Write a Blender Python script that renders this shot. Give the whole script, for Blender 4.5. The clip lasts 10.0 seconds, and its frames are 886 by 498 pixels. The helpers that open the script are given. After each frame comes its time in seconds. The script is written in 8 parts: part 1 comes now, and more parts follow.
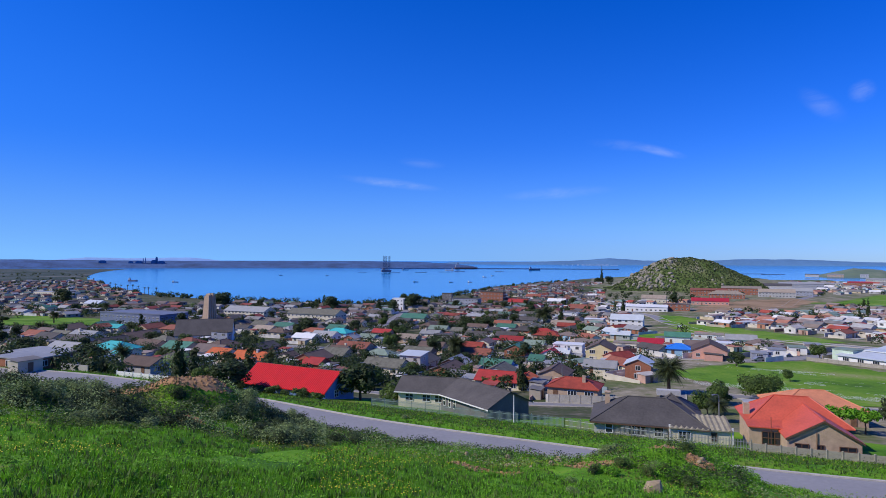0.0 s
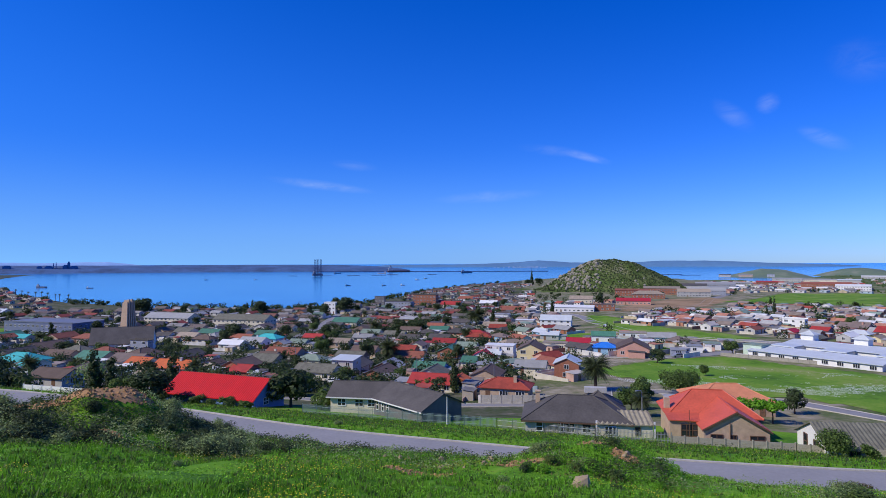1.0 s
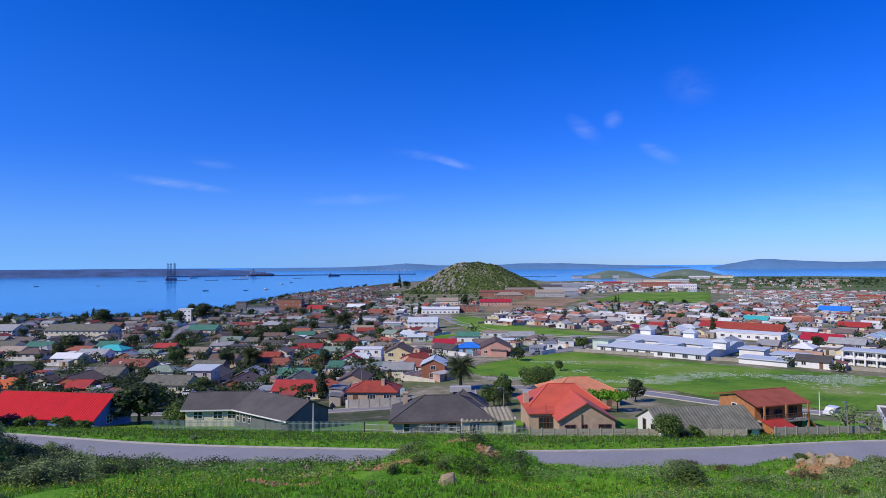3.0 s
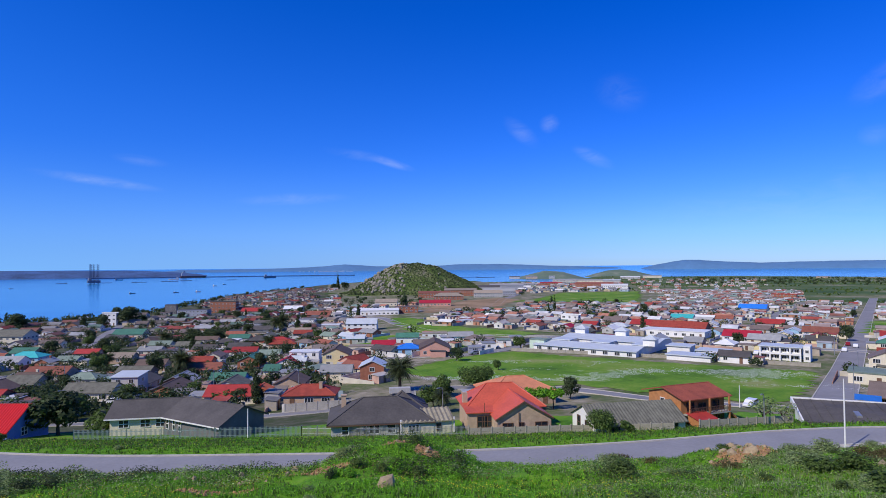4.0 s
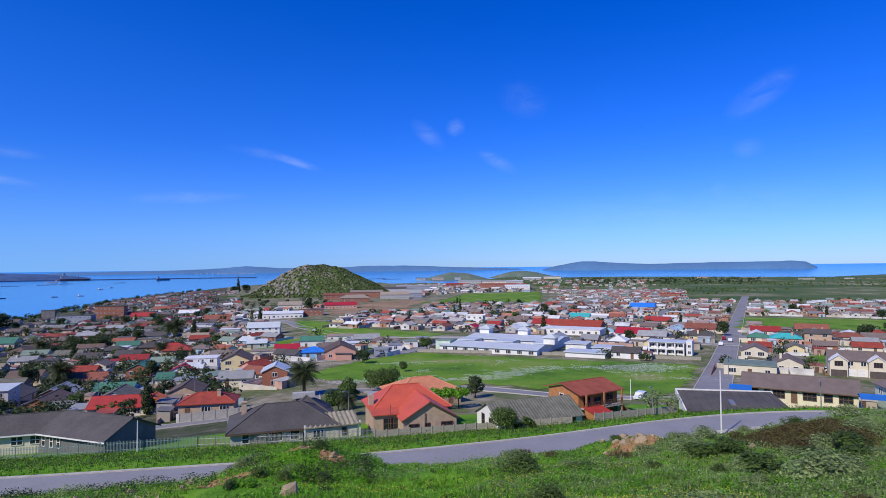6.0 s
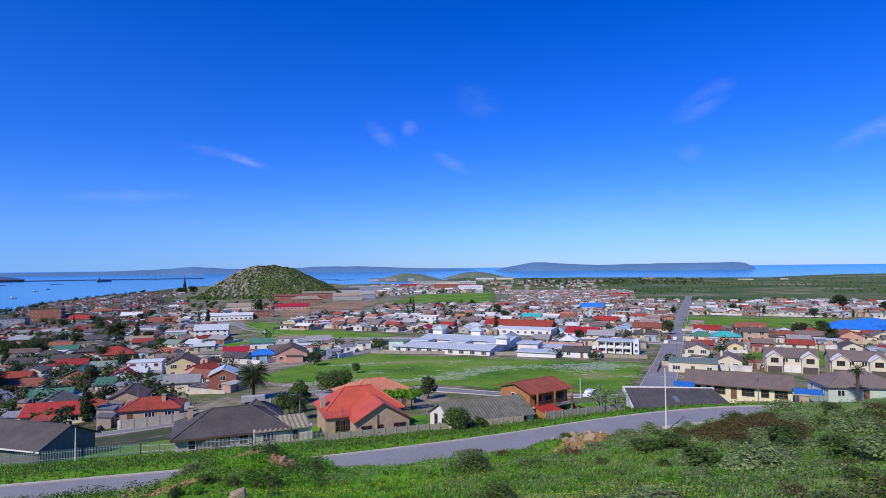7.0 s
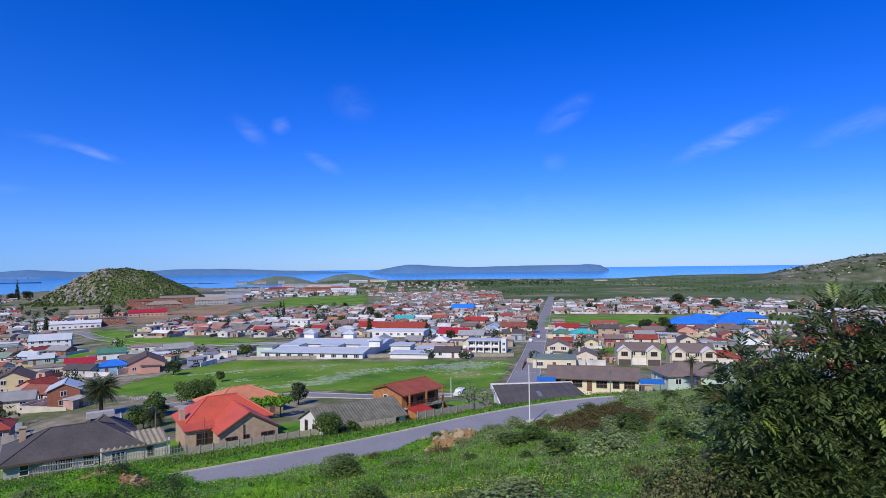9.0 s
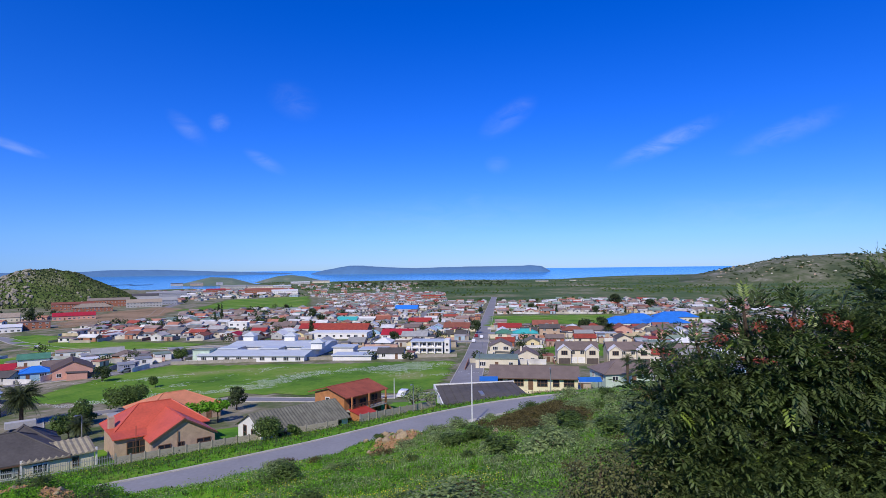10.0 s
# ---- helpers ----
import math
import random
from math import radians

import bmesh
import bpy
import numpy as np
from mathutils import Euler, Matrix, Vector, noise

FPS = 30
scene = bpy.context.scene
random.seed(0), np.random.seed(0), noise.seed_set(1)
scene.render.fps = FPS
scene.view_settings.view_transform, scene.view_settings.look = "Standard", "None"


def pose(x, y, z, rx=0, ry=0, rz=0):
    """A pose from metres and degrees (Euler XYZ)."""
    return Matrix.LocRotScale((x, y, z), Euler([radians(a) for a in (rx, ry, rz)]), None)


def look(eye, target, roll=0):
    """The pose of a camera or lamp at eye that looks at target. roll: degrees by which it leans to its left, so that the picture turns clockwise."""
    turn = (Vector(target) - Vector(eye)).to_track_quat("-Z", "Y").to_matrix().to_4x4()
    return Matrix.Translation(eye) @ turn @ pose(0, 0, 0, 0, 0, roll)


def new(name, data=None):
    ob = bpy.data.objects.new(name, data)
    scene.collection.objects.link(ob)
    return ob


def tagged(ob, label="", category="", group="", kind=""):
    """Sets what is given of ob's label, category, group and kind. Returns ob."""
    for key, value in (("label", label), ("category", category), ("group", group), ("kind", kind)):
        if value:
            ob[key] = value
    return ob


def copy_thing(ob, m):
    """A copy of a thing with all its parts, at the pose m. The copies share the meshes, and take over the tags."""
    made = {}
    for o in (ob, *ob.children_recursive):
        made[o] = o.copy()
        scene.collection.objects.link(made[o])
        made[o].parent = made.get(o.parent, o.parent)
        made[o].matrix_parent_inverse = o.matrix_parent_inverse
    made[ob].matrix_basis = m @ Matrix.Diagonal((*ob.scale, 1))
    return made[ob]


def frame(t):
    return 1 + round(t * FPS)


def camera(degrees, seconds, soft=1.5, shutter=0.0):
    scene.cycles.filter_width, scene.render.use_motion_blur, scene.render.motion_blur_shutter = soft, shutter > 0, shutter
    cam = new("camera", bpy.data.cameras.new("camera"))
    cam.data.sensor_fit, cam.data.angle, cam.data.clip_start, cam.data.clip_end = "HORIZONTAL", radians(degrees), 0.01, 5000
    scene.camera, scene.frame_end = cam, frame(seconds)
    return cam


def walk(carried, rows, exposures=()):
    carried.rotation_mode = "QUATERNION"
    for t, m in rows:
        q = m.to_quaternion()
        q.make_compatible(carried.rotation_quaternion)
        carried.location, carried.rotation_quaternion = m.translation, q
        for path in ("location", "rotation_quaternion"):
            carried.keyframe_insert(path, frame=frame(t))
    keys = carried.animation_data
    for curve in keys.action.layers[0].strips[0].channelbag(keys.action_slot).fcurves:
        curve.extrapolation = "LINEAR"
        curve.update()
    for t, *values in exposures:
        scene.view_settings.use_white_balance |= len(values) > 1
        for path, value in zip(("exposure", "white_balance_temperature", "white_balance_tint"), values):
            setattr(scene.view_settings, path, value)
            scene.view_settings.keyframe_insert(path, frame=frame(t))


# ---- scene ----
H = 48.0  # eye height above the sea


def at(az, d, z=0.0):
    a = radians(az)
    return Vector((d * math.sin(a), d * math.cos(a), z))


cam = camera(73.35, 10.0, soft=0.85)
ROWS = [
    (0.0, 0.00, 1.13, -0.18, 0.0), (0.5, -3.33, 1.29, 0.00, 0.0), (1.0, -6.46, 1.41, 0.17, 0.0), (1.5, -9.60, 1.51, 0.27, 0.0),
    (2.0, -12.80, 1.57, 0.32, 0.0), (2.5, -15.99, 1.62, 0.36, 0.0), (4.0, -24.95, 1.69, 0.51, 0.0), (4.5, -27.49, 1.73, 0.54, 0.0),
    (5.0, -29.68, 1.74, 0.59, 0.0), (5.5, -31.78, 1.75, 0.61, 0.0), (7.0, -38.38, 1.79, 0.57, 0.04), (7.5, -40.90, 1.83, 0.56, 0.075),
    (8.0, -44.10, 1.85, 0.58, 0.11), (8.5, -47.44, 1.87, 0.64, 0.145), (9.0, -50.49, 1.88, 0.68, 0.18), (9.5, -53.38, 1.90, 0.70, 0.215),
    (10.0, -55.88, 1.91, 0.68, 0.25)]
walk(cam, [(t, pose(0.31 * s, -0.95 * s, H, 90 + p, r, y)) for t, y, p, r, s in ROWS])

# ---- light ----
SUN_AZ, SUN_EL = -106.0, 41.0
sun = new("sun", bpy.data.lights.new("sun", 'SUN'))
sun.data.energy = 3.95
sun.data.angle = radians(0.5)
sun.data.color = (1.0, 0.925, 0.80)
sun.matrix_world = look(at(SUN_AZ, 100 * math.cos(radians(SUN_EL)), 100 * math.sin(radians(SUN_EL))), (0, 0, 0))
scene.view_settings.exposure = 0.0

world = bpy.data.worlds.new("sky")
scene.world = world
world.use_nodes = True
wn, wl = world.node_tree.nodes, world.node_tree.links
sky = wn.new("ShaderNodeTexSky")
sky.sky_type = 'NISHITA'
sky.sun_disc = False
sky.sun_elevation = radians(SUN_EL)
sky.sun_rotation = radians(SUN_AZ)
sky.dust_density = 0.0
sky.ozone_density = 4.0
sky.air_density = 1.0


def wmath(op, a, b=None, clamp=False):
    n = wn.new("ShaderNodeMath")
    n.operation, n.use_clamp = op, clamp
    for i, v in enumerate((a, b)):
        if v is None:
            continue
        if isinstance(v, (int, float)):
            n.inputs[i].default_value = v
        else:
            wl.new(v, n.inputs[i])
    return n.outputs[0]


def wdot(vec):
    n = wn.new("ShaderNodeVectorMath")
    n.operation = 'DOT_PRODUCT'
    wl.new(ray, n.inputs[0])
    n.inputs[1].default_value = vec
    return n.outputs["Value"]


ray = wn.new("ShaderNodeTexCoord").outputs["Generated"]
hue = wn.new("ShaderNodeHueSaturation")
hue.inputs["Saturation"].default_value = 1.42
wl.new(sky.outputs[0], hue.inputs["Color"])
tint = wn.new("ShaderNodeMix")
tint.data_type, tint.blend_type = 'RGBA', 'MULTIPLY'
tint.inputs[0].default_value = 1.0
wl.new(hue.outputs[0], tint.inputs[6])
tint.inputs[7].default_value = (0.48, 0.72, 1.62, 1)
# thin wisps of cirrus: where, how long and high (degrees), lean, strength
WISPS = [(-5.1, 7.4, 5.6, 0.55, -6, 0.75), (20.1, 9.9, 2.6, 0.5, -16, 0.85), (17.0, 10.6, 4.0, 0.6, -8, 0.28), (10.8, 6.4, 6.0, 0.7, 3, 0.4), (32.6, 12.6, 2.4, 1.0, -40, 0.42), (35.3, 13.3, 1.1, 1.0, 20, 0.75),
         (39.3, 10.0, 2.4, 0.8, -28, 0.55), (41.9, 15.6, 2.8, 2.0, -20, 0.24), (62.3, 14.2, 3.6, 1.5, 32, 0.42), (61.3, 9.9, 1.5, 1.1, 0, 0.3), (76.7, 11.1, 6.2, 1.1, 21, 0.8), (86.2, 11.0, 5.2, 1.2, 17, 0.55),
         (59, 6.8, 1.3, 1.2, 0, 0.25), (56, 5.0, 17.0, 2.6, 2, 0.22), (84, 4.6, 18.0, 2.4, 0, 0.2), (-2, 9.3, 2.6, 0.6, -5, 0.25)]
total = None
for az, el, lu, lv, lean, power in WISPS:
    c = at(az, math.cos(radians(el)), math.sin(radians(el)))
    rt = at(az + 90, 1.0)
    up = rt.cross(c)
    ln = radians(lean)
    e1 = (rt * math.cos(ln) + up * math.sin(ln)) / radians(lu)
    e2 = (up * math.cos(ln) - rt * math.sin(ln)) / radians(lv)
    u = wmath('SUBTRACT', wdot(e1), e1.dot(c))
    v = wmath('SUBTRACT', wdot(e2), e2.dot(c))
    q = wmath('SUBTRACT', 1.0, wmath('ADD', wmath('MULTIPLY', u, u), wmath('MULTIPLY', v, v)), True)
    q = wmath('MULTIPLY', wmath('MULTIPLY', q, q), wmath('MULTIPLY', wmath('GREATER_THAN', wdot(c), 0.0), power))
    total = q if total is None else wmath('ADD', total, q)
wmap = wn.new("ShaderNodeMapping")
wmap.inputs["Rotation"].default_value = (0.1, 0.15, 0.5)
wmap.inputs["Scale"].default_value = (7, 7, 20)
wl.new(ray, wmap.inputs[0])
wnoise = wn.new("ShaderNodeTexNoise")
wnoise.inputs["Scale"].default_value = 2.2
wnoise.inputs["Detail"].default_value = 7
wnoise.inputs["Roughness"].default_value = 0.62
wnoise.inputs["Distortion"].default_value = 0.8
wl.new(wmap.outputs[0], wnoise.inputs["Vector"])
wisp = wmath('MULTIPLY', total, wmath('MULTIPLY', wmath('SUBTRACT', wnoise.outputs[0], 0.30), 2.2, True), True)
veil = wn.new("ShaderNodeMix")
veil.data_type = 'RGBA'
wl.new(wmath('MULTIPLY', wisp, 0.33), veil.inputs[0])
above = wdot((0, 0, 1))
below = tint.outputs[2]
sunward = wmath('MULTIPLY_ADD', wdot(at(SUN_AZ, 1.0)), 0.86)
sunward.node.inputs[2].default_value = 0.74
for reach, fade, col in ((1.35, 0.95, (0.28, 2.18, 9.4, 1)), (5.0, 1.0, (2.1, 5.1, 10.1, 1))):
    haze = wn.new("ShaderNodeMix")
    haze.data_type = 'RGBA'
    low = wmath('SUBTRACT', 1.0, wmath('MULTIPLY', above, reach), True)
    thick = wmath('MULTIPLY', wmath('MULTIPLY', low, low), fade)
    wl.new(wmath('MULTIPLY', thick, sunward if reach < 2 else wmath('ADD', wmath('MULTIPLY', sunward, 0.80), 0.28), True), haze.inputs[0])
    wl.new(below, haze.inputs[6])
    haze.inputs[7].default_value = col
    below = haze.outputs[2]
wl.new(below, veil.inputs[6])
veil.inputs[7].default_value = (7.5, 8.4, 9.6, 1)
wl.new(veil.outputs[2], wn["Background"].inputs[0])
wn["Background"].inputs[1].default_value = 0.1

# ---- materials ----


def mat(name, col, rough=0.8, vary=0.25, scale=1.0, dark=None, bump=0.0, bump_scale=40.0, spread=0.0, metal=0.0, island=0.0):
    """A surface with stains at one scale and grain at another; spread: how far each object's own tone may differ."""
    m = bpy.data.materials.new(name)
    m.use_nodes = True
    n, l = m.node_tree.nodes, m.node_tree.links
    b = n["Principled BSDF"]
    b.inputs["Roughness"].default_value = rough
    b.inputs["Metallic"].default_value = metal
    tc = n.new("ShaderNodeTexCoord").outputs["Object"]
    big, fine = n.new("ShaderNodeTexNoise"), n.new("ShaderNodeTexNoise")
    for t, s, d in ((big, scale, 5), (fine, scale * 9, 3)):
        t.inputs["Scale"].default_value = s
        t.inputs["Detail"].default_value = d
        l.new(tc, t.inputs["Vector"])
    ramp = n.new("ShaderNodeValToRGB")
    lo = dark or tuple(c * (1 - vary) for c in col)
    hi = tuple(min(1, c * (1 + vary * 0.6)) for c in col)
    ramp.color_ramp.elements[0].position, ramp.color_ramp.elements[1].position = 0.32, 0.68
    ramp.color_ramp.elements[0].color, ramp.color_ramp.elements[1].color = (*lo, 1), (*hi, 1)
    mixn = n.new("ShaderNodeMath")
    mixn.operation = 'MULTIPLY_ADD'
    l.new(fine.outputs[0], mixn.inputs[0])
    mixn.inputs[1].default_value = 0.45
    half = n.new("ShaderNodeMath")
    half.operation = 'MULTIPLY'
    half.inputs[1].default_value = 0.55
    l.new(big.outputs[0], half.inputs[0])
    l.new(half.outputs[0], mixn.inputs[2])
    l.new(mixn.outputs[0], ramp.inputs[0])
    out = ramp.outputs[0]
    if spread or island:
        hs = n.new("ShaderNodeHueSaturation")
        src = n.new("ShaderNodeNewGeometry").outputs["Random Per Island"] if island else n.new("ShaderNodeObjectInfo").outputs["Random"]
        mr = n.new("ShaderNodeMapRange")
        mr.inputs[3].default_value, mr.inputs[4].default_value = 1 - (spread or island), 1 + (spread or island) * 0.6
        l.new(src, mr.inputs[0])
        l.new(mr.outputs[0], hs.inputs["Value"])
        l.new(out, hs.inputs["Color"])
        out = hs.outputs[0]
    l.new(out, b.inputs["Base Color"])
    if bump:
        bp = n.new("ShaderNodeBump")
        bp.inputs["Strength"].default_value = bump
        bp.inputs["Distance"].default_value = 0.03
        bn = n.new("ShaderNodeTexNoise")
        bn.inputs["Scale"].default_value = bump_scale
        l.new(tc, bn.inputs["Vector"])
        l.new(bn.outputs[0], bp.inputs["Height"])
        l.new(bp.outputs[0], b.inputs["Normal"])
    return m


def palette(name, cols, rough=0.8, scale=0.3):
    """One surface whose colour differs from island to island, for joined far-off things."""
    m = bpy.data.materials.new(name)
    m.use_nodes = True
    n, l = m.node_tree.nodes, m.node_tree.links
    b = n["Principled BSDF"]
    b.inputs["Roughness"].default_value = rough
    ramp = n.new("ShaderNodeValToRGB")
    ramp.color_ramp.interpolation = 'CONSTANT'
    while len(ramp.color_ramp.elements) < len(cols):
        ramp.color_ramp.elements.new(0.5)
    for i, (e, c) in enumerate(zip(ramp.color_ramp.elements, cols)):
        e.position, e.color = i / len(cols), (*c, 1)
    l.new(n.new("ShaderNodeNewGeometry").outputs["Random Per Island"], ramp.inputs[0])
    hs = n.new("ShaderNodeHueSaturation")
    tn = n.new("ShaderNodeTexNoise")
    tn.inputs["Scale"].default_value = scale
    tn.inputs["Detail"].default_value = 4
    l.new(n.new("ShaderNodeTexCoord").outputs["Object"], tn.inputs["Vector"])
    mr = n.new("ShaderNodeMapRange")
    mr.inputs[1].default_value, mr.inputs[2].default_value, mr.inputs[3].default_value, mr.inputs[4].default_value = 0.3, 0.7, 0.7, 1.15
    l.new(tn.outputs[0], mr.inputs[0])
    l.new(mr.outputs[0], hs.inputs["Value"])
    l.new(ramp.outputs[0], hs.inputs["Color"])
    l.new(hs.outputs[0], b.inputs["Base Color"])
    return m


ROOF = {
    "red": mat("painted red roof", (0.40, 0.042, 0.03), 0.6, 0.3, 0.6, spread=0.2),
    "redtile": mat("weathered red roof tiles", (0.33, 0.055, 0.030), 0.75, 0.4, 0.8, spread=0.1),
    "brightred": mat("bright red roof tiles", (0.62, 0.012, 0.010), 0.5, 0.18, 0.4),
    "coral": mat("faded coral red metal roof", (0.58, 0.105, 0.055), 0.55, 0.22, 0.35, bump=0.1, bump_scale=8),
    "orange": mat("orange roof tiles", (0.62, 0.14, 0.035), 0.7, 0.25, 0.7, spread=0.15),
    "peach": mat("pale orange roof tiles", (0.62, 0.24, 0.12), 0.7, 0.25, 0.7),
    "terracotta": mat("dull terracotta roof", (0.30, 0.10, 0.06), 0.8, 0.35, 0.6, spread=0.2),
    "rust": mat("weathered rust-red roof", (0.34, 0.085, 0.042), 0.75, 0.4, 0.6),
    "crimson": mat("crimson roof", (0.42, 0.02, 0.035), 0.6, 0.25, 0.6),
    "slate": mat("dark grey fibre cement roof", (0.092, 0.083, 0.077), 0.85, 0.35, 0.35, spread=0.15),
    "brown": mat("brown fibre cement roof", (0.145, 0.10, 0.076), 0.85, 0.35, 0.5, spread=0.2),
    "grey": mat("light grey metal roof", (0.34, 0.34, 0.325), 0.55, 0.25, 0.5, spread=0.2),
    "lichen": mat("lichened grey asbestos roof", (0.17, 0.165, 0.125), 0.9, 0.5, 0.9, spread=0.1),
    "white": mat("white painted roof", (0.76, 0.76, 0.73), 0.5, 0.12, 0.4),
    "bluegrey": mat("pale blue-grey steel roof", (0.56, 0.60, 0.61), 0.45, 0.14, 0.3),
    "green": mat("green painted roof", (0.075, 0.22, 0.14), 0.6, 0.3, 0.6, spread=0.2),
    "palegreen": mat("faded green roof", (0.22, 0.285, 0.215), 0.7, 0.3, 0.5, spread=0.15),
    "teal": mat("turquoise painted roof", (0.06, 0.46, 0.44), 0.55, 0.2, 0.5, spread=0.12),
    "blue": mat("bright blue roof", (0.030, 0.21, 0.72), 0.5, 0.2, 0.5, spread=0.12),
    "beige": mat("beige roof", (0.34, 0.275, 0.205), 0.8, 0.3, 0.5, spread=0.2),
    "slateblue": mat("dull blue-grey roof sheeting", (0.17, 0.19, 0.25), 0.6, 0.25, 0.3),
    "mauve": mat("mauve-brown concrete tile roof", (0.19, 0.145, 0.125), 0.85, 0.25, 0.7, spread=0.12),
}
WALL = {
    "white": mat("white plaster", (0.78, 0.77, 0.74), 0.8, 0.12, 0.5, bump=0.15),
    "cream": mat("cream plaster", (0.70, 0.63, 0.48), 0.85, 0.15, 0.5, bump=0.15),
    "yellow": mat("pale yellow plaster", (0.74, 0.62, 0.34), 0.85, 0.14, 0.5, bump=0.15),
    "tan": mat("sandy face brick", (0.50, 0.36, 0.25), 0.85, 0.25, 1.5, bump=0.25),
    "grey": mat("grey plaster", (0.45, 0.44, 0.42), 0.85, 0.2, 0.5, bump=0.15),
    "brick": mat("red-brown face brick", (0.34, 0.13, 0.075), 0.85, 0.3, 1.5, bump=0.25),
    "pink": mat("salmon pink plaster", (0.62, 0.34, 0.26), 0.85, 0.15, 0.5, bump=0.15),
    "blue": mat("blue painted plaster", (0.16, 0.27, 0.58), 0.8, 0.15, 0.5),
    "skyblue": mat("light blue plaster", (0.30, 0.50, 0.66), 0.8, 0.15, 0.5),
    "palegreen": mat("pale green plaster", (0.52, 0.64, 0.52), 0.8, 0.15, 0.5),
    "ochre": mat("orange-brown face brick", (0.46, 0.20, 0.075), 0.85, 0.3, 1.2, bump=0.25),
    "dark": mat("dark grey plaster", (0.16, 0.15, 0.15), 0.85, 0.3, 0.6, bump=0.15),
    "slateblue": mat("dull blue plaster", (0.17, 0.20, 0.31), 0.8, 0.2, 0.4),
    "steel": mat("blue-grey painted plaster", (0.32, 0.34, 0.40), 0.8, 0.2, 0.4),
}
GLASS = mat("dark window glass", (0.025, 0.03, 0.04), 0.08, 0.3, 1.0)
FRAME = mat("white window frame", (0.72, 0.72, 0.70), 0.6, 0.1, 2.0)
BROWN_FRAME = mat("brown timber", (0.13, 0.07, 0.045), 0.6, 0.3, 3.0)
DOOR = mat("painted door", (0.22, 0.12, 0.07), 0.5, 0.3, 2.0, spread=0.3)
FASCIA = mat("white fascia board", (0.75, 0.74, 0.72), 0.6, 0.15, 1.5)
METAL = mat("galvanised steel", (0.40, 0.41, 0.42), 0.45, 0.2, 3.0, metal=0.6)
CONCRETE = mat("grey concrete", (0.38, 0.36, 0.32), 0.9, 0.25, 1.0, bump=0.3)
KERB = mat("pale concrete kerb", (0.50, 0.47, 0.41), 0.9, 0.3, 1.2, bump=0.3)
ASPHALT = mat("worn grey asphalt", (0.27, 0.265, 0.27), 0.9, 0.14, 0.25, bump=0.35, bump_scale=30)
STREET = mat("old street asphalt", (0.25, 0.24, 0.24), 0.9, 0.2, 0.08)
DIRT = mat("ochre bare earth", (0.40, 0.225, 0.095), 0.95, 0.4, 0.9, bump=0.8, bump_scale=6)
BARK = mat("brown bark", (0.11, 0.075, 0.05), 0.95, 0.4, 6.0, bump=0.6)
LEAF = {
    "dark": mat("dark green foliage", (0.066, 0.105, 0.030), 0.7, 0.6, 1.5, island=0.5),
    "mid": mat("mid green foliage", (0.125, 0.205, 0.038), 0.7, 0.55, 1.5, island=0.5),
    "grey": mat("grey-green scrub foliage", (0.310, 0.410, 0.150), 0.8, 0.5, 2.0, island=0.45),
    "brown": mat("rusty brown dry scrub", (0.175, 0.145, 0.045), 0.85, 0.5, 2.0, island=0.45),
    "lush": mat("lush green weeds", (0.185, 0.450, 0.016), 0.65, 0.5, 1.2, island=0.45),
    "palm": mat("palm fronds", (0.090, 0.118, 0.040), 0.6, 0.5, 2.0, island=0.4),
    "pepper": mat("glossy pepper tree leaf", (0.118, 0.170, 0.050), 0.55, 0.5, 3.0, island=0.6),
}
for m in LEAF.values():
    n, l = m.node_tree.nodes, m.node_tree.links
    b = n["Principled BSDF"]
    tl, ms = n.new("ShaderNodeBsdfTranslucent"), n.new("ShaderNodeMixShader")
    l.new(b.inputs["Base Color"].links[0].from_socket, tl.inputs[0])
    ms.inputs[0].default_value = 0.42
    l.new(b.outputs[0], ms.inputs[1])
    l.new(tl.outputs[0], ms.inputs[2])
    l.new(ms.outputs[0], n["Material Output"].inputs[0])
ROCK = mat("lichened granite", (0.29, 0.265, 0.20), 0.9, 0.45, 0.5, bump=0.6, bump_scale=5)


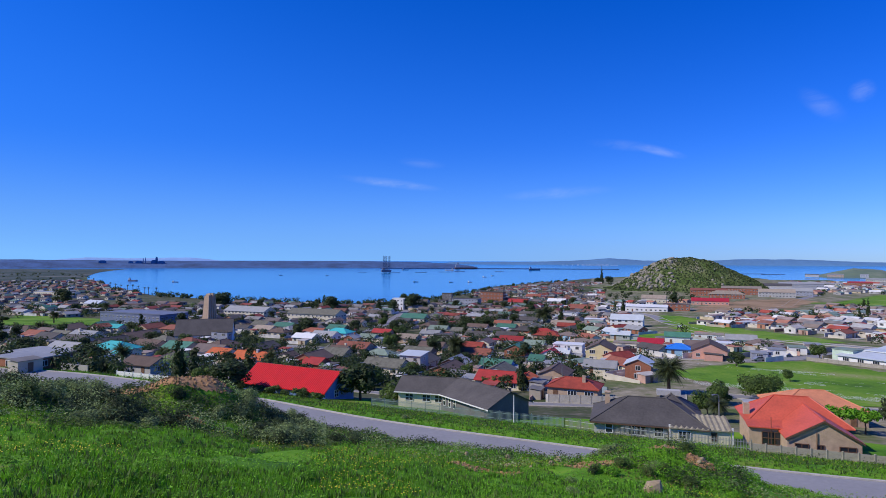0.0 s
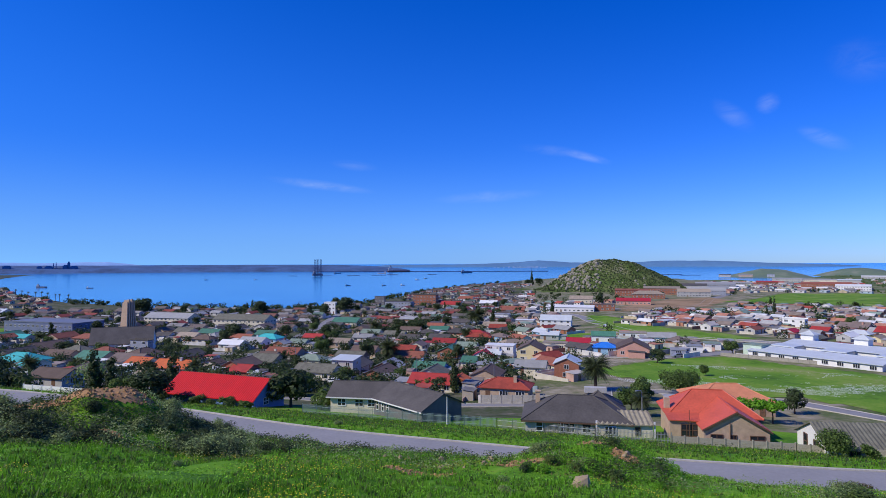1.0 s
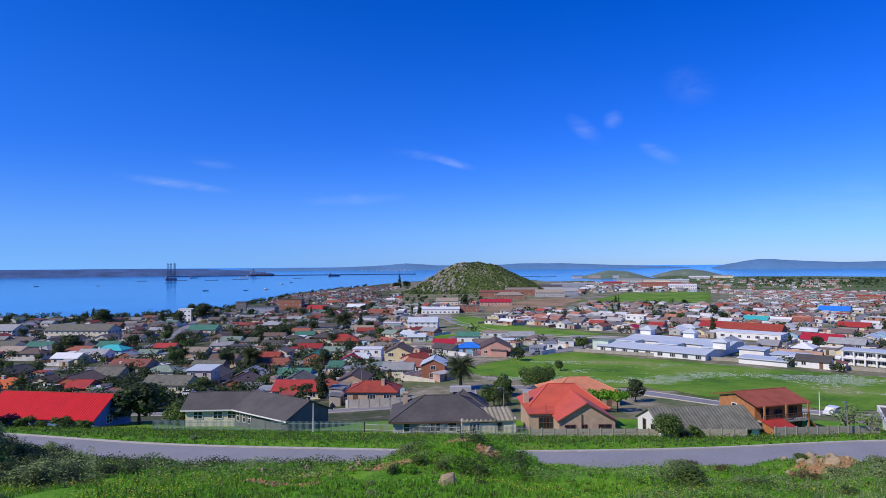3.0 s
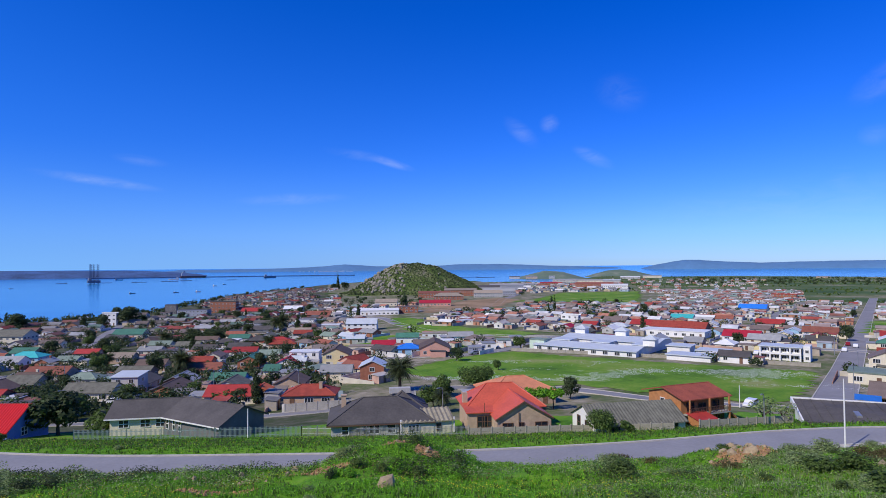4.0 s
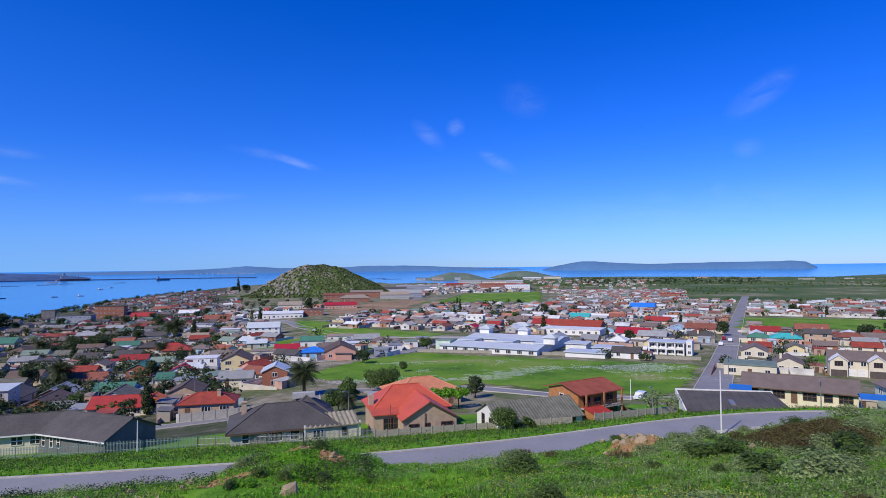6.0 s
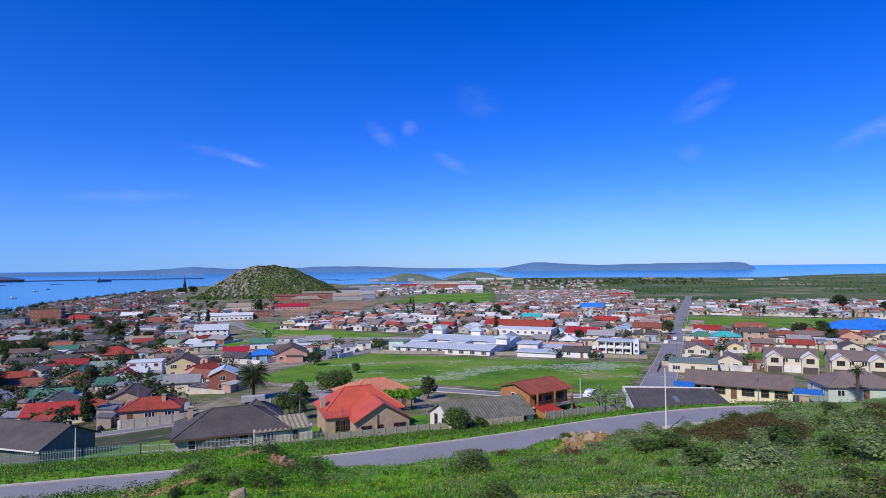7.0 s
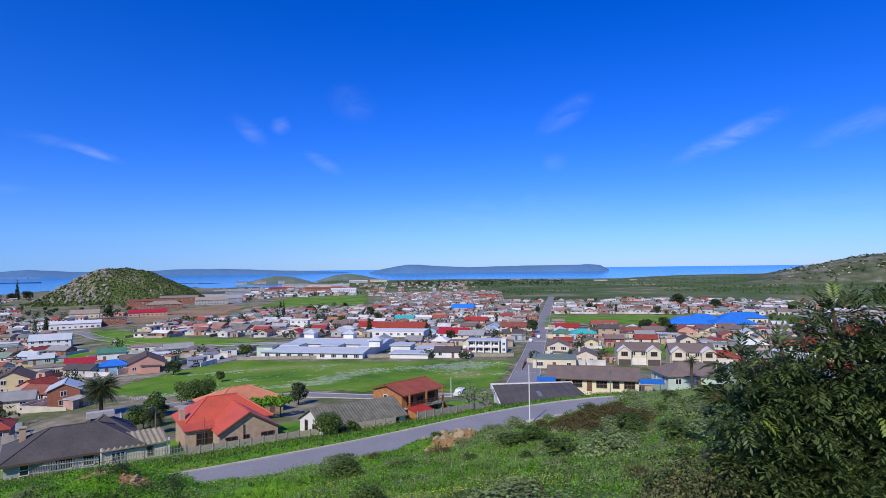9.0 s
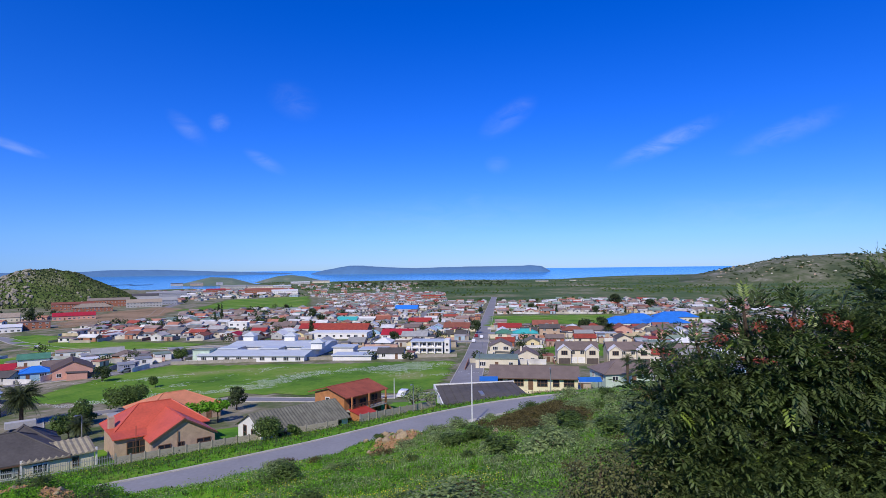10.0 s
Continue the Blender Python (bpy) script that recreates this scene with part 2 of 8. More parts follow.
def ground_material(name, stops, scale, fine, rough=0.95, bumpy=0.5, bdist=0.15):
    """Soil and low growth: patches at one scale, tufts at another."""
    m = bpy.data.materials.new(name)
    m.use_nodes = True
    n, l = m.node_tree.nodes, m.node_tree.links
    b = n["Principled BSDF"]
    b.inputs["Roughness"].default_value = rough
    b.inputs["Specular IOR Level"].default_value = 0.15
    tc = n.new("ShaderNodeTexCoord").outputs["Object"]
    a1, a2 = n.new("ShaderNodeTexNoise"), n.new("ShaderNodeTexNoise")
    a1.inputs["Scale"].default_value, a1.inputs["Detail"].default_value = scale, 8
    a1.inputs["Roughness"].default_value = 0.68
    a2.inputs["Scale"].default_value, a2.inputs["Detail"].default_value = fine, 4
    for t in (a1, a2):
        l.new(tc, t.inputs["Vector"])
    r = n.new("ShaderNodeValToRGB")
    while len(r.color_ramp.elements) < len(stops):
        r.color_ramp.elements.new(0.5)
    for e, (p, c) in zip(r.color_ramp.elements, stops):
        e.position, e.color = p, (*c, 1)
    mx = n.new("ShaderNodeMath")
    mx.operation = 'MULTIPLY_ADD'
    mx.inputs[1].default_value = 0.3
    sub = n.new("ShaderNodeMath")
    sub.operation = 'MULTIPLY_ADD'
    sub.inputs[1].default_value, sub.inputs[2].default_value = 1.0, -0.15
    l.new(a1.outputs[0], sub.inputs[0])
    l.new(a2.outputs[0], mx.inputs[0])
    l.new(sub.outputs[0], mx.inputs[2])
    l.new(mx.outputs[0], r.inputs[0])
    l.new(r.outputs[0], b.inputs["Base Color"])
    bp = n.new("ShaderNodeBump")
    bp.inputs["Strength"].default_value, bp.inputs["Distance"].default_value = bumpy, bdist
    l.new(a2.outputs[0], bp.inputs["Height"])
    l.new(bp.outputs[0], b.inputs["Normal"])
    return m


TOWN_SOIL = ground_material("town yards, soil and lawn", [(0.32, (0.034, 0.054, 0.016)), (0.44, (0.060, 0.080, 0.028)), (0.53, (0.095, 0.098, 0.055)), (0.66, (0.20, 0.175, 0.13))], 0.09, 0.7)
PLAIN_SOIL = ground_material("sandy yards and lawns of the plain", [(0.32, (0.075, 0.120, 0.030)), (0.44, (0.130, 0.150, 0.060)), (0.53, (0.225, 0.205, 0.130)), (0.66, (0.36, 0.315, 0.235))], 0.07, 0.6)
SLOPE = ground_material("green hillside", [(0.33, (0.055, 0.155, 0.010)), (0.46, (0.100, 0.255, 0.014)), (0.58, (0.145, 0.300, 0.020)), (0.72, (0.22, 0.18, 0.065))], 0.11, 2.2)
HEATH_SOIL = ground_material("heathy slope", [(0.33, (0.085, 0.135, 0.034)), (0.46, (0.150, 0.215, 0.055)), (0.58, (0.205, 0.265, 0.080)), (0.72, (0.27, 0.25, 0.12))], 0.12, 2.0)
PLAIN_SCRUB = ground_material("coastal scrub plain", [(0.30, (0.040, 0.078, 0.022)), (0.46, (0.080, 0.128, 0.036)), (0.57, (0.140, 0.160, 0.065)), (0.68, (0.34, 0.295, 0.21))], 0.006, 0.12)
MEADOW = ground_material("spring meadow", [(0.34, (0.060, 0.140, 0.012)), (0.46, (0.110, 0.235, 0.016)), (0.57, (0.165, 0.280, 0.028)), (0.68, (0.27, 0.29, 0.10))], 0.045, 1.2)
BARE = ground_material("bare sandy strip", [(0.32, (0.18, 0.14, 0.07)), (0.46, (0.30, 0.20, 0.11)), (0.60, (0.38, 0.26, 0.15)), (0.75, (0.42, 0.32, 0.21))], 0.03, 0.5)
SAND = mat("beach sand", (0.52, 0.42, 0.30), 0.95, 0.2, 0.02)
HILLSIDE = ground_material("rocky green hill", [(0.30, (0.045, 0.080, 0.018)), (0.46, (0.085, 0.130, 0.032)), (0.58, (0.135, 0.160, 0.060)), (0.72, (0.27, 0.25, 0.18))], 0.035, 0.25, bumpy=0.8, bdist=1.5)

SEA = bpy.data.materials.new("sea water")
SEA.use_nodes = True
sn, sl = SEA.node_tree.nodes, SEA.node_tree.links
sb = sn["Principled BSDF"]
sb.inputs["Roughness"].default_value = 0.15
sb.inputs["IOR"].default_value = 1.33
stc = sn.new("ShaderNodeTexCoord").outputs["Object"]
smap = sn.new("ShaderNodeMapping")
smap.inputs["Scale"].default_value = (0.0035, 0.011, 1)
sl.new(stc, smap.inputs[0])
sno = sn.new("ShaderNodeTexNoise")
sno.inputs["Scale"].default_value, sno.inputs["Detail"].default_value = 1.0, 5
sl.new(smap.outputs[0], sno.inputs["Vector"])
sramp = sn.new("ShaderNodeValToRGB")
sramp.color_ramp.elements[0].position, sramp.color_ramp.elements[1].position = 0.35, 0.65
sramp.color_ramp.elements[0].color, sramp.color_ramp.elements[1].color = (0.012, 0.19, 0.50, 1), (0.040, 0.31, 0.66, 1)
sl.new(sno.outputs[0], sramp.inputs[0])
sl.new(sramp.outputs[0], sb.inputs["Base Color"])
swave = sn.new("ShaderNodeTexNoise")
swave.inputs["Scale"].default_value, swave.inputs["Detail"].default_value = 0.25, 4
sl.new(stc, swave.inputs["Vector"])
sbump = sn.new("ShaderNodeBump")
sbump.inputs["Strength"].default_value, sbump.inputs["Distance"].default_value = 0.18, 0.4
sl.new(swave.outputs[0], sbump.inputs["Height"])
sl.new(sbump.outputs[0], sb.inputs["Normal"])

# ---- mesh helpers ----


def mesh_object(name, bm, mats, parent=None, label=""):
    me = bpy.data.meshes.new(name)
    bm.to_mesh(me)
    bm.free()
    for m in (mats if isinstance(mats, (list, tuple)) else [mats]):
        me.materials.append(m)
    ob = new(name, me)
    if parent:
        ob.parent = parent
    if label:
        tagged(ob, label)
    return ob


def part(name, bm, material, parent, label=""):
    return mesh_object(name, bm, material, parent, label)


def shared(name, me, parent, m, label=""):
    ob = new(name, me)
    ob.parent = parent
    ob.matrix_basis = m
    if label:
        tagged(ob, label)
    return ob


def thing(name, m, label, category, group=""):
    ob = new(name)
    ob.matrix_world = m
    ob.empty_display_size = 0.3
    return tagged(ob, label, category, group)


def box(bm, x0, x1, y0, y1, z0, z1, mi=0, m=None):
    vs = [bm.verts.new(m @ Vector(p) if m else p) for p in ((x0, y0, z0), (x1, y0, z0), (x1, y1, z0), (x0, y1, z0), (x0, y0, z1), (x1, y0, z1), (x1, y1, z1), (x0, y1, z1))]
    for f in ((3, 2, 1, 0), (4, 5, 6, 7), (0, 1, 5, 4), (1, 2, 6, 5), (2, 3, 7, 6), (3, 0, 4, 7)):
        bm.faces.new([vs[i] for i in f]).material_index = mi


def prism(bm, pts, x0, x1, mi=0, m=None):
    """A closed section in y and z, drawn out along x."""
    a = [bm.verts.new(m @ Vector((x0, y, z)) if m else (x0, y, z)) for y, z in pts]
    b = [bm.verts.new(m @ Vector((x1, y, z)) if m else (x1, y, z)) for y, z in pts]
    n = len(pts)
    bm.faces.new(a[::-1]).material_index = mi
    bm.faces.new(b).material_index = mi
    for i in range(n):
        bm.faces.new((a[i], a[(i + 1) % n], b[(i + 1) % n], b[i])).material_index = mi


def tube(bm, path, radii, sides=6, mi=0):
    """A round, tapered limb along points."""
    rings = []
    for i, (p, r) in enumerate(zip(path, radii)):
        d = (Vector(path[min(i + 1, len(path) - 1)]) - Vector(path[max(i - 1, 0)])).normalized()
        q = d.to_track_quat('Z', 'Y')
        rings.append([bm.verts.new(Vector(p) + q @ Vector((r * math.cos(6.2832 * k / sides), r * math.sin(6.2832 * k / sides), 0))) for k in range(sides)])
    for a, b in zip(rings, rings[1:]):
        for k in range(sides):
            bm.faces.new((a[k], a[(k + 1) % sides], b[(k + 1) % sides], b[k])).material_index = mi
    bm.faces.new(rings[-1]).material_index = mi


def cylinder(bm, p, r, h, sides=10, mi=0):
    tube(bm, [p, (p[0], p[1], p[2] + h)], [r, r], sides, mi)


def leaves_mesh(name, verts, faces, material):
    me = bpy.data.meshes.new(name)
    me.from_pydata(verts, [], faces)
    for m in (material if isinstance(material, (list, tuple)) else [material]):
        me.materials.append(m)
    me.update()
    return me


# ---- ground ----
def ss(a, b, x):
    t = max(0.0, min(1.0, (x - a) / (b - a)))
    return t * t * (3 - 2 * t)


def bump(x, y, az, d, wr, wt):
    """A smooth rise, wr metres long away from the lookout and wt wide across."""
    a = radians(az)
    dx, dy = x - d * math.sin(a), y - d * math.cos(a)
    r = dx * math.sin(a) + dy * math.cos(a)
    t = dx * math.cos(a) - dy * math.sin(a)
    return math.exp(-(r / wr) ** 2 - (t / wt) ** 2)


def below_road(x, y):
    """Metres beyond the near road's middle, downhill positive."""
    q = max(-70.0, min(70.0, x - 15))
    s = 0.391 * x + 0.92 * y - 66.6 - 0.0007 * q * q * (1 if q > 0 else 0.25)
    d = math.hypot(x, y)
    k = ss(95, 155, d) * ss(34, 52, math.degrees(math.atan2(x, y)))
    return s * (1 - k) + (d - 78) * k if y > -0.3 * x else s


PLAIN = ([-400, -66, -10, -3.6, 3.6, 6, 18, 40, 60, 140, 330, 530, 930, 1900], [-50, 3.8, 18.9, 21, 21, 21.4, 24, 26.5, 28.3, 32.5, 37.5, 40.3, 43, 44.5])
BAY = ([-400, -66, -10, -3.6, 3.6, 6, 18, 40, 60, 140, 300, 480, 930, 1900], [-50, 3.8, 18.9, 21, 21, 21.4, 24, 28, 31, 38, 44, 46, 46.3, 46.6])
SHORE_AZ = [-70, -36, -32, -30.6, -29, -26, -20, -15, -10, -5, 0, 4.7, 9.5, 13.7, 17, 24, 28, 29, 33, 35.4, 38, 40, 44, 51, 62, 67, 72.5, 79.3, 84, 100]
SHORE_R = [6000, 4500, 2600, 1670, 1111, 910, 754, 689, 652, 691, 764, 1016, 1261, 1656, 1900, 1900, 1900, 1740, 1800, 1578, 2142, 2592, 2434, 2551, 2400, 2413, 3186, 3622, 6000, 6000]


def shore(a):
    return float(np.interp(a, SHORE_AZ, SHORE_R)) if -70 < a < 100 else 6000.0


ROAD_LINE = [(-120, 118), (-92, 113), (-70, 107.5), (-50.4, 99), (-30.9, 88.5), (-9.7, 75.5), (10.8, 65.8), (28.5, 58.3), (48.4, 52.0), (68.4, 47.4), (82, 42.5), (92, 36), (99, 27)]


def off_road(x, y):
    """Metres from the near road's middle line."""
    best = 1e9
    for (x1, y1), (x2, y2) in zip(ROAD_LINE, ROAD_LINE[1:]):
        dx, dy = x2 - x1, y2 - y1
        t = max(0.0, min(1.0, ((x - x1) * dx + (y - y1) * dy) / (dx * dx + dy * dy)))
        best = min(best, (x - x1 - t * dx) ** 2 + (y - y1 - t * dy) ** 2)
    return math.sqrt(best)


def land(x, y):
    """Height of the ground sheet."""
    d = math.hypot(x, y)
    a = math.degrees(math.atan2(x, y))
    s = below_road(x, y)
    if s < -30 and (a > 100 or a < -60):
        s = max(s, -110)
    k = ss(-2, 26, a) if a > -90 else 1.0
    z = H - float(np.interp(s, *PLAIN)) * k - float(np.interp(s, *BAY)) * (1 - k)
    if d < 140:
        z += 2.6 * bump(x, y, 20.6, 51, 5.5, 6.3) + 3.1 * bump(x, y, -22.0, 54.5, 4.2, 4.6) + 1.6 * bump(x, y, -31, 58, 12, 14)
        z += 1.7 * bump(x, y, 71, 78, 16, 12) + 0.8 * bump(x, y, 51, 62, 4, 5)
        f = ss(-2, -12, s)
        z += f * (0.6 * noise.noise((x * 0.13, y * 0.13, 1)) + 0.40 * noise.noise((x * 0.4, y * 0.4, 5)))
    if d < 170 and abs(s) < 40:
        k = ss(4.3, 10, off_road(x, y))
        z = z * k + 27 * (1 - k)
    r = shore(a)
    if d > r - 90:
        z = z * ss(r, r - 90, d) ** 0.7 - 4 * ss(r - 8, r + 40, d)
    return z


NODES = {}


def node(i, j):
    if (i, j) not in NODES:
        NODES[i, j] = (land(float(i), float(j)), off_road(float(i), float(j)))
    return NODES[i, j]


def quick(x, y):
    """Height and distance from the road, blended from a one-metre grid, for thick growth."""
    i, j = math.floor(x), math.floor(y)
    u, w = x - i, y - j
    a, b, c, d = node(i, j), node(i + 1, j), node(i, j + 1), node(i + 1, j + 1)
    return ((a[0] * (1 - u) + b[0] * u) * (1 - w) + (c[0] * (1 - u) + d[0] * u) * w, (a[1] * (1 - u) + b[1] * u) * (1 - w) + (c[1] * (1 - u) + d[1] * u) * w)


def spot(x, y, dz=0.0, turn=0.0):
    """A pose on the ground at x, y, turned so that its x axis points along the heading turn (clockwise from north)."""
    return pose(x, y, land(x, y) + dz, 0, 0, 90 - turn)


def draped(name, outline, step, lift, material, label, category, kind="structure"):
    """A sheet laid on the ground inside an outline of corners."""
    xs, ys = [p[0] for p in outline], [p[1] for p in outline]
    n = len(outline)

    def inside(x, y):
        c = False
        for i in range(n):
            (x1, y1), (x2, y2) = outline[i], outline[i - 1]
            if (y1 > y) != (y2 > y) and x < (x2 - x1) * (y - y1) / (y2 - y1) + x1:
                c = not c
        return c
    bm = bmesh.new()
    seen = {}
    nx, ny = int((max(xs) - min(xs)) / step) + 1, int((max(ys) - min(ys)) / step) + 1

    def vert(i, j):
        if (i, j) not in seen:
            x, y = min(xs) + i * step, min(ys) + j * step
            x += 0.35 * step * noise.noise((x * 0.07, y * 0.07, 2))
            y += 0.35 * step * noise.noise((x * 0.07, y * 0.07, 8))
            seen[i, j] = bm.verts.new((x, y, land(x, y) + lift))
        return seen[i, j]
    for i in range(nx):
        for j in range(ny):
            if inside(min(xs) + (i + 0.5) * step, min(ys) + (j + 0.5) * step):
                bm.faces.new((vert(i, j), vert(i + 1, j), vert(i + 1, j + 1), vert(i, j + 1)))
    return tagged(mesh_object(name, bm, material), label, category, kind=kind)


def smooth_line(pts, step):
    """Points every step metres along a rounded line."""
    out = []
    for i in range(len(pts) - 1):
        p0, p1, p2, p3 = (Vector(pts[max(0, min(len(pts) - 1, k))]) for k in (i - 1, i, i + 1, i + 2))
        n = max(1, int((p2 - p1).length / step))
        for k in range(n):
            t = k / n
            out.append(0.5 * ((2 * p1) + (p2 - p0) * t + (2 * p0 - 5 * p1 + 4 * p2 - p3) * t * t + (3 * p1 - p0 - 3 * p2 + p3) * t ** 3))
    out.append(Vector(pts[-1]))
    return out


def ribbon(bm, line, left, right, low, high, mi=0, base=None):
    """A slab of constant width that follows a line over the ground, its top high over the ground."""
    rows = []
    for i, p in enumerate(line):
        d = (line[min(i + 1, len(line) - 1)] - line[max(i - 1, 0)]).normalized()
        nrm = Vector((d.y, -d.x))
        a, b = p - nrm * left, p + nrm * right
        za, zb = (land(*a), land(*b)) if base is None else (base(p), base(p))
        rows.append([bm.verts.new((a.x, a.y, za + high)), bm.verts.new((b.x, b.y, zb + high)), bm.verts.new((b.x, b.y, zb + low)), bm.verts.new((a.x, a.y, za + low))])
    for a, b in zip(rows, rows[1:]):
        for k in range(4):
            bm.faces.new((a[k], b[k], b[(k + 1) % 4], a[(k + 1) % 4])).material_index = mi
    bm.faces.new(rows[0])
    bm.faces.new(rows[-1][::-1])


def sheet():
    """The one ground sheet: fine near the lookout, coarse far off; growth and soil by zone."""
    bm = bmesh.new()
    rad = [1.5, 3, 5]
    while rad[-1] < 4850:
        rad.append(rad[-1] + max(1.0, rad[-1] * 0.022))
    front = [-66 + 0.5 * i for i in range(341)]
    back = [105 + 6 * i for i in range(1, 31)]
    az = [a for a in front if a <= 104] + [a for a in back if a < 290]
    n = len(az)
    top = bm.verts.new((0, 0, land(0.01, 0.01)))
    rows = []
    for r in rad:
        rows.append([bm.verts.new((r * math.sin(radians(a)), r * math.cos(radians(a)), land(r * math.sin(radians(a)), r * math.cos(radians(a))))) for a in az])

    def zone(x, y):
        d, a, s = math.hypot(x, y), math.degrees(math.atan2(x, y)), below_road(x, y)
        if a > 50 and s < -4 and d < 130 and 14 < d:
            return 3
        if s < 34 and d < 150:
            return 1
        if d > 1150 and a > 30 or d > 760 and a > 46 or a > 76 and d > 330 or d > 1700 or a > 110 or a < -60:
            return 2
        return 4 if a > 14 else 0
    for j in range(n):
        bm.faces.new((top, rows[0][j], rows[0][(j + 1) % n])).material_index = 1
    for r0, r1 in zip(rows, rows[1:]):
        for j in range(n):
            f = bm.faces.new((r0[j], r1[j], r1[(j + 1) % n], r0[(j + 1) % n]))
            c = f.calc_center_median()
            f.material_index = zone(c.x, c.y)
            f.smooth = True
    return tagged(mesh_object("ground", bm, [TOWN_SOIL, SLOPE, PLAIN_SCRUB, HEATH_SOIL, PLAIN_SOIL]), "grassy hillside falling to a sandy, green town plain", "ground", kind="structure")


sheet()
bm = bmesh.new()
rings = []
for r, z in ((1, 0), (300, 0), (1500, 0), (2800, 0), (3400, 1.5), (4000, 9), (4600, 27), (4950, 44)):
    rings.append([bm.verts.new(at(a, r, z)) for a in range(-90, 121, 3)])
for r0, r1 in zip(rings, rings[1:]):
    for j in range(len(r0) - 1):
        bm.faces.new((r0[j], r1[j], r1[j + 1], r0[j + 1])).smooth = True
tagged(mesh_object("water", bm, SEA), "calm bright blue bay and open sea", "water", kind="structure")

# the near road, its kerbs and gutter apron
ROAD = smooth_line(ROAD_LINE, 2.0)
bm = bmesh.new()
ribbon(bm, ROAD, 3.1, 3.1, -0.3, 0.05)
tagged(mesh_object("road", bm, ASPHALT), "worn grey asphalt hillside road with patched cracks", "road", kind="structure")
bm = bmesh.new()
ribbon(bm, ROAD, 3.45, -3.1, -0.3, 0.16)
ribbon(bm, ROAD, -3.1, 3.35, -0.3, 0.14)
ribbon(bm, ROAD, -3.35, 4.1, -0.3, 0.07)
tagged(mesh_object("kerb", bm, KERB), "chipped pale concrete kerb along the road", "kerb", kind="structure")
# ---- houses ----


def casement(bm, xs, zs, front, inner, back, m=None, glazed=True):
    """A frame of bars round recessed fields, one closed skin; it faces -y. Odd strips of xs and zs are the fields."""
    def put(x, y, z):
        return bm.verts.new(m @ Vector((x, y, z)) if m else (x, y, z))
    grid = [[put(x, front, z) for z in zs] for x in xs]
    nx, nz = len(xs) - 1, len(zs) - 1
    for i in range(nx):
        for j in range(nz):
            ring = (grid[i][j], grid[i + 1][j], grid[i + 1][j + 1], grid[i][j + 1])
            if not (i % 2 and j % 2):
                bm.faces.new(ring)
                continue
            deep = [put(x, inner, z) for x, z in ((xs[i], zs[j]), (xs[i + 1], zs[j]), (xs[i + 1], zs[j + 1]), (xs[i], zs[j + 1]))]
            for k in range(4):
                bm.faces.new((ring[k], ring[(k + 1) % 4], deep[(k + 1) % 4], deep[k]))
            if glazed:
                bm.faces.new(deep).material_index = 1
    edge = [(i, 0) for i in range(nx)] + [(nx, j) for j in range(nz)] + [(i, nz) for i in range(nx, 0, -1)] + [(0, j) for j in range(nz, 0, -1)]
    rear = [put(xs[i], back, zs[j]) for i, j in edge]
    for k, (i, j) in enumerate(edge):
        i2, j2 = edge[(k + 1) % len(edge)]
        bm.faces.new((grid[i2][j2], grid[i][j], rear[k], rear[(k + 1) % len(edge)]))


def strips(a, b, fields, bar):
    """Edges of bars and fields from a to b."""
    out = []
    for k in range(fields):
        u0, u1 = a + (b - a) * k / fields, a + (b - a) * (k + 1) / fields
        out += [u0 + (bar / 2 if k else bar), u1 - (bar / 2 if k < fields - 1 else bar)]
    return [a] + out + [b]


def window_mesh(w, h, bars=1, frame=None):
    """A casement, its glass set back in a frame that stands 6 cm proud."""
    bm = bmesh.new()
    casement(bm, strips(-w / 2 - 0.06, w / 2 + 0.06, bars + 1, 0.09), strips(-0.06, h + 0.06, 1, 0.10), -0.06, -0.02, 0.12)
    me = bpy.data.meshes.new("window")
    bm.to_mesh(me)
    bm.free()
    me.materials.append(frame or FRAME)
    me.materials.append(GLASS)
    return me


def door_mesh(w, h, material):
    """A panelled door leaf."""
    bm = bmesh.new()
    casement(bm, [-w / 2 - 0.05, -w * 0.35, w * 0.35, w / 2 + 0.05], [0, 0.25, 0.9, 1.1, 1.75, h + 0.05], -0.06, -0.03, 0.1)
    me = bpy.data.meshes.new("door")
    bm.to_mesh(me)
    bm.free()
    me.materials.append(material)
    return me


WIN_WIDE, WIN_MID, WIN_TALL = window_mesh(1.8, 1.2, 2), window_mesh(1.2, 1.1, 1), window_mesh(0.8, 1.4, 0)
WIN_BROWN = window_mesh(1.9, 1.3, 2, BROWN_FRAME)
DOOR_LEAF, GARAGE = door_mesh(0.9, 2.05, DOOR), door_mesh(2.6, 2.1, FASCIA)


def wall_body(bm, L, W, eave, rise, kind, base=-1.6, m=None, slope=0.0):
    if kind == "gable":
        prism(bm, [(-W / 2, base), (W / 2, base), (W / 2, eave), (0, eave + rise), (-W / 2, eave)], -L / 2, L / 2, 0, m)
    elif kind == "mono":
        prism(bm, [(-W / 2, base), (W / 2, base), (W / 2, eave + rise), (-W / 2, eave)], -L / 2, L / 2, 0, m)
    else:
        box(bm, -L / 2, L / 2, -W / 2, W / 2, base, eave, 0, m)


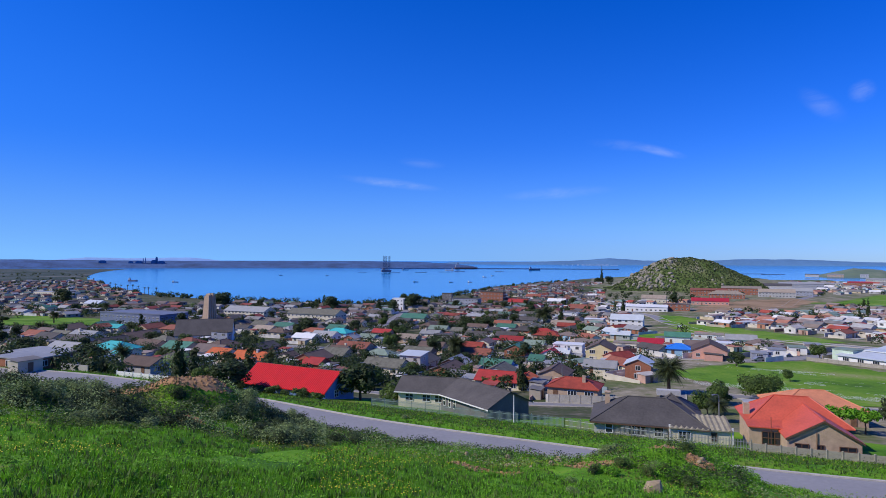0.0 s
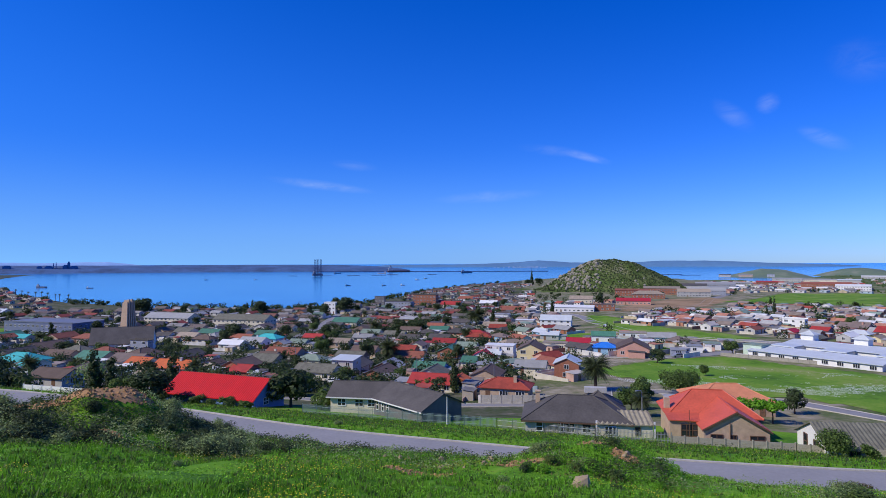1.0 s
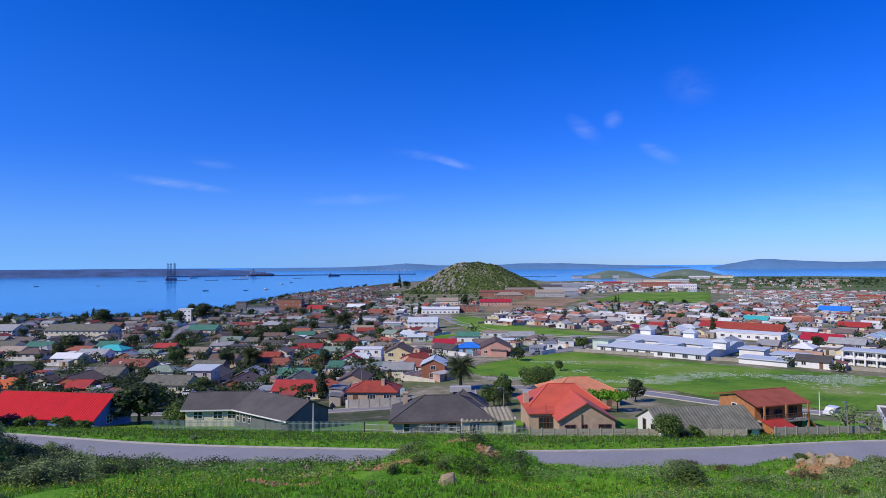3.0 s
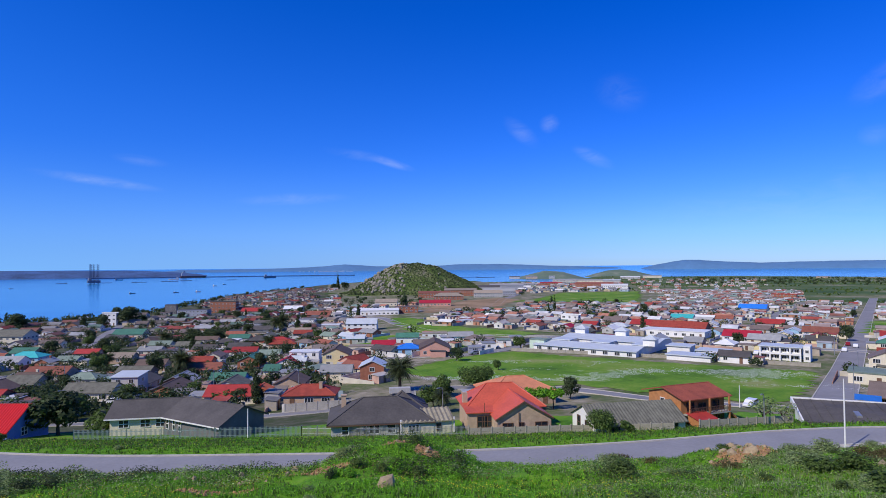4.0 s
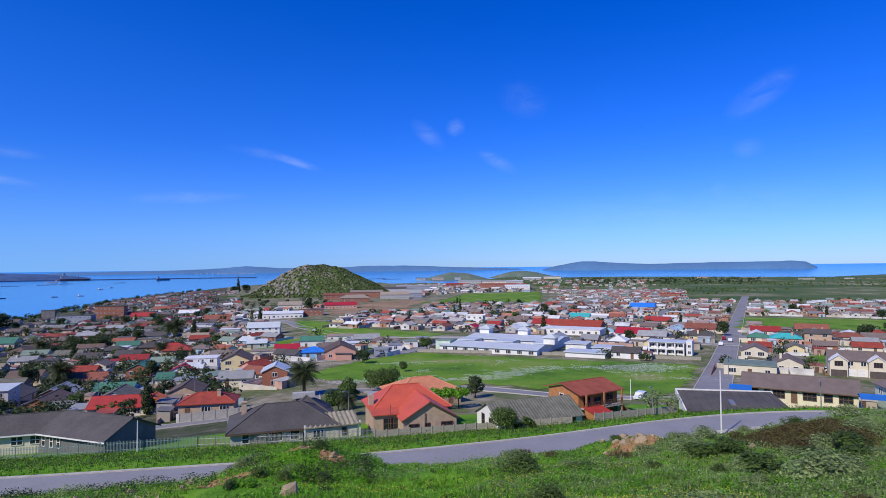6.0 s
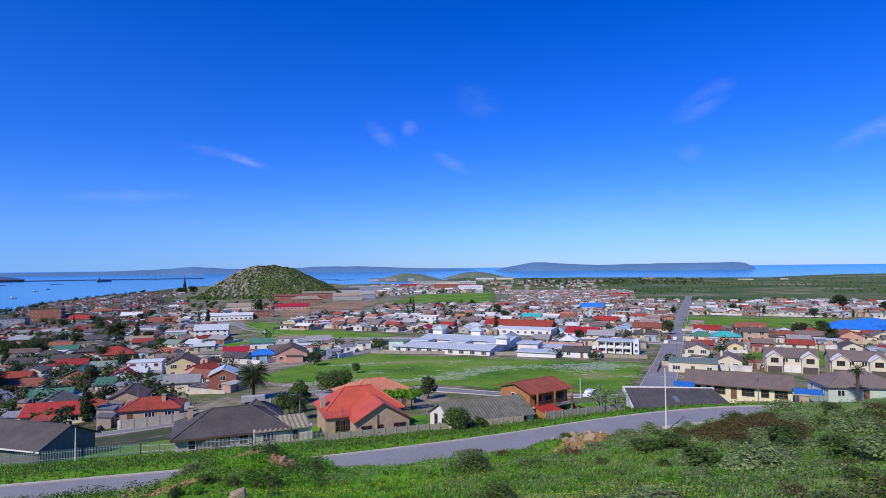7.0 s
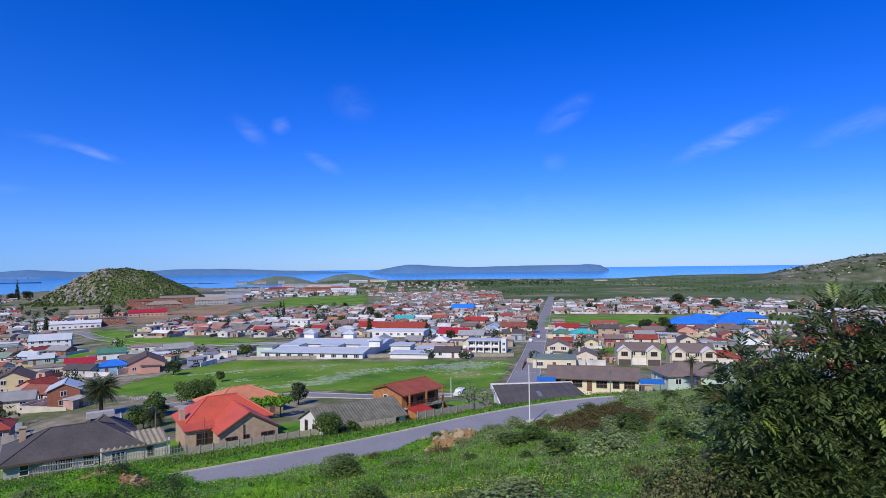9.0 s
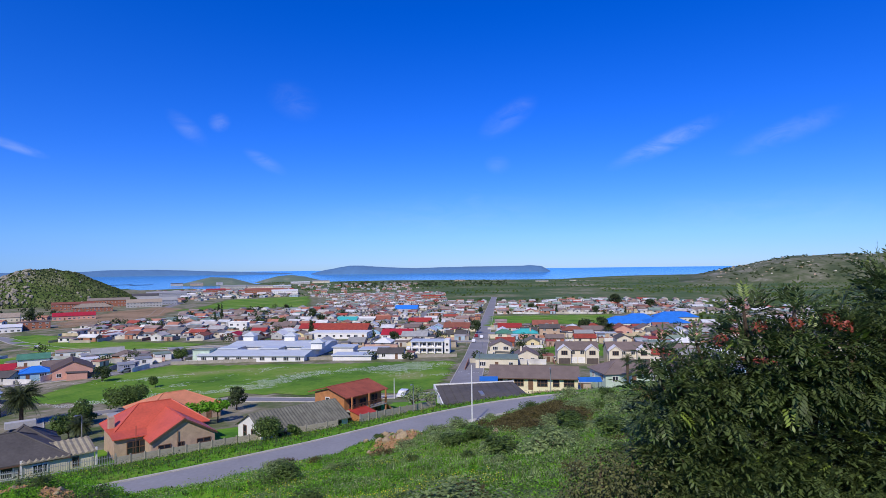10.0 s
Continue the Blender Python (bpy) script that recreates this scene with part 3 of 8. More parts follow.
def roof_body(bm, L, W, eave, rise, kind, over=0.45, thick=0.16, m=None, mi=0):
    hw, hl = W / 2 + over, L / 2 + over * 0.7
    drop = rise * over / (W / 2)
    if kind == "gable":
        z0, z1 = eave - drop, eave + rise
        for s in (-1, 1):
            pts = [(s * hw, z0 + 0.02), (0, z1 + 0.02), (0, z1 + thick + 0.02), (s * hw, z0 + thick + 0.02)]
            prism(bm, pts if s < 0 else pts[::-1], -hl, hl, mi, m)
        box(bm, -hl, hl, -0.14, 0.14, z1 + thick - 0.06, z1 + thick + 0.07, mi, m)
    elif kind == "mono":
        drop = rise * over / W
        prism(bm, [(-hw, eave - drop + 0.02), (hw, eave + rise + drop + 0.02), (hw, eave + rise + drop + thick), (-hw, eave - drop + thick)], -hl, hl, mi, m)
    elif kind == "hip":
        hl = L / 2 + over
        z0, z1 = eave - drop * 0.5, eave + rise
        r = max(0.15, hl - hw)
        lo = [bm.verts.new(m @ Vector(p) if m else p) for p in ((-hl, -hw, z0), (hl, -hw, z0), (hl, hw, z0), (-hl, hw, z0))]
        up = [bm.verts.new(m @ Vector(p) if m else p) for p in ((-hl, -hw, z0 + thick), (hl, -hw, z0 + thick), (hl, hw, z0 + thick), (-hl, hw, z0 + thick))]
        ra, rb = (bm.verts.new(m @ Vector(p) if m else p) for p in ((-r, 0, z1 + thick), (r, 0, z1 + thick)))
        faces = [lo[::-1], (up[0], up[1], rb, ra), (up[2], up[3], ra, rb), (up[3], up[0], ra), (up[1], up[2], rb)]
        faces += [(lo[i], lo[(i + 1) % 4], up[(i + 1) % 4], up[i]) for i in range(4)]
        for f in faces:
            bm.faces.new(f).material_index = mi
        ridges = [((-r, 0, z1 + thick), (r, 0, z1 + thick))] + [((sx * hl, sy * hw, z0 + thick), (sx * r, 0, z1 + thick)) for sx in (-1, 1) for sy in (-1, 1)]
        for a, b in ridges:
            a, b = (m @ Vector(a), m @ Vector(b)) if m else (Vector(a), Vector(b))
            tube(bm, [a, b], [0.11, 0.11], 5, mi)
    else:
        box(bm, -L / 2 - 0.2, L / 2 + 0.2, -W / 2 - 0.2, W / 2 + 0.2, eave + 0.004, eave + 0.22, mi, m)
        if kind == "block":
            for x0, x1, y0, y1 in ((-L / 2 - 0.2, L / 2 + 0.2, -W / 2 - 0.2, -W / 2), (-L / 2 - 0.2, L / 2 + 0.2, W / 2, W / 2 + 0.2)):
                box(bm, x0, x1, y0, y1, eave + 0.22, eave + 0.7, mi, m)


OCCUPIED = []
SHADE_OF = {"red": "red", "redtile": "weathered red tile", "brightred": "bright red", "coral": "coral red", "orange": "orange tile", "peach": "pale orange", "terracotta": "dull terracotta",
            "crimson": "crimson", "slate": "dark grey", "brown": "brown", "grey": "light grey", "lichen": "lichened grey", "white": "white", "bluegrey": "pale blue-grey steel",
            "green": "green", "palegreen": "faded green", "teal": "turquoise", "blue": "bright blue", "beige": "beige", "slateblue": "dull blue-grey", "mauve": "mauve-brown tile"}
WALL_OF = {"white": "white plastered", "cream": "cream plastered", "yellow": "pale yellow", "tan": "sandy brick", "grey": "grey plastered", "brick": "red-brown brick", "pink": "salmon pink",
           "blue": "blue painted", "skyblue": "light blue", "palegreen": "pale green", "ochre": "orange-brown brick", "dark": "dark grey", "slateblue": "dull blue", "steel": "blue-grey"}
FORM_OF = {"gable": "gabled", "hip": "hipped", "mono": "lean-to", "flat": "flat", "block": "flat"}
rng = random.Random(11)


def rise_of(kind, W):
    return {"gable": 0.23, "hip": 0.24, "mono": 0.10}.get(kind, 0.0) * W


def openings(home, m, L, W, eave, storeys=1, wide=None, door=True):
    """Windows and a door on the sides that look towards the lookout."""
    x, y = m.translation.x, m.translation.y
    to_eye = Vector((-x, -y, 0)).normalized()
    rot = m.to_3x3()
    for side, length, turn_z, off in ((Vector((0, -1, 0)), L, 0, W / 2), (Vector((1, 0, 0)), W, 90, L / 2), (Vector((-1, 0, 0)), W, -90, L / 2), (Vector((0, 1, 0)), L, 180, W / 2)):
        if (rot @ side).dot(to_eye) < 0.25:
            continue
        n = max(1, int(length / 3.4))
        floor_h = eave / storeys
        for f in range(storeys):
            dk = rng.randrange(n) if door and f == 0 and length >= L - 0.1 and n > 1 else -1
            for k in range(n):
                u = -length / 2 + length * (k + 0.5) / n
                if turn_z == 0:
                    p = (u, -off, 0)
                elif turn_z == 180:
                    p = (-u, off, 0)
                elif turn_z == 90:
                    p = (off, u, 0)
                else:
                    p = (-off, -u, 0)
                z = f * floor_h
                if k == dk:
                    shared("door", DOOR_LEAF, home, pose(p[0], p[1], z + 0.05, 0, 0, turn_z))
                else:
                    me = wide or (WIN_WIDE if rng.random() < 0.5 else WIN_MID)
                    shared("window", me, home, pose(p[0], p[1], z + min(0.95, floor_h * 0.38), 0, 0, turn_z))


def house(x, y, turn, L, W, kind, roof, wall, eave=2.6, rise=None, floor=None, chimney=None, extra=True, label=""):
    """A plain town house: body, roof, windows, door and a chimney or an annexe on some."""
    OCCUPIED.append((x, y, 0.5 * math.hypot(L, W)))
    m = spot(x, y, 0.05, turn)
    if floor is not None:
        m.translation.z = floor
    storeys = 2 if 4.4 < eave < 9 and kind != "gable" or kind == "block" and eave < 9 else 3 if kind == "block" else 2 if eave > 4.1 else 1
    name = "building" if kind in ("block", "flat") and L > 16 else "house"
    text = label or "%s %s with a %s %s roof" % (WALL_OF[wall], name, SHADE_OF[roof], FORM_OF[kind])
    home = thing(name, m, text, name, "houses of the town")
    rise = rise_of(kind, W) if rise is None else rise
    bm = bmesh.new()
    wall_body(bm, L, W, eave, rise, kind)
    part("wall", bm, WALL[wall], home)
    bm = bmesh.new()
    roof_body(bm, L, W, eave, rise, kind)
    part("roof", bm, ROOF[roof], home)
    openings(home, m, L, W, eave, storeys)
    if chimney or (chimney is None and kind in ("gable", "hip") and rng.random() < 0.35 and L < 18):
        bm = bmesh.new()
        cx, cy = rng.uniform(-0.35, 0.35) * L, rng.uniform(-0.3, 0.3) * W
        box(bm, cx - 0.35, cx + 0.35, cy - 0.3, cy + 0.3, eave, eave + rise + 0.7)
        box(bm, cx - 0.42, cx + 0.42, cy - 0.37, cy + 0.37, eave + rise + 0.7, eave + rise + 0.85)
        part("chimney", bm, WALL[wall], home)
    if extra and kind in ("gable", "hip") and rng.random() < 0.5 and L < 16:
        s = rng.choice((-1, 1))
        l2, w2 = rng.uniform(3, 4.5), W * rng.uniform(0.5, 0.8)
        bm = bmesh.new()
        mm = pose(s * (L / 2 + l2 / 2 - 0.1), -W * 0.1, 0)
        box(bm, -l2 / 2, l2 / 2, -w2 / 2, w2 / 2, -1.6, 2.2, 0, mm)
        part("annexe", bm, WALL[wall], home)
        bm = bmesh.new()
        roof_body(bm, l2, w2, 2.2, 0.3, "mono", 0.25, 0.1, mm)
        part("annexe_roof", bm, ROOF[rng.choice(["grey", "slate", "lichen", roof])], home)
    return home


def ribbed_roof(bm, L, W, eave, rise, over, pitch, depth, thick=0.1, one_side=False):
    """A gable or lean-to roof of real ribs that run from ridge to eave."""
    hw, hl = W / 2 + over, L / 2 + over * 0.6
    n = int(2 * hl / pitch) * 2
    slopes = ((-1, eave - rise * over / (W / 2), 0.0, eave + rise),) if not one_side else ()
    if not one_side:
        slopes += ((1, eave - rise * over / (W / 2), 0.0, eave + rise),)
    else:
        slopes = ((-1, eave - rise * over / W, hw, eave + rise + rise * over / W),)
    for s, z0, yr, z1 in slopes:
        rows = []
        for i in range(n + 1):
            x = -hl + 2 * hl * i / n
            up = depth if i % 2 else 0.0
            rows.append([bm.verts.new((x, s * hw, z0 + up)), bm.verts.new((x, yr, z1 + up)), bm.verts.new((x, yr, z1 - thick)), bm.verts.new((x, s * hw, z0 - thick))])
        for a, b in zip(rows, rows[1:]):
            for k in range(4):
                bm.faces.new((a[k], b[k], b[(k + 1) % 4], a[(k + 1) % 4]))
        bm.faces.new(rows[0])
        bm.faces.new(rows[-1][::-1])


def rim(bm, L, W, z, over=0.45, h=0.22, mi=0, m=None):
    """Fascia boards round an eave."""
    hl, hw = L / 2 + over, W / 2 + over
    for x0, x1, y0, y1 in ((-hl, hl, -hw - 0.03, -hw), (-hl, hl, hw, hw + 0.03)):
        box(bm, x0, x1, y0, y1, z - h, z, mi, m)


def pane_window(home, x, y, z, w, h, turn_z, bars=2, frame=None):
    """A near window, frame and glass apart."""
    mm = pose(x, y, z, 0, 0, turn_z)
    bm = bmesh.new()
    casement(bm, strips(-w / 2 - 0.07, w / 2 + 0.07, bars + 1, 0.10), strips(-0.07, h + 0.07, 2 if h > 1.05 else 1, 0.11), -0.08, -0.02, 0.05, mm, False)
    win = part("window", bm, frame or FRAME, home)
    bm = bmesh.new()
    box(bm, -w / 2, w / 2, -0.025, 0.02, 0, h, 0, mm)
    part("pane", bm, GLASS, win, "dark reflecting glass")
    return win


def near_house(x, y, turn, floor, label):
    OCCUPIED.append((x, y, 11))
    m = pose(x, y, floor, 0, 0, 90 - turn)
    home = thing("house", m, label, "house", "houses of the town")
    return home


# the long dark-roofed house below the road, two wings that meet at an angle
home = near_house(6.8, 101.3, 145, 22.6, "long cream house with an angled dark grey roof and white fascia")
home.matrix_world = home.matrix_world @ Matrix.Diagonal((0.87, 0.9, 0.96, 1))
bm = bmesh.new()
wall_body(bm, 15.5, 9.4, 2.6, 2.0, "gable")
# dark wall colour puts in the shade on this wing's gable end
part("wall", bm, WALL["dark"], home)
left = pose(-12.2, -3.9, 0, 0, 0, 38)
bm = bmesh.new()
wall_body(bm, 11, 7.4, 2.6, 1.9, "gable", m=left)
part("wing_wall", bm, WALL["cream"], home)
bm = bmesh.new()
roof_body(bm, 15.5, 9.4, 2.6, 2.0, "gable", 0.7, 0.12)
part("roof", bm, ROOF["slate"], home)
bm = bmesh.new()
roof_body(bm, 11.5, 7.4, 2.6, 1.9, "gable", 0.7, 0.12, left)
part("wing_roof", bm, ROOF["slate"], home)
bm = bmesh.new()
rim(bm, 15.5, 9.4, 2.42, 0.72)
rim(bm, 11, 7.4, 2.42, 0.72, m=left)
part("fascia", bm, FASCIA, home, "white painted fascia board")
for u in (-6, -4.2, -2.6):
    pane_window(home, u, -4.72, 0.5, 0.7, 1.7, 0, 0)
for u in (-3.2, 0.4, 3):
    c = left @ Vector((u, -3.72, 0.8))
    pane_window(home, c.x, c.y, c.z, 1.6, 1.2, 38, 1)
for u in (-1.5, 2.5):
    bm = bmesh.new()
    cylinder(bm, (u, 1.0, 4.0), 0.06, 0.9, 6)
    part("vent_pipe", bm, METAL, home)

# the dark hipped house
home = near_house(29.7, 86.9, 107, 23.1, "low grey house with a broad dark grey hipped roof and chimney")
bm = bmesh.new()
wall_body(bm, 14.4, 9.2, 2.5, 0, "hip")
part("wall", bm, WALL["grey"], home)
bm = bmesh.new()
roof_body(bm, 14.4, 9.2, 2.5, 2.5, "hip", 0.6, 0.14)
part("roof", bm, ROOF["slate"], home)
bm = bmesh.new()
roof_body(bm, 8, 7, 2.5, 2.4, "hip", 0.6, 0.14, pose(3.6, 4.4, 0, 0, 0, 90))
part("rear_roof", bm, ROOF["slate"], home)
bm = bmesh.new()
wall_body(bm, 8, 7, 2.5, 0, "hip", m=pose(3.6, 4.4, 0, 0, 0, 90))
part("rear_wall", bm, WALL["grey"], home)
bm = bmesh.new()
box(bm, -5.9, -5.2, 1.2, 1.9, 2.6, 5.2)
box(bm, -6.0, -5.1, 1.1, 2.0, 5.2, 5.35)
part("chimney", bm, WALL["tan"], home)
bm = bmesh.new()
box(bm, 1.6, 5.0, 4.6, 5.8, 4.6, 5.4)
part("water_tank_box", bm, WALL["grey"], home)
for u, w in ((-5.2, 0.9), (-1.4, 2.2), (1.4, 1.2), (4.6, 2.2)):
    pane_window(home, u, -4.6, 0.9, w, 1.2, 0, 2 if w > 1.5 else 0)
bm = bmesh.new()
rim(bm, 14.4, 9.2, 2.36, 0.6, 0.16)
part("gutter", bm, BROWN_FRAME, home)

# its corrugated outbuilding
home = near_house(35.0, 82.0, 103, 23.3, "cream outbuilding with a striped corrugated lean-to roof")
bm = bmesh.new()
wall_body(bm, 7.5, 3.6, 2.25, 0.7, "mono")
part("wall", bm, WALL["cream"], home)
bm = bmesh.new()
ribbed_roof(bm, 7.6, 3.6, 2.3, 0.8, 0.35, 0.62, 0.13, one_side=True)
part("roof", bm, mat("weathered corrugated fibre sheet", (0.33, 0.29, 0.20), 0.9, 0.45, 1.2), home, "buff corrugated sheets")
pane_window(home, -2.0, -1.82, 0.8, 1.5, 1.0, 0, 2)
pane_window(home, 1.7, -1.82, 0.8, 0.6, 1.0, 0, 0, BROWN_FRAME)
for u in (3.9, -4.0):
    bm = bmesh.new()
    box(bm, u, u + 0.2, -1.9, -1.7, -0.6, 2.6)
    part("post", bm, FASCIA, home)

# the coral red house with a gable towards the road
home = near_house(49.8, 78.8, 107, 23.5, "sandy brick house with a big coral red metal roof")
home.matrix_world = home.matrix_world @ Matrix.Diagonal((0.91, 0.93, 0.94, 1))
front = pose(-1.2, -1.0, 0, 0, 0, 90)
back = pose(-2.6, 5.0, 0)
bm = bmesh.new()
wall_body(bm, 9.6, 8.9, 2.6, 2.5, "gable", m=front)
part("front_wall", bm, WALL["tan"], home)
bm = bmesh.new()
wall_body(bm, 13.0, 8.2, 2.9, 0, "hip", m=back)
part("back_wall", bm, WALL["tan"], home)
bm = bmesh.new()
roof_body(bm, 9.7, 8.9, 2.6, 2.5, "gable", 0.3, 0.14, front)
part("front_roof", bm, ROOF["coral"], home)
bm = bmesh.new()
roof_body(bm, 13.0, 8.2, 2.9, 3.0, "hip", 0.6, 0.14, back)
part("back_roof", bm, ROOF["coral"], home)
bm = bmesh.new()
wall_body(bm, 5.0, 4.4, 2.7, 0, "flat", m=pose(-7.2, 0.2, 0))
part("porch_wall", bm, WALL["tan"], home)
bm = bmesh.new()
roof_body(bm, 5.2, 4.8, 2.75, 0.5, "mono", 0.2, 0.16, pose(-7.2, 0.2, 0))
part("porch_roof", bm, ROOF["coral"], home)
bm = bmesh.new()
box(bm, -9.6, -8.8, 2.6, 3.5, -1, 5.0)
part("chimney", bm, WALL["tan"], home)
pane_window(home, -6.8, -2.02, 0.5, 2.4, 1.7, 0, 2, BROWN_FRAME)
for u, w in ((-3.9, 1.6), (-1.6, 0.7), (1.6, 1.9)):
    pane_window(home, u, -5.82, 0.8, w, 1.1, 0, 1, BROWN_FRAME)
for u, w, r, h in ((-2.1, -5.95, 0.06, 3.6), (-6.9, -2.3, 0.05, 4.4)):
    bm = bmesh.new()
    cylinder(bm, (u, w, 0.0), r, h, 6)
    part("downpipe", bm, BROWN_FRAME, home)
for sgn in (-1, 1):
    bm = bmesh.new()
    pts = [(-1.2 + sgn * 4.75, 2.33), (-1.2, 5.0), (-1.2, 5.24), (-1.2 + sgn * 4.75, 2.57)]
    prism(bm, pts if sgn > 0 else pts[::-1], 6.12, 6.20, 0, pose(0, 0, 0, 0, 0, -90))
    part("bargeboard", bm, BROWN_FRAME, home)

# the lichened asbestos-roofed house behind the round bush
home = near_house(63.4, 70.6, 103, 23.0, "low white house with a lichened corrugated asbestos roof")
bm = bmesh.new()
wall_body(bm, 14.2, 8.0, 2.2, 2.0, "gable")
part("wall", bm, WALL["white"], home)
bm = bmesh.new()
ribbed_roof(bm, 14.2, 8.0, 2.25, 2.0, 0.5, 0.5, 0.09)
part("roof", bm, ROOF["lichen"], home)
bm = bmesh.new()
box(bm, 1.4, 2.1, -3.6, -1.2, 0, 0.1, 0, pose(0, 0, 3.05, 27, 0, 0))
part("roof_panel", bm, METAL, home)
pane_window(home, -7.12, -1.2, 0.8, 1.2, 1.3, -90, 1, BROWN_FRAME)
pane_window(home, -7.12, 1.6, 0.4, 0.9, 1.9, -90, 0, BROWN_FRAME)
for u in (-4, 1.5, 5):
    pane_window(home, u, -4.02, 0.7, 1.7, 1.1, 0, 2, BROWN_FRAME)

# the two-storey brick house with a balcony and outside stair
home = near_house(75.9, 71.0, 94, 22.6, "two-storey orange-brown brick house with a red roof, balcony and outside stair")
home.matrix_world = home.matrix_world @ Matrix.Diagonal((0.84, 0.95, 0.97, 1))
bm = bmesh.new()
wall_body(bm, 10.2, 7.6, 5.0, 1.0, "gable")
part("wall", bm, WALL["ochre"], home)
bm = bmesh.new()
roof_body(bm, 10.4, 8.4, 5.05, 1.1, "gable", 0.8, 0.16)
part("roof", bm, ROOF["rust"], home)
bm = bmesh.new()
box(bm, -4.6, 5.1, -5.2, -3.7, 2.45, 2.65)
part("balcony_slab", bm, CONCRETE, home)
bm = bmesh.new()
for k in range(26):
    u = -4.55 + k * 0.385
    box(bm, u, u + 0.04, -5.2, -5.15, 2.65, 3.6)
box(bm, -4.6, 5.1, -5.22, -5.14, 3.6, 3.68)
part("balcony_rail", bm, BROWN_FRAME, home)
for u in (-4.4, 0.2, 4.9):
    bm = bmesh.new()
    box(bm, u - 0.12, u + 0.12, -5.2, -4.95, -1, 5.0)
    part("pillar", bm, WALL["ochre"], home)
bm = bmesh.new()
for k in range(12):
    box(bm, 5.2 + 0.27 * k, 5.5 + 0.27 * k, -4.9, -3.9, 2.3 - 0.2 * k, 2.5 - 0.2 * k)
part("stair", bm, WALL["ochre"], home, "brick outside stair")
bm = bmesh.new()
roof_body(bm, 4.2, 3.2, 2.2, 0.7, "mono", 0.2, 0.12, pose(-2.9, -6.6, 0))
part("porch_roof", bm, ROOF["red"], home, "red lean-to porch roof")
bm = bmesh.new()
wall_body(bm, 4.0, 3.0, 2.2, 0.6, "mono", m=pose(-2.9, -6.6, 0))
part("porch_wall", bm, WALL["ochre"], home)
for u, z in ((-3, 3.0), (-0.2, 2.7), (3, 3.0), (1.5, 0.5), (4, 0.6)):
    pane_window(home, u, -3.82, z, 1.6, 1.3, 0, 1, BROWN_FRAME)
pane_window(home, -5.12, 0.4, 3.4, 1.0, 1.0, -90, 0)

# the low house with a lean-to slate roof and white walls, and the long yellow house
home = near_house(93.9, 55.4, 136, 22.9, "low white house with a dark lean-to roof and white parapet")


def slanting(bm, low, high, x0, x1, y0, y1, thick, mi=0):
    """A body whose top climbs from the front-left corner to the back and to the end wall."""
    zf0, zf1, zb = high
    top = [bm.verts.new(c) for c in ((x0, y0, zf0), (x1, y0, zf1), (x1, y1, zb), (x0, y1, zb - 0.1))]
    bot = [bm.verts.new((v.co.x, v.co.y, low if thick is None else v.co.z - thick)) for v in top]
    bm.faces.new((top[0], top[1], top[2]))
    bm.faces.new((top[0], top[2], top[3]))
    bm.faces.new(bot[::-1])
    for k in range(4):
        bm.faces.new((top[k], bot[k], bot[(k + 1) % 4], top[(k + 1) % 4]))


bm = bmesh.new()
slanting(bm, -1.5, (1.7, 2.75, 3.3), -7.3, 7.3, -4.4, 4.4, None)
part("wall", bm, WALL["white"], home)
bm = bmesh.new()
slanting(bm, 0, (1.84, 2.86, 3.42), -7.7, 7.35, -4.9, 4.5, 0.1)
part("roof", bm, ROOF["slate"], home)
for k in range(10):
    bm = bmesh.new()
    u = -6.6 + 1.45 * k
    zf, zb = 1.87 + 1.02 * (u + 7.7) / 15.05, 3.40
    tube(bm, [(u, -4.85, zf), (u, -0.2, (zf + zb) / 2 + 0.02), (u, 4.4, zb)], [0.05, 0.05, 0.05], 4)
    part("roof_rib", bm, ROOF["slate"], home)
bm = bmesh.new()
box(bm, -7.9, 7.6, 4.5, 4.75, 2.6, 3.56)
part("rear_parapet", bm, FASCIA, home, "white painted parapet")
bm = bmesh.new()
prism(bm, [(-5.0, 1.6), (4.5, 3.0), (4.5, 3.6), (-5.0, 2.1)], -7.95, -7.72)
part("side_parapet", bm, FASCIA, home, "white painted parapet")
for u, w in ((-4.6, 1.2), (0.6, 1.4), (4.6, 1.8)):
    pane_window(home, u, -4.42, 0.75, w, 0.8, 0, 1)
bm = bmesh.new()
box(bm, -0.6, 0.1, -2.8, -0.6, 0, 0.35, 0, pose(0, 0, 2.75, 6, 0, 0))
part("roof_hatch", bm, METAL, home)

home = near_house(116.6, 55.6, 156, 22.7, "long pale yellow house with a mauve-brown gabled roof")
bm = bmesh.new()
wall_body(bm, 18, 7.4, 2.6, 1.7, "gable")
part("wall", bm, mat("pale buttery plaster", (0.76, 0.68, 0.46), 0.85, 0.14, 0.5, bump=0.15), home)
bm = bmesh.new()
roof_body(bm, 18, 7.4, 2.6, 1.7, "gable", 0.6, 0.15)
part("roof", bm, ROOF["mauve"], home)
bm = bmesh.new()
rim(bm, 18, 7.4, 2.45, 0.6, 0.16)
part("gutter", bm, BROWN_FRAME, home)
for u, w in ((-7.4, 2.0), (-4.9, 0.8), (-3.0, 1.8), (1.8, 2.0), (4.6, 1.2), (7.2, 2.0)):
    pane_window(home, u, -3.72, 0.8, w, 1.3, 0, 2 if w > 1.5 else 0, BROWN_FRAME)
shared("door", DOOR_LEAF, home, pose(-0.6, -3.71, 0.05))

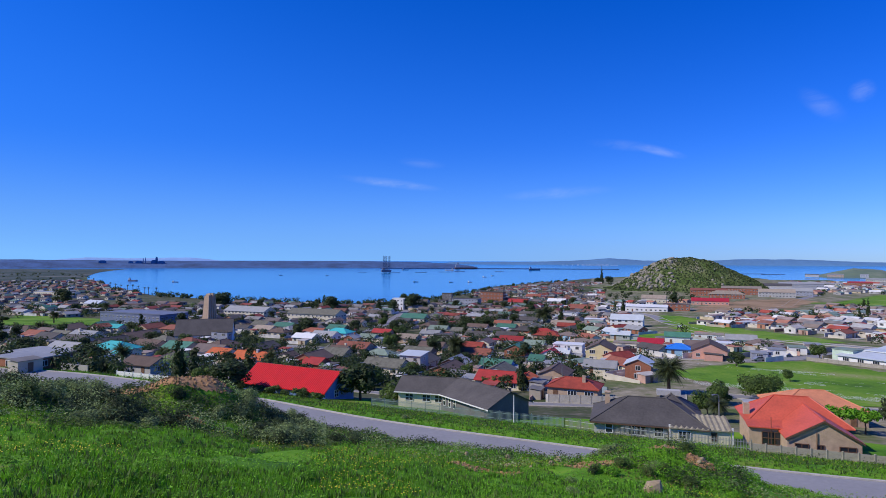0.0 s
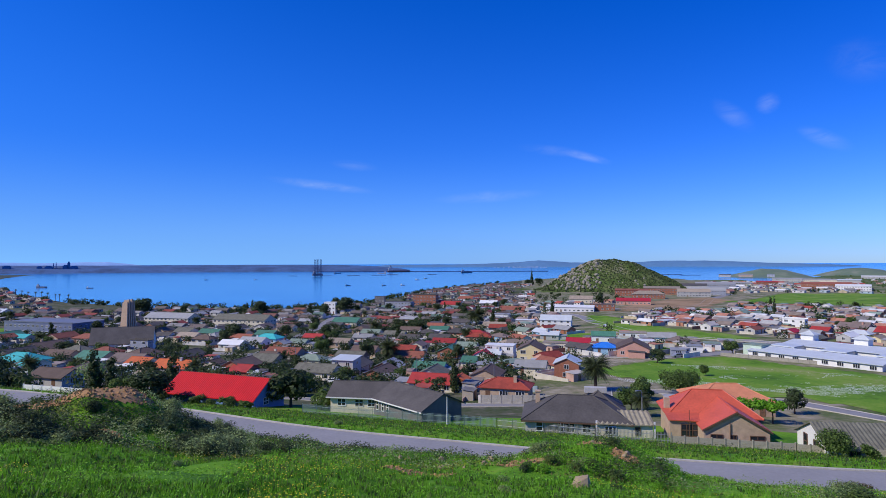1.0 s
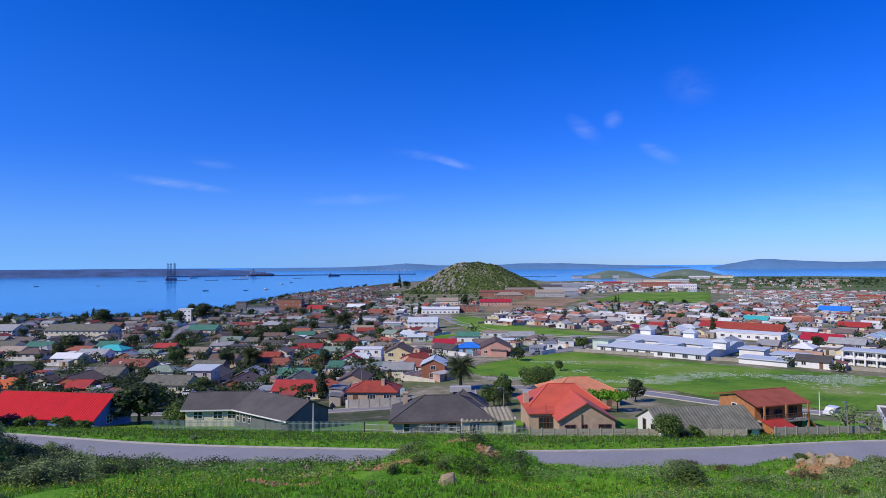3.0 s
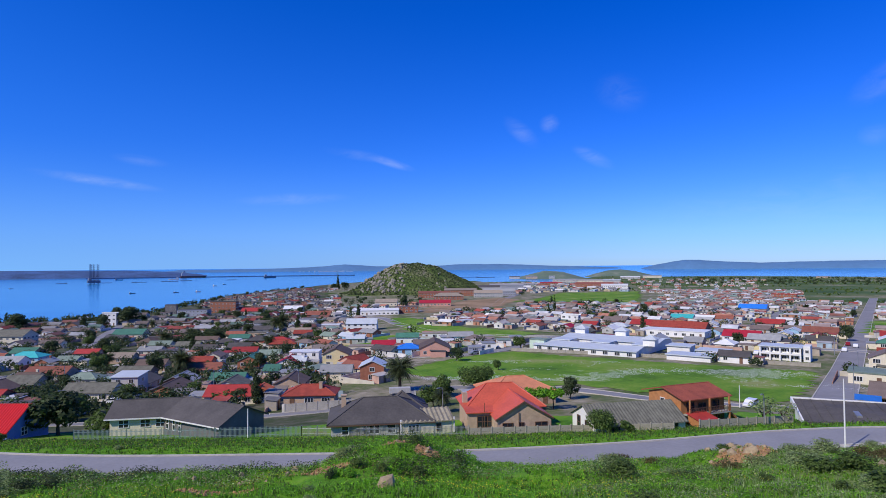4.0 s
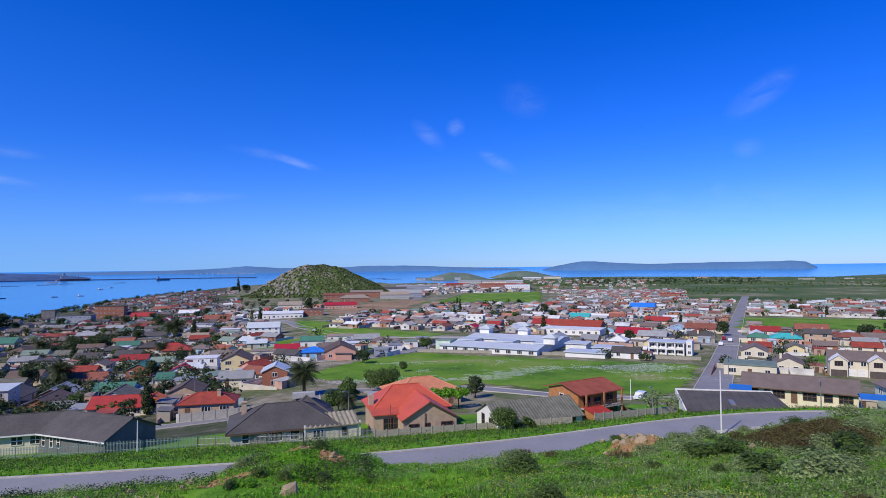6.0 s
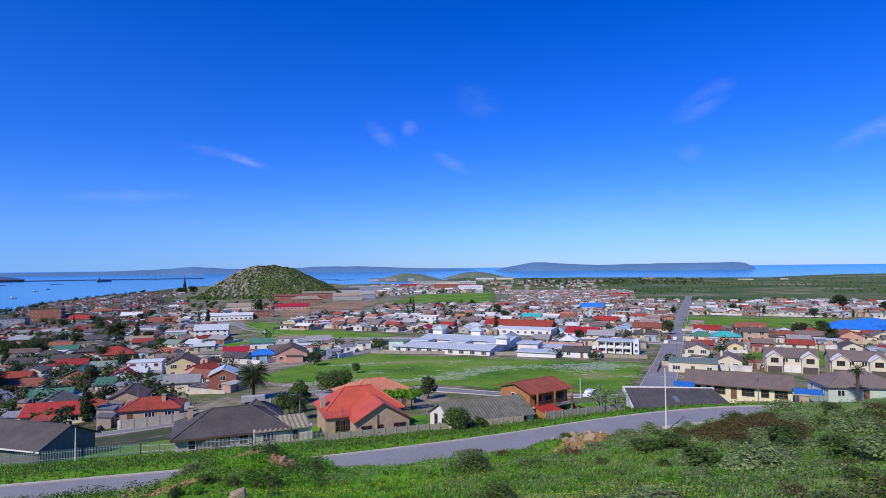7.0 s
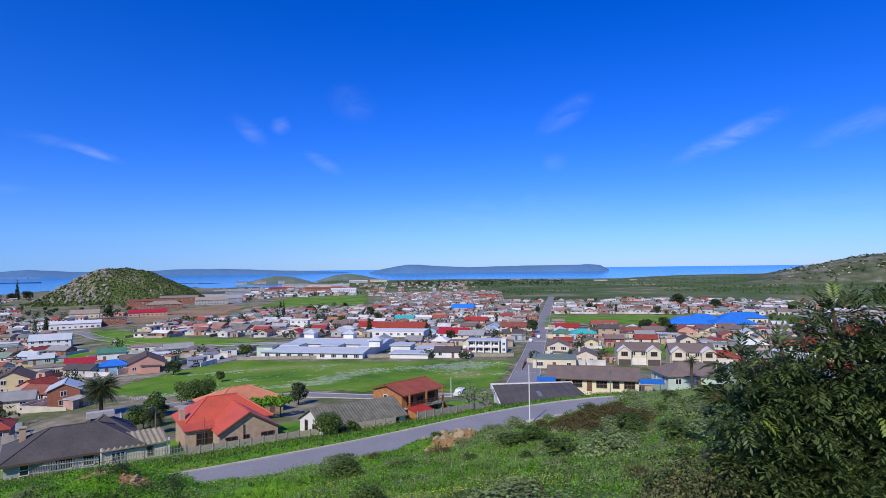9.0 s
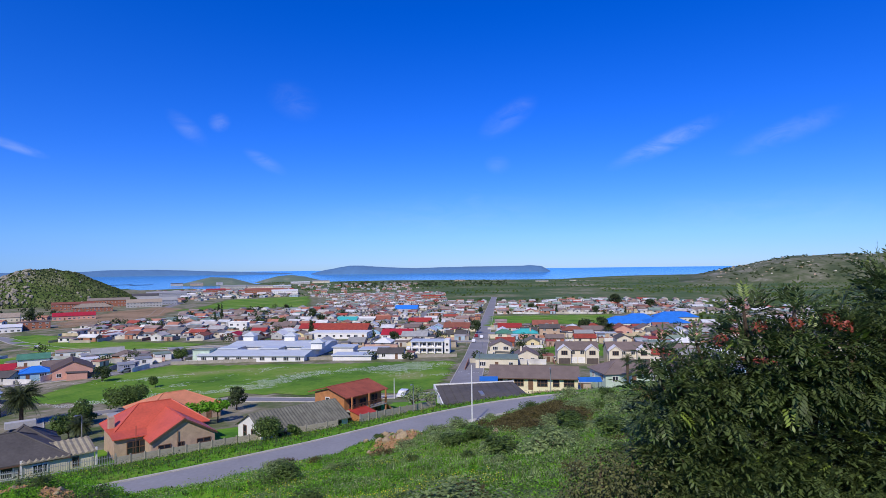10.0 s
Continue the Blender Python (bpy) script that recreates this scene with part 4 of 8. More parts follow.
house(134, 41.5, 138, 13, 9, "hip", "mauve", "palegreen", 2.6, floor=22.3, chimney=False, label="pale green house with a mauve-brown hipped roof and garage")
house(145, 30, 138, 12, 9, "gable", "mauve", "palegreen", 2.6, floor=22.0, chimney=False)

# the long red-tiled house with a blue gable
home = near_house(-28.3, 116.4, 118, 21.9, "house with a long bright red tiled roof and blue gable wall")
bm = bmesh.new()
wall_body(bm, 20.6, 8.6, 2.4, 2.9, "gable")
part("wall", bm, WALL["blue"], home)
bm = bmesh.new()
ribbed_roof(bm, 20.6, 8.6, 2.45, 2.9, 0.5, 0.44, 0.10)
part("roof", bm, ROOF["brightred"], home)
bm = bmesh.new()
for k in range(50):
    cylinder(bm, (-10.4 + 0.43 * k, 0, 5.3), 0.14, 0.12, 6)
part("ridge_tile", bm, ROOF["coral"], home)
pane_window(home, 10.32, -1.0, 0.9, 1.2, 1.2, 90, 1)
pane_window(home, 5.4, -4.32, 0.8, 1.6, 1.1, 0, 1)

house(64.5, 104.5, 100, 13.5, 9.5, "hip", "peach", "tan", 2.6, floor=20.6, chimney=False, label="sandy brick house with a pale orange hipped tile roof")
OCCUPIED[-1] = (64.5, 104.5, 11)

# the other houses of the near town and the plain
house(-9, 188, 113, 7.1, 6.0, "mono", "bluegrey", "grey", 5.2)
house(4, 192, 23, 10.1, 8.1, "gable", "grey", "brick", 2.6)
house(17, 186, 113, 9.8, 6.1, "gable", "green", "skyblue", 2.6)
house(15, 150, 113, 11.9, 7.4, "gable", "red", "cream", 2.4)
house(21, 149, 23, 4.9, 3.9, "gable", "orange", "ochre", 2.6)
house(29, 131, 113, 10.7, 6.6, "hip", "redtile", "tan", 2.7)
house(40, 216, 23, 8.9, 7.1, "gable", "crimson", "white", 2.8)
house(34, 181, 113, 6.5, 6.0, "flat", "grey", "grey", 2.8)
house(47, 222, 113, 10.6, 6.5, "flat", "white", "white", 5.0)
house(43, 216, 113, 6.3, 6.0, "gable", "bluegrey", "white", 2.8)
house(55, 207, 23, 11.0, 8.8, "gable", "brown", "yellow", 4.6)
house(45, 170, 113, 8.8, 6.0, "gable", "grey", "cream", 2.6)
house(52, 158, 23, 8.0, 6.4, "gable", "bluegrey", "brick", 4.2)
house(13, 255, 113, 9.3, 6.0, "gable", "redtile", "brick", 2.6)
house(13, 228, 113, 12.2, 7.6, "gable", "terracotta", "cream", 2.6)
house(32, 275, 113, 10.8, 6.7, "gable", "red", "white", 2.6)
house(30, 238, 23, 10.1, 8.1, "gable", "green", "brick", 2.7)
house(51, 305, 113, 13.3, 8.3, "hip", "red", "white", 2.6)
house(33, 344, 113, 8.4, 6.0, "flat", "white", "white", 2.6)
house(39, 384, 113, 11.3, 7.0, "gable", "terracotta", "cream", 2.6)
house(-20, 434, 113, 19.0, 11.8, "gable", "green", "cream", 3.0)
house(-17, 291, 113, 11.4, 7.1, "gable", "beige", "tan", 2.6)
house(-6, 318, 113, 10.7, 6.6, "gable", "grey", "cream", 2.6)
house(-4, 390, 113, 10.2, 6.3, "gable", "slate", "grey", 2.6)
house(11, 331, 113, 11.9, 7.4, "gable", "lichen", "grey", 2.6)
house(19, 268, 23, 8.2, 6.5, "gable", "mauve", "cream", 2.6)
house(39, 252, 113, 8.4, 6.0, "gable", "palegreen", "cream", 2.6)
house(72, 357, 113, 13.6, 8.4, "gable", "beige", "cream", 2.6)
house(58, 402, 113, 13.4, 8.3, "gable", "slate", "grey", 2.6)
house(32, 201, 113, 5.0, 6.0, "gable", "green", "cream", 2.4)
house(55, 653, 113, 25.6, 10.8, "block", "slate", "brick", 11.0)
house(25, 625, 113, 28.3, 11.9, "flat", "slate", "steel", 6.0)
house(5, 670, 113, 11.7, 3.5, "block", "slate", "dark", 9.0)
house(77, 606, 113, 20.0, 12.4, "gable", "red", "cream", 3.0)
house(107, 699, 113, 17.6, 10.9, "gable", "terracotta", "white", 3.0)
house(116, 605, 113, 17.7, 11.0, "gable", "white", "cream", 3.0)
house(92, 434, 113, 13.6, 8.4, "flat", "grey", "white", 4.0)
house(116, 493, 113, 19.1, 11.8, "gable", "terracotta", "brick", 3.0)
house(97, 381, 113, 11.6, 7.2, "flat", "white", "grey", 3.0)
house(-41, 554, 113, 11.2, 3.4, "block", "white", "white", 10.0)
house(-54, 312, 113, 13.0, 8.1, "hip", "teal", "skyblue", 2.7)
house(-36, 246, 113, 14.2, 8.8, "gable", "terracotta", "tan", 2.6)
house(-38, 179, 113, 6.1, 6.0, "gable", "red", "brick", 2.4)
house(-23, 220, 113, 9.4, 6.0, "hip", "palegreen", "cream", 2.6)
house(-32, 319, 113, 10.4, 6.5, "gable", "red", "tan", 2.6)
house(-43, 284, 23, 6.9, 5.5, "gable", "grey", "brick", 2.8)
house(-36, 291, 113, 8.6, 6.0, "gable", "palegreen", "cream", 2.5)
house(-149, 460, 113, 38.4, 14.0, "gable", "grey", "cream", 5.0)
house(-91, 429, 113, 41.3, 14.0, "gable", "lichen", "cream", 5.5)
house(-92, 367, 23, 7.4, 5.9, "gable", "slate", "white", 3.2)
house(-84, 382, 23, 8.9, 7.1, "gable", "slate", "white", 3.0)
house(-85, 310, 113, 10.9, 6.8, "hip", "brown", "cream", 2.6)
house(-58, 296, 113, 12.7, 7.9, "gable", "grey", "white", 2.6)
house(-65, 284, 113, 11.3, 7.0, "gable", "white", "cream", 2.6)
house(-102, 275, 113, 9.5, 2.8, "block", "slate", "steel", 5.0)
house(-59, 186, 113, 12.0, 7.4, "gable", "orange", "grey", 2.6)
house(-73, 198, 113, 7.9, 6.0, "gable", "orange", "cream", 2.6)
house(-40, 185, 23, 10.2, 8.1, "gable", "brown", "brick", 3.2)
house(-50, 193, 23, 5.2, 4.2, "gable", "brown", "cream", 3.0)
house(-42, 183, 113, 3.8, 6.0, "flat", "red", "brick", 3.0)
house(-190, 379, 113, 51.5, 21.6, "block", "slateblue", "slateblue", 7.0, label="long blue-grey two-storey school building with a dark flat roof")
house(-110, 201, 113, 13.9, 8.6, "hip", "teal", "cream", 2.6)
house(-100, 189, 113, 5.7, 6.0, "gable", "teal", "palegreen", 2.4)
house(-102, 152, 113, 16.0, 10.0, "flat", "grey", "dark", 3.2)
house(-83, 119, 113, 11, 6.5, "flat", "grey", "brick", 2.5)
house(-72, 145, 113, 9.7, 6.0, "gable", "brown", "grey", 2.6)
house(-130, 254, 23, 12.4, 9.9, "gable", "brown", "tan", 3.0)
house(-187, 299, 23, 11.7, 9.4, "gable", "brown", "tan", 3.0)
house(-166, 261, 113, 9.9, 6.1, "gable", "lichen", "cream", 2.6)
house(-174, 256, 113, 10.3, 6.4, "gable", "terracotta", "tan", 2.6)
house(-152, 255, 113, 13.8, 8.6, "gable", "grey", "cream", 2.8)
house(-314, 474, 23, 9.8, 7.8, "gable", "green", "cream", 4.0)
house(-181, 316, 23, 7.9, 6.3, "gable", "terracotta", "cream", 3.0)
house(-175, 320, 113, 9.7, 6.0, "gable", "teal", "cream", 2.6)
house(-151, 212, 23, 6.8, 5.5, "gable", "slate", "grey", 2.6)
house(-189, 261, 23, 6.6, 5.3, "gable", "grey", "cream", 2.6)
house(-324, 557, 113, 19.0, 11.8, "gable", "bluegrey", "cream", 3.5)
house(-279, 541, 113, 19.9, 12.3, "flat", "brown", "dark", 4.0)
house(-496, 765, 113, 69.5, 14.0, "flat", "grey", "cream", 4.0)
house(-200, 465, 113, 13.0, 8.0, "gable", "slate", "grey", 3.0)
house(-111, 332, 113, 9.6, 6.0, "gable", "slate", "white", 2.6)
house(-97, 327, 113, 11.5, 7.1, "gable", "beige", "cream", 2.6)
house(-40, 233, 113, 7.4, 6.0, "gable", "brown", "cream", 2.6)
house(108, 349, 113, 18.1, 11.2, "gable", "bluegrey", "white", 4.5)
house(161, 481, 113, 38.6, 15.0, "gable", "white", "white", 4.0, rise=1.4, extra=False, chimney=False)
house(98, 249, 113, 9.8, 6.1, "gable", "green", "white", 3.4)
house(84, 212, 113, 8.0, 6.0, "hip", "blue", "skyblue", 2.6)
house(92, 206, 23, 13.6, 10.8, "gable", "brown", "pink", 3.0)
house(94, 220, 113, 8.9, 6.0, "gable", "mauve", "tan", 2.8)
house(82, 235, 113, 9.4, 6.0, "gable", "crimson", "cream", 2.6)
house(72, 234, 113, 9.5, 6.0, "flat", "beige", "cream", 3.0)
house(82, 275, 113, 8.6, 6.0, "gable", "bluegrey", "grey", 2.6)
house(122, 244, 113, 11.2, 6.9, "gable", "grey", "white", 2.6)
house(118, 264, 113, 11.7, 7.2, "flat", "beige", "white", 2.6)
house(107, 228, 113, 6.8, 6.0, "flat", "white", "white", 2.6)
house(135, 199, 152, 6.5, 6.0, "flat", "palegreen", "palegreen", 4.0)
house(118, 211, 113, 5.4, 6.0, "flat", "grey", "white", 2.4)
house(130, 219, 113, 5.6, 6.0, "flat", "palegreen", "white", 2.4)
house(142, 229, 113, 5.4, 6.0, "flat", "grey", "cream", 2.4)
house(107, 202, 113, 4.8, 6.0, "flat", "grey", "steel", 2.2)
house(318, 668, 113, 36, 15.0, "hip", "beige", "brick", 5.0)
house(251, 560, 113, 32, 11, "gable", "crimson", "pink", 3.6)
house(392, 700, 116, 38.0, 15.0, "gable", "beige", "grey", 6.0)
house(432, 740, 118, 46.0, 16, "gable", "grey", "steel", 6.0)
house(190, 484, 113, 20, 12, "flat", "brown", "brick", 5.0)
house(214, 604, 113, 23.2, 14.0, "gable", "beige", "cream", 4.0)
house(226, 217, 152, 30.1, 12.6, "flat", "white", "white", 3.0)
house(245, 232, 152, 27.5, 11.5, "gable", "redtile", "brick", 3.0)
house(243, 254, 152, 15.2, 9.4, "gable", "red", "cream", 3.0)
house(232, 308, 152, 11.8, 3.5, "block", "white", "white", 5.5)
house(215, 267, 152, 8.2, 6.0, "gable", "red", "pink", 3.0)
house(197, 264, 62, 7.1, 5.6, "gable", "crimson", "grey", 2.6)
house(252, 289, 152, 14.1, 8.7, "gable", "mauve", "pink", 2.6)
house(311, 292, 152, 14.0, 8.7, "gable", "teal", "cream", 2.6)
house(320, 282, 152, 12.1, 7.5, "gable", "white", "pink", 2.6)
house(327, 274, 152, 13.2, 8.2, "gable", "terracotta", "cream", 2.6)
house(196, 107, 62, 9.7, 7.7, "gable", "mauve", "cream", 4.2)
house(166, 92, 152, 13, 10, "flat", "palegreen", "cream", 3.0)
house(183, 90, 62, 9.2, 7.3, "gable", "mauve", "cream", 2.8)
house(262, 141, 152, 8.3, 6.0, "hip", "green", "cream", 2.6)
house(265, 131, 152, 11.5, 7.1, "hip", "teal", "pink", 2.8)
house(300, 158, 152, 12.9, 8.0, "gable", "red", "cream", 2.6)
house(280, 125, 152, 10.0, 6.2, "gable", "slate", "tan", 4.6)
house(294, 118, 152, 10.9, 6.8, "hip", "terracotta", "cream", 2.8)
house(332, 151, 152, 14.9, 9.2, "gable", "terracotta", "cream", 2.6)
house(301, 110, 152, 12.1, 7.5, "gable", "mauve", "cream", 2.8)
house(310, 98, 62, 11.6, 9.3, "gable", "terracotta", "pink", 3.2)
house(326, 90, 62, 10.4, 8.3, "gable", "mauve", "cream", 2.8)
house(336, 81, 152, 10.3, 6.4, "gable", "mauve", "cream", 2.8)
house(362, 113, 152, 24, 15, "hip", "blue", "cream", 3.0, chimney=False, extra=False)
house(378, 92, 152, 24, 15, "hip", "blue", "cream", 3.0, chimney=False, extra=False)
house(396, 114, 152, 22, 14, "hip", "blue", "cream", 3.2, chimney=False, extra=False)
house(432, 99, 152, 27.7, 13, "hip", "blue", "cream", 3.2, chimney=False, extra=False)
house(233, 185, 152, 14.9, 9.3, "gable", "crimson", "white", 2.8)
house(230, 172, 152, 12.2, 7.5, "gable", "grey", "cream", 2.6)
house(248, 160, 152, 10.2, 6.3, "gable", "slate", "yellow", 2.6)
house(321, 236, 152, 14.9, 9.2, "gable", "red", "cream", 2.6)
house(289, 186, 152, 14.8, 9.2, "gable", "terracotta", "cream", 2.6)
house(443, 341, 152, 20.8, 12.9, "gable", "blue", "white", 3.0)
house(669, 473, 152, 25.9, 10.9, "block", "red", "brick", 5.0)

# a school of low blue-grey roofs round two courts
home = thing("building", spot(158, 183, 0.0, 151.5), "white school with wide pale blue-grey steel roofs round open courts", "school")
OCCUPIED.extend([(158, 183, 26), (150, 200, 16), (172, 165, 18)])
for L, W, cx, cy, e in ((40, 15.5, -5, -10.7, 2.5), (40, 18.5, -5, 15.3, 2.7)):
    bm = bmesh.new()
    wall_body(bm, L, W, e, 0.8, "gable", m=pose(cx, cy, 0))
    part("wall", bm, WALL["white"], home)
    bm = bmesh.new()
    roof_body(bm, L, W, e, 0.9, "gable", 0.6, 0.18, pose(cx, cy, 0))
    part("roof", bm, ROOF["bluegrey"], home)
for x0, x1 in ((-25, -17.5), (-8.5, -1), (8, 15)):
    bm = bmesh.new()
    box(bm, x0, x1, -2.9, 6.0, -1, 2.6)
    part("link_wall", bm, WALL["white"], home)
    bm = bmesh.new()
    box(bm, x0 - 0.4, x1 + 0.4, -2.3, 5.4, 2.75, 3.05)
    part("link_roof", bm, ROOF["bluegrey"], home)
for cx, cy in ((-22, 21), (-4, 21), (15, -2)):
    bm = bmesh.new()
    box(bm, -2.2, 2.2, -2.2, 2.2, 3, 5.6, 0, pose(cx, cy, 0))
    part("cupola_wall", bm, WALL["white"], home)
    bm = bmesh.new()
    roof_body(bm, 4.4, 4.4, 5.6, 1.2, "hip", 0.6, 0.15, pose(cx, cy, 0))
    part("cupola_roof", bm, ROOF["bluegrey"], home)
for k in range(9):
    shared("window", WIN_WIDE, home, pose(-22.5 + 4.4 * k, -18.52, 0.9))
for L, cx, cy, e in ((14, 32, -13, 2.4), (8, 24, 5, 3.0), (10, 36, 2, 2.4)):
    bm = bmesh.new()
    box(bm, cx - L / 2, cx + L / 2, cy - 4, cy + 4, -1.5, e)
    part("annexe", bm, WALL["white"], home)
    bm = bmesh.new()
    box(bm, cx - L / 2 - 0.5, cx + L / 2 + 0.5, cy - 4.5, cy + 4.5, e + 0.01, e + 0.3)
    part("annexe_roof", bm, ROOF["bluegrey"], home)

# the white two-storey office with galleries
home = thing("building", spot(193, 138, 0.0, 151.5) @ Matrix.Diagonal((0.80, 0.9, 0.86, 1)), "white two-storey office block with long dark window bands", "office")
OCCUPIED.append((191, 139, 13))
bm = bmesh.new()
box(bm, -7.5, 7.5, -3.6, 4, -1.5, 5.4)
part("wall", bm, WALL["white"], home)
bm = bmesh.new()
box(bm, -8.3, 8.3, -5.4, 4.8, 5.41, 5.7)
part("roof", bm, ROOF["bluegrey"], home)
bm = bmesh.new()
box(bm, -7.8, 7.8, -5.2, -3.62, 2.5, 3.1)
part("gallery", bm, WALL["white"], home)
for u in (-7.5, -3.75, 0, 3.75, 7.5):
    bm = bmesh.new()
    box(bm, u - 0.3, u + 0.3, -5.15, -4.7, -1, 5.4)
    part("pillar", bm, WALL["white"], home)
for k in range(6):
    for z in (0.8, 3.5):
        shared("window", WIN_WIDE, home, pose(-6.2 + 2.5 * k, -3.62, z))
bm = bmesh.new()
box(bm, 8.5, 11.0, -4, 3, -1.5, 6.2)
part("stair_tower", bm, WALL["white"], home)
for z in (1, 3.6):
    shared("window", WIN_MID, home, pose(9.8, -4.02, z))

# twin gabled townhouses
proto = thing("house", spot(192, 76, 0.0, 151.5), "white two-storey twin house with gabled bays and garages", "house", "twin houses")
bm = bmesh.new()
wall_body(bm, 13.4, 8, 4.7, 2.0, "gable")
part("wall", bm, WALL["cream"], proto)
bm = bmesh.new()
roof_body(bm, 13.4, 8, 4.7, 2.0, "gable", 0.4, 0.18)
part("roof", bm, ROOF["mauve"], proto)
for s in (-4.5, 4.5):
    mm = pose(s, -4.6, 0, 0, 0, 90)
    bm = bmesh.new()
    wall_body(bm, 3.2, 4.2, 4.7, 1.5, "gable", m=mm)
    part("bay_wall", bm, WALL["cream"], proto)
    bm = bmesh.new()
    roof_body(bm, 3.4, 4.2, 4.7, 1.5, "gable", 0.25, 0.16, mm)
    part("bay_roof", bm, FASCIA, proto)
    shared("window", WIN_BROWN, proto, pose(s, -6.22, 3.3))
    # thin dark panel painted as the porch's shade; the wall behind is solid
    bm = bmesh.new()
    box(bm, s - 1.9, s + 1.9, -6.26, -6.18, 0, 2.2)
    part("porch_shade", bm, mat("shaded porch", (0.10, 0.08, 0.07), 0.9), proto)
for s in (-1.5, 1.5):
    shared("garage_door", GARAGE, proto, pose(s, -4.05, 0.05), "white sectional garage door")
    shared("window", WIN_MID, proto, pose(s, -4.02, 3.2))
copy_thing(proto, spot(199.8, 61.6, 0.0, 151.5))
OCCUPIED.extend([(192, 76, 11), (199.8, 61.6, 11)])

house(-113, 284, 76, 25, 14, "gable", "slate", "white", 3.6, rise=6.5, extra=False, chimney=False, label="white church hall with a steep dark slate roof")

# a tapering concrete church tower of fins
home = thing("church_tower", spot(-140, 358, 0, 23), "tall tapering tower of buff concrete fins", "tower")
for k in range(5):
    bm = bmesh.new()
    u = -3.4 + 1.7 * k
    prism(bm, [(-2.6, -1), (2.6, -1), (1.7, 19 + (k % 2) * 1.2), (-1.7, 19.6 + (k % 2) * 1.2)], u - 0.55, u + 0.55, 0, None)
    for v in bm.verts:
        v.co.x *= 1 - 0.018 * max(0, v.co.z)
    part("fin", bm, WALL["tan"], home)
bm = bmesh.new()
box(bm, -2.8, 2.8, -1.1, 1.1, -1, 16.5)
for v in bm.verts:
    v.co.x *= 1 - 0.02 * max(0, v.co.z)
part("core", bm, WALL["dark"], home)
OCCUPIED.append((-140, 358, 8))

# ---- streets and open ground ----


def street(name_label, pts, half, lift=0.07):
    line = smooth_line(pts, 8.0)
    bm = bmesh.new()
    ribbon(bm, line, half, half, -0.4, lift)
    ob = tagged(mesh_object("road", bm, STREET), name_label, "road", kind="structure")
    bm = bmesh.new()
    ribbon(bm, line, half + 0.25, -half, -0.4, lift + 0.1)
    ribbon(bm, line, -half, half + 0.25, -0.4, lift + 0.1)
    tagged(mesh_object("kerb", bm, KERB), "pale concrete kerb along a town street", "kerb", kind="structure")
    STREETS.append((line, half))
    return ob


STREETS = []
street("long straight grey street through the plain", [(113, 71.4), (128, 80), (201, 120.5), (272, 159.5), (450, 257), (634, 357), (760, 425)], 3.8)
street("cross street past the offices", [(290, 78), (262, 115), (237, 149), (205, 190), (176, 236), (150, 262)], 3.4)
street("second straight street between the houses", [(215, 180), (300, 234), (453, 323), (600, 405)], 3.4)
street("lane round the green field", [(52, 135), (64, 128.6), (85, 114), (90, 94), (100, 80), (112, 72.5)], 2.6)
street("street beside the field", [(20, 214), (69, 209), (94, 198), (118, 203), (150, 222), (173, 240)], 2.8)
street("curving arterial road across the flats", [(118, 520), (150, 450), (140, 370), (133, 290), (152, 258), (176, 236)], 3.4)
street("town street running down to the bay", [(-60, 150), (-52, 230), (-45, 330), (-38, 450), (-30, 600)], 3.0)
street("town street along the slope", [(-140, 190), (-60, 150), (0, 128), (40, 118), (52, 135)], 2.6)
street("town street along the slope", [(-260, 330), (-150, 290), (-50, 262), (40, 240), (60, 215)], 2.6)
street("road under the rocky hill", [(150, 470), (210, 500), (292, 520), (380, 640), (480, 760)], 4.0)

draped("field", [(62, 170), (66, 150), (74, 122), (92, 118), (97, 98), (110, 79.5), (127, 86.5), (165, 107.5), (174, 114), (150, 140), (128, 182), (122, 198), (96, 192)], 2.5, 0.09, MEADOW, "bright green meadow with drifts of white flowers", "field")
draped("field", [(330, 190), (400, 128), (480, 160), (420, 238)], 6, 0.1, MEADOW, "bright green playing field", "field")
draped("field", [(395, 600), (350, 590), (470, 500), (560, 590), (690, 740), (560, 760)], 10, 0.12, MEADOW, "rough green common beside the town", "field")
draped("field", [(120, 300), (160, 250), (176, 262), (160, 330), (168, 420), (156, 430)], 6, 0.1, MEADOW, "grass verge beside the arterial road", "field")
draped("field", [(70, 250), (110, 215), (130, 232), (122, 300), (86, 300)], 6, 0.1, MEADOW, "green open lots", "field")
draped("field", [(-265, 350), (-190, 362), (-195, 395), (-310, 440)], 8, 0.1, MEADOW, "green school field", "field")
draped("field", [(205, 92), (225, 60), (262, 72), (240, 110)], 5, 0.1, MEADOW, "green lot behind the twin houses", "field")
draped("bare_ground", [(196, 462), (230, 470), (300, 515), (385, 610), (396, 668), (330, 640), (272, 585), (222, 520)], 8, 0.1, BARE, "bare brown sandy strip under the hill", "bare ground")
draped("beach", [(-880, 1500), (-600, 1010), (-470, 850), (-420, 800), (-395, 810), (-500, 960), (-760, 1400), (-850, 1560)], 14, 0.5, SAND, "pale curving beach at the bay", "beach")


def clear(x, y, margin):
    for line, half in STREETS:
        for p in line[::2]:
            if abs(p.x - x) < half + margin + 4 and abs(p.y - y) < half + margin + 4 and math.hypot(p.x - x, p.y - y) < half + margin + 3:
                return False
    return True


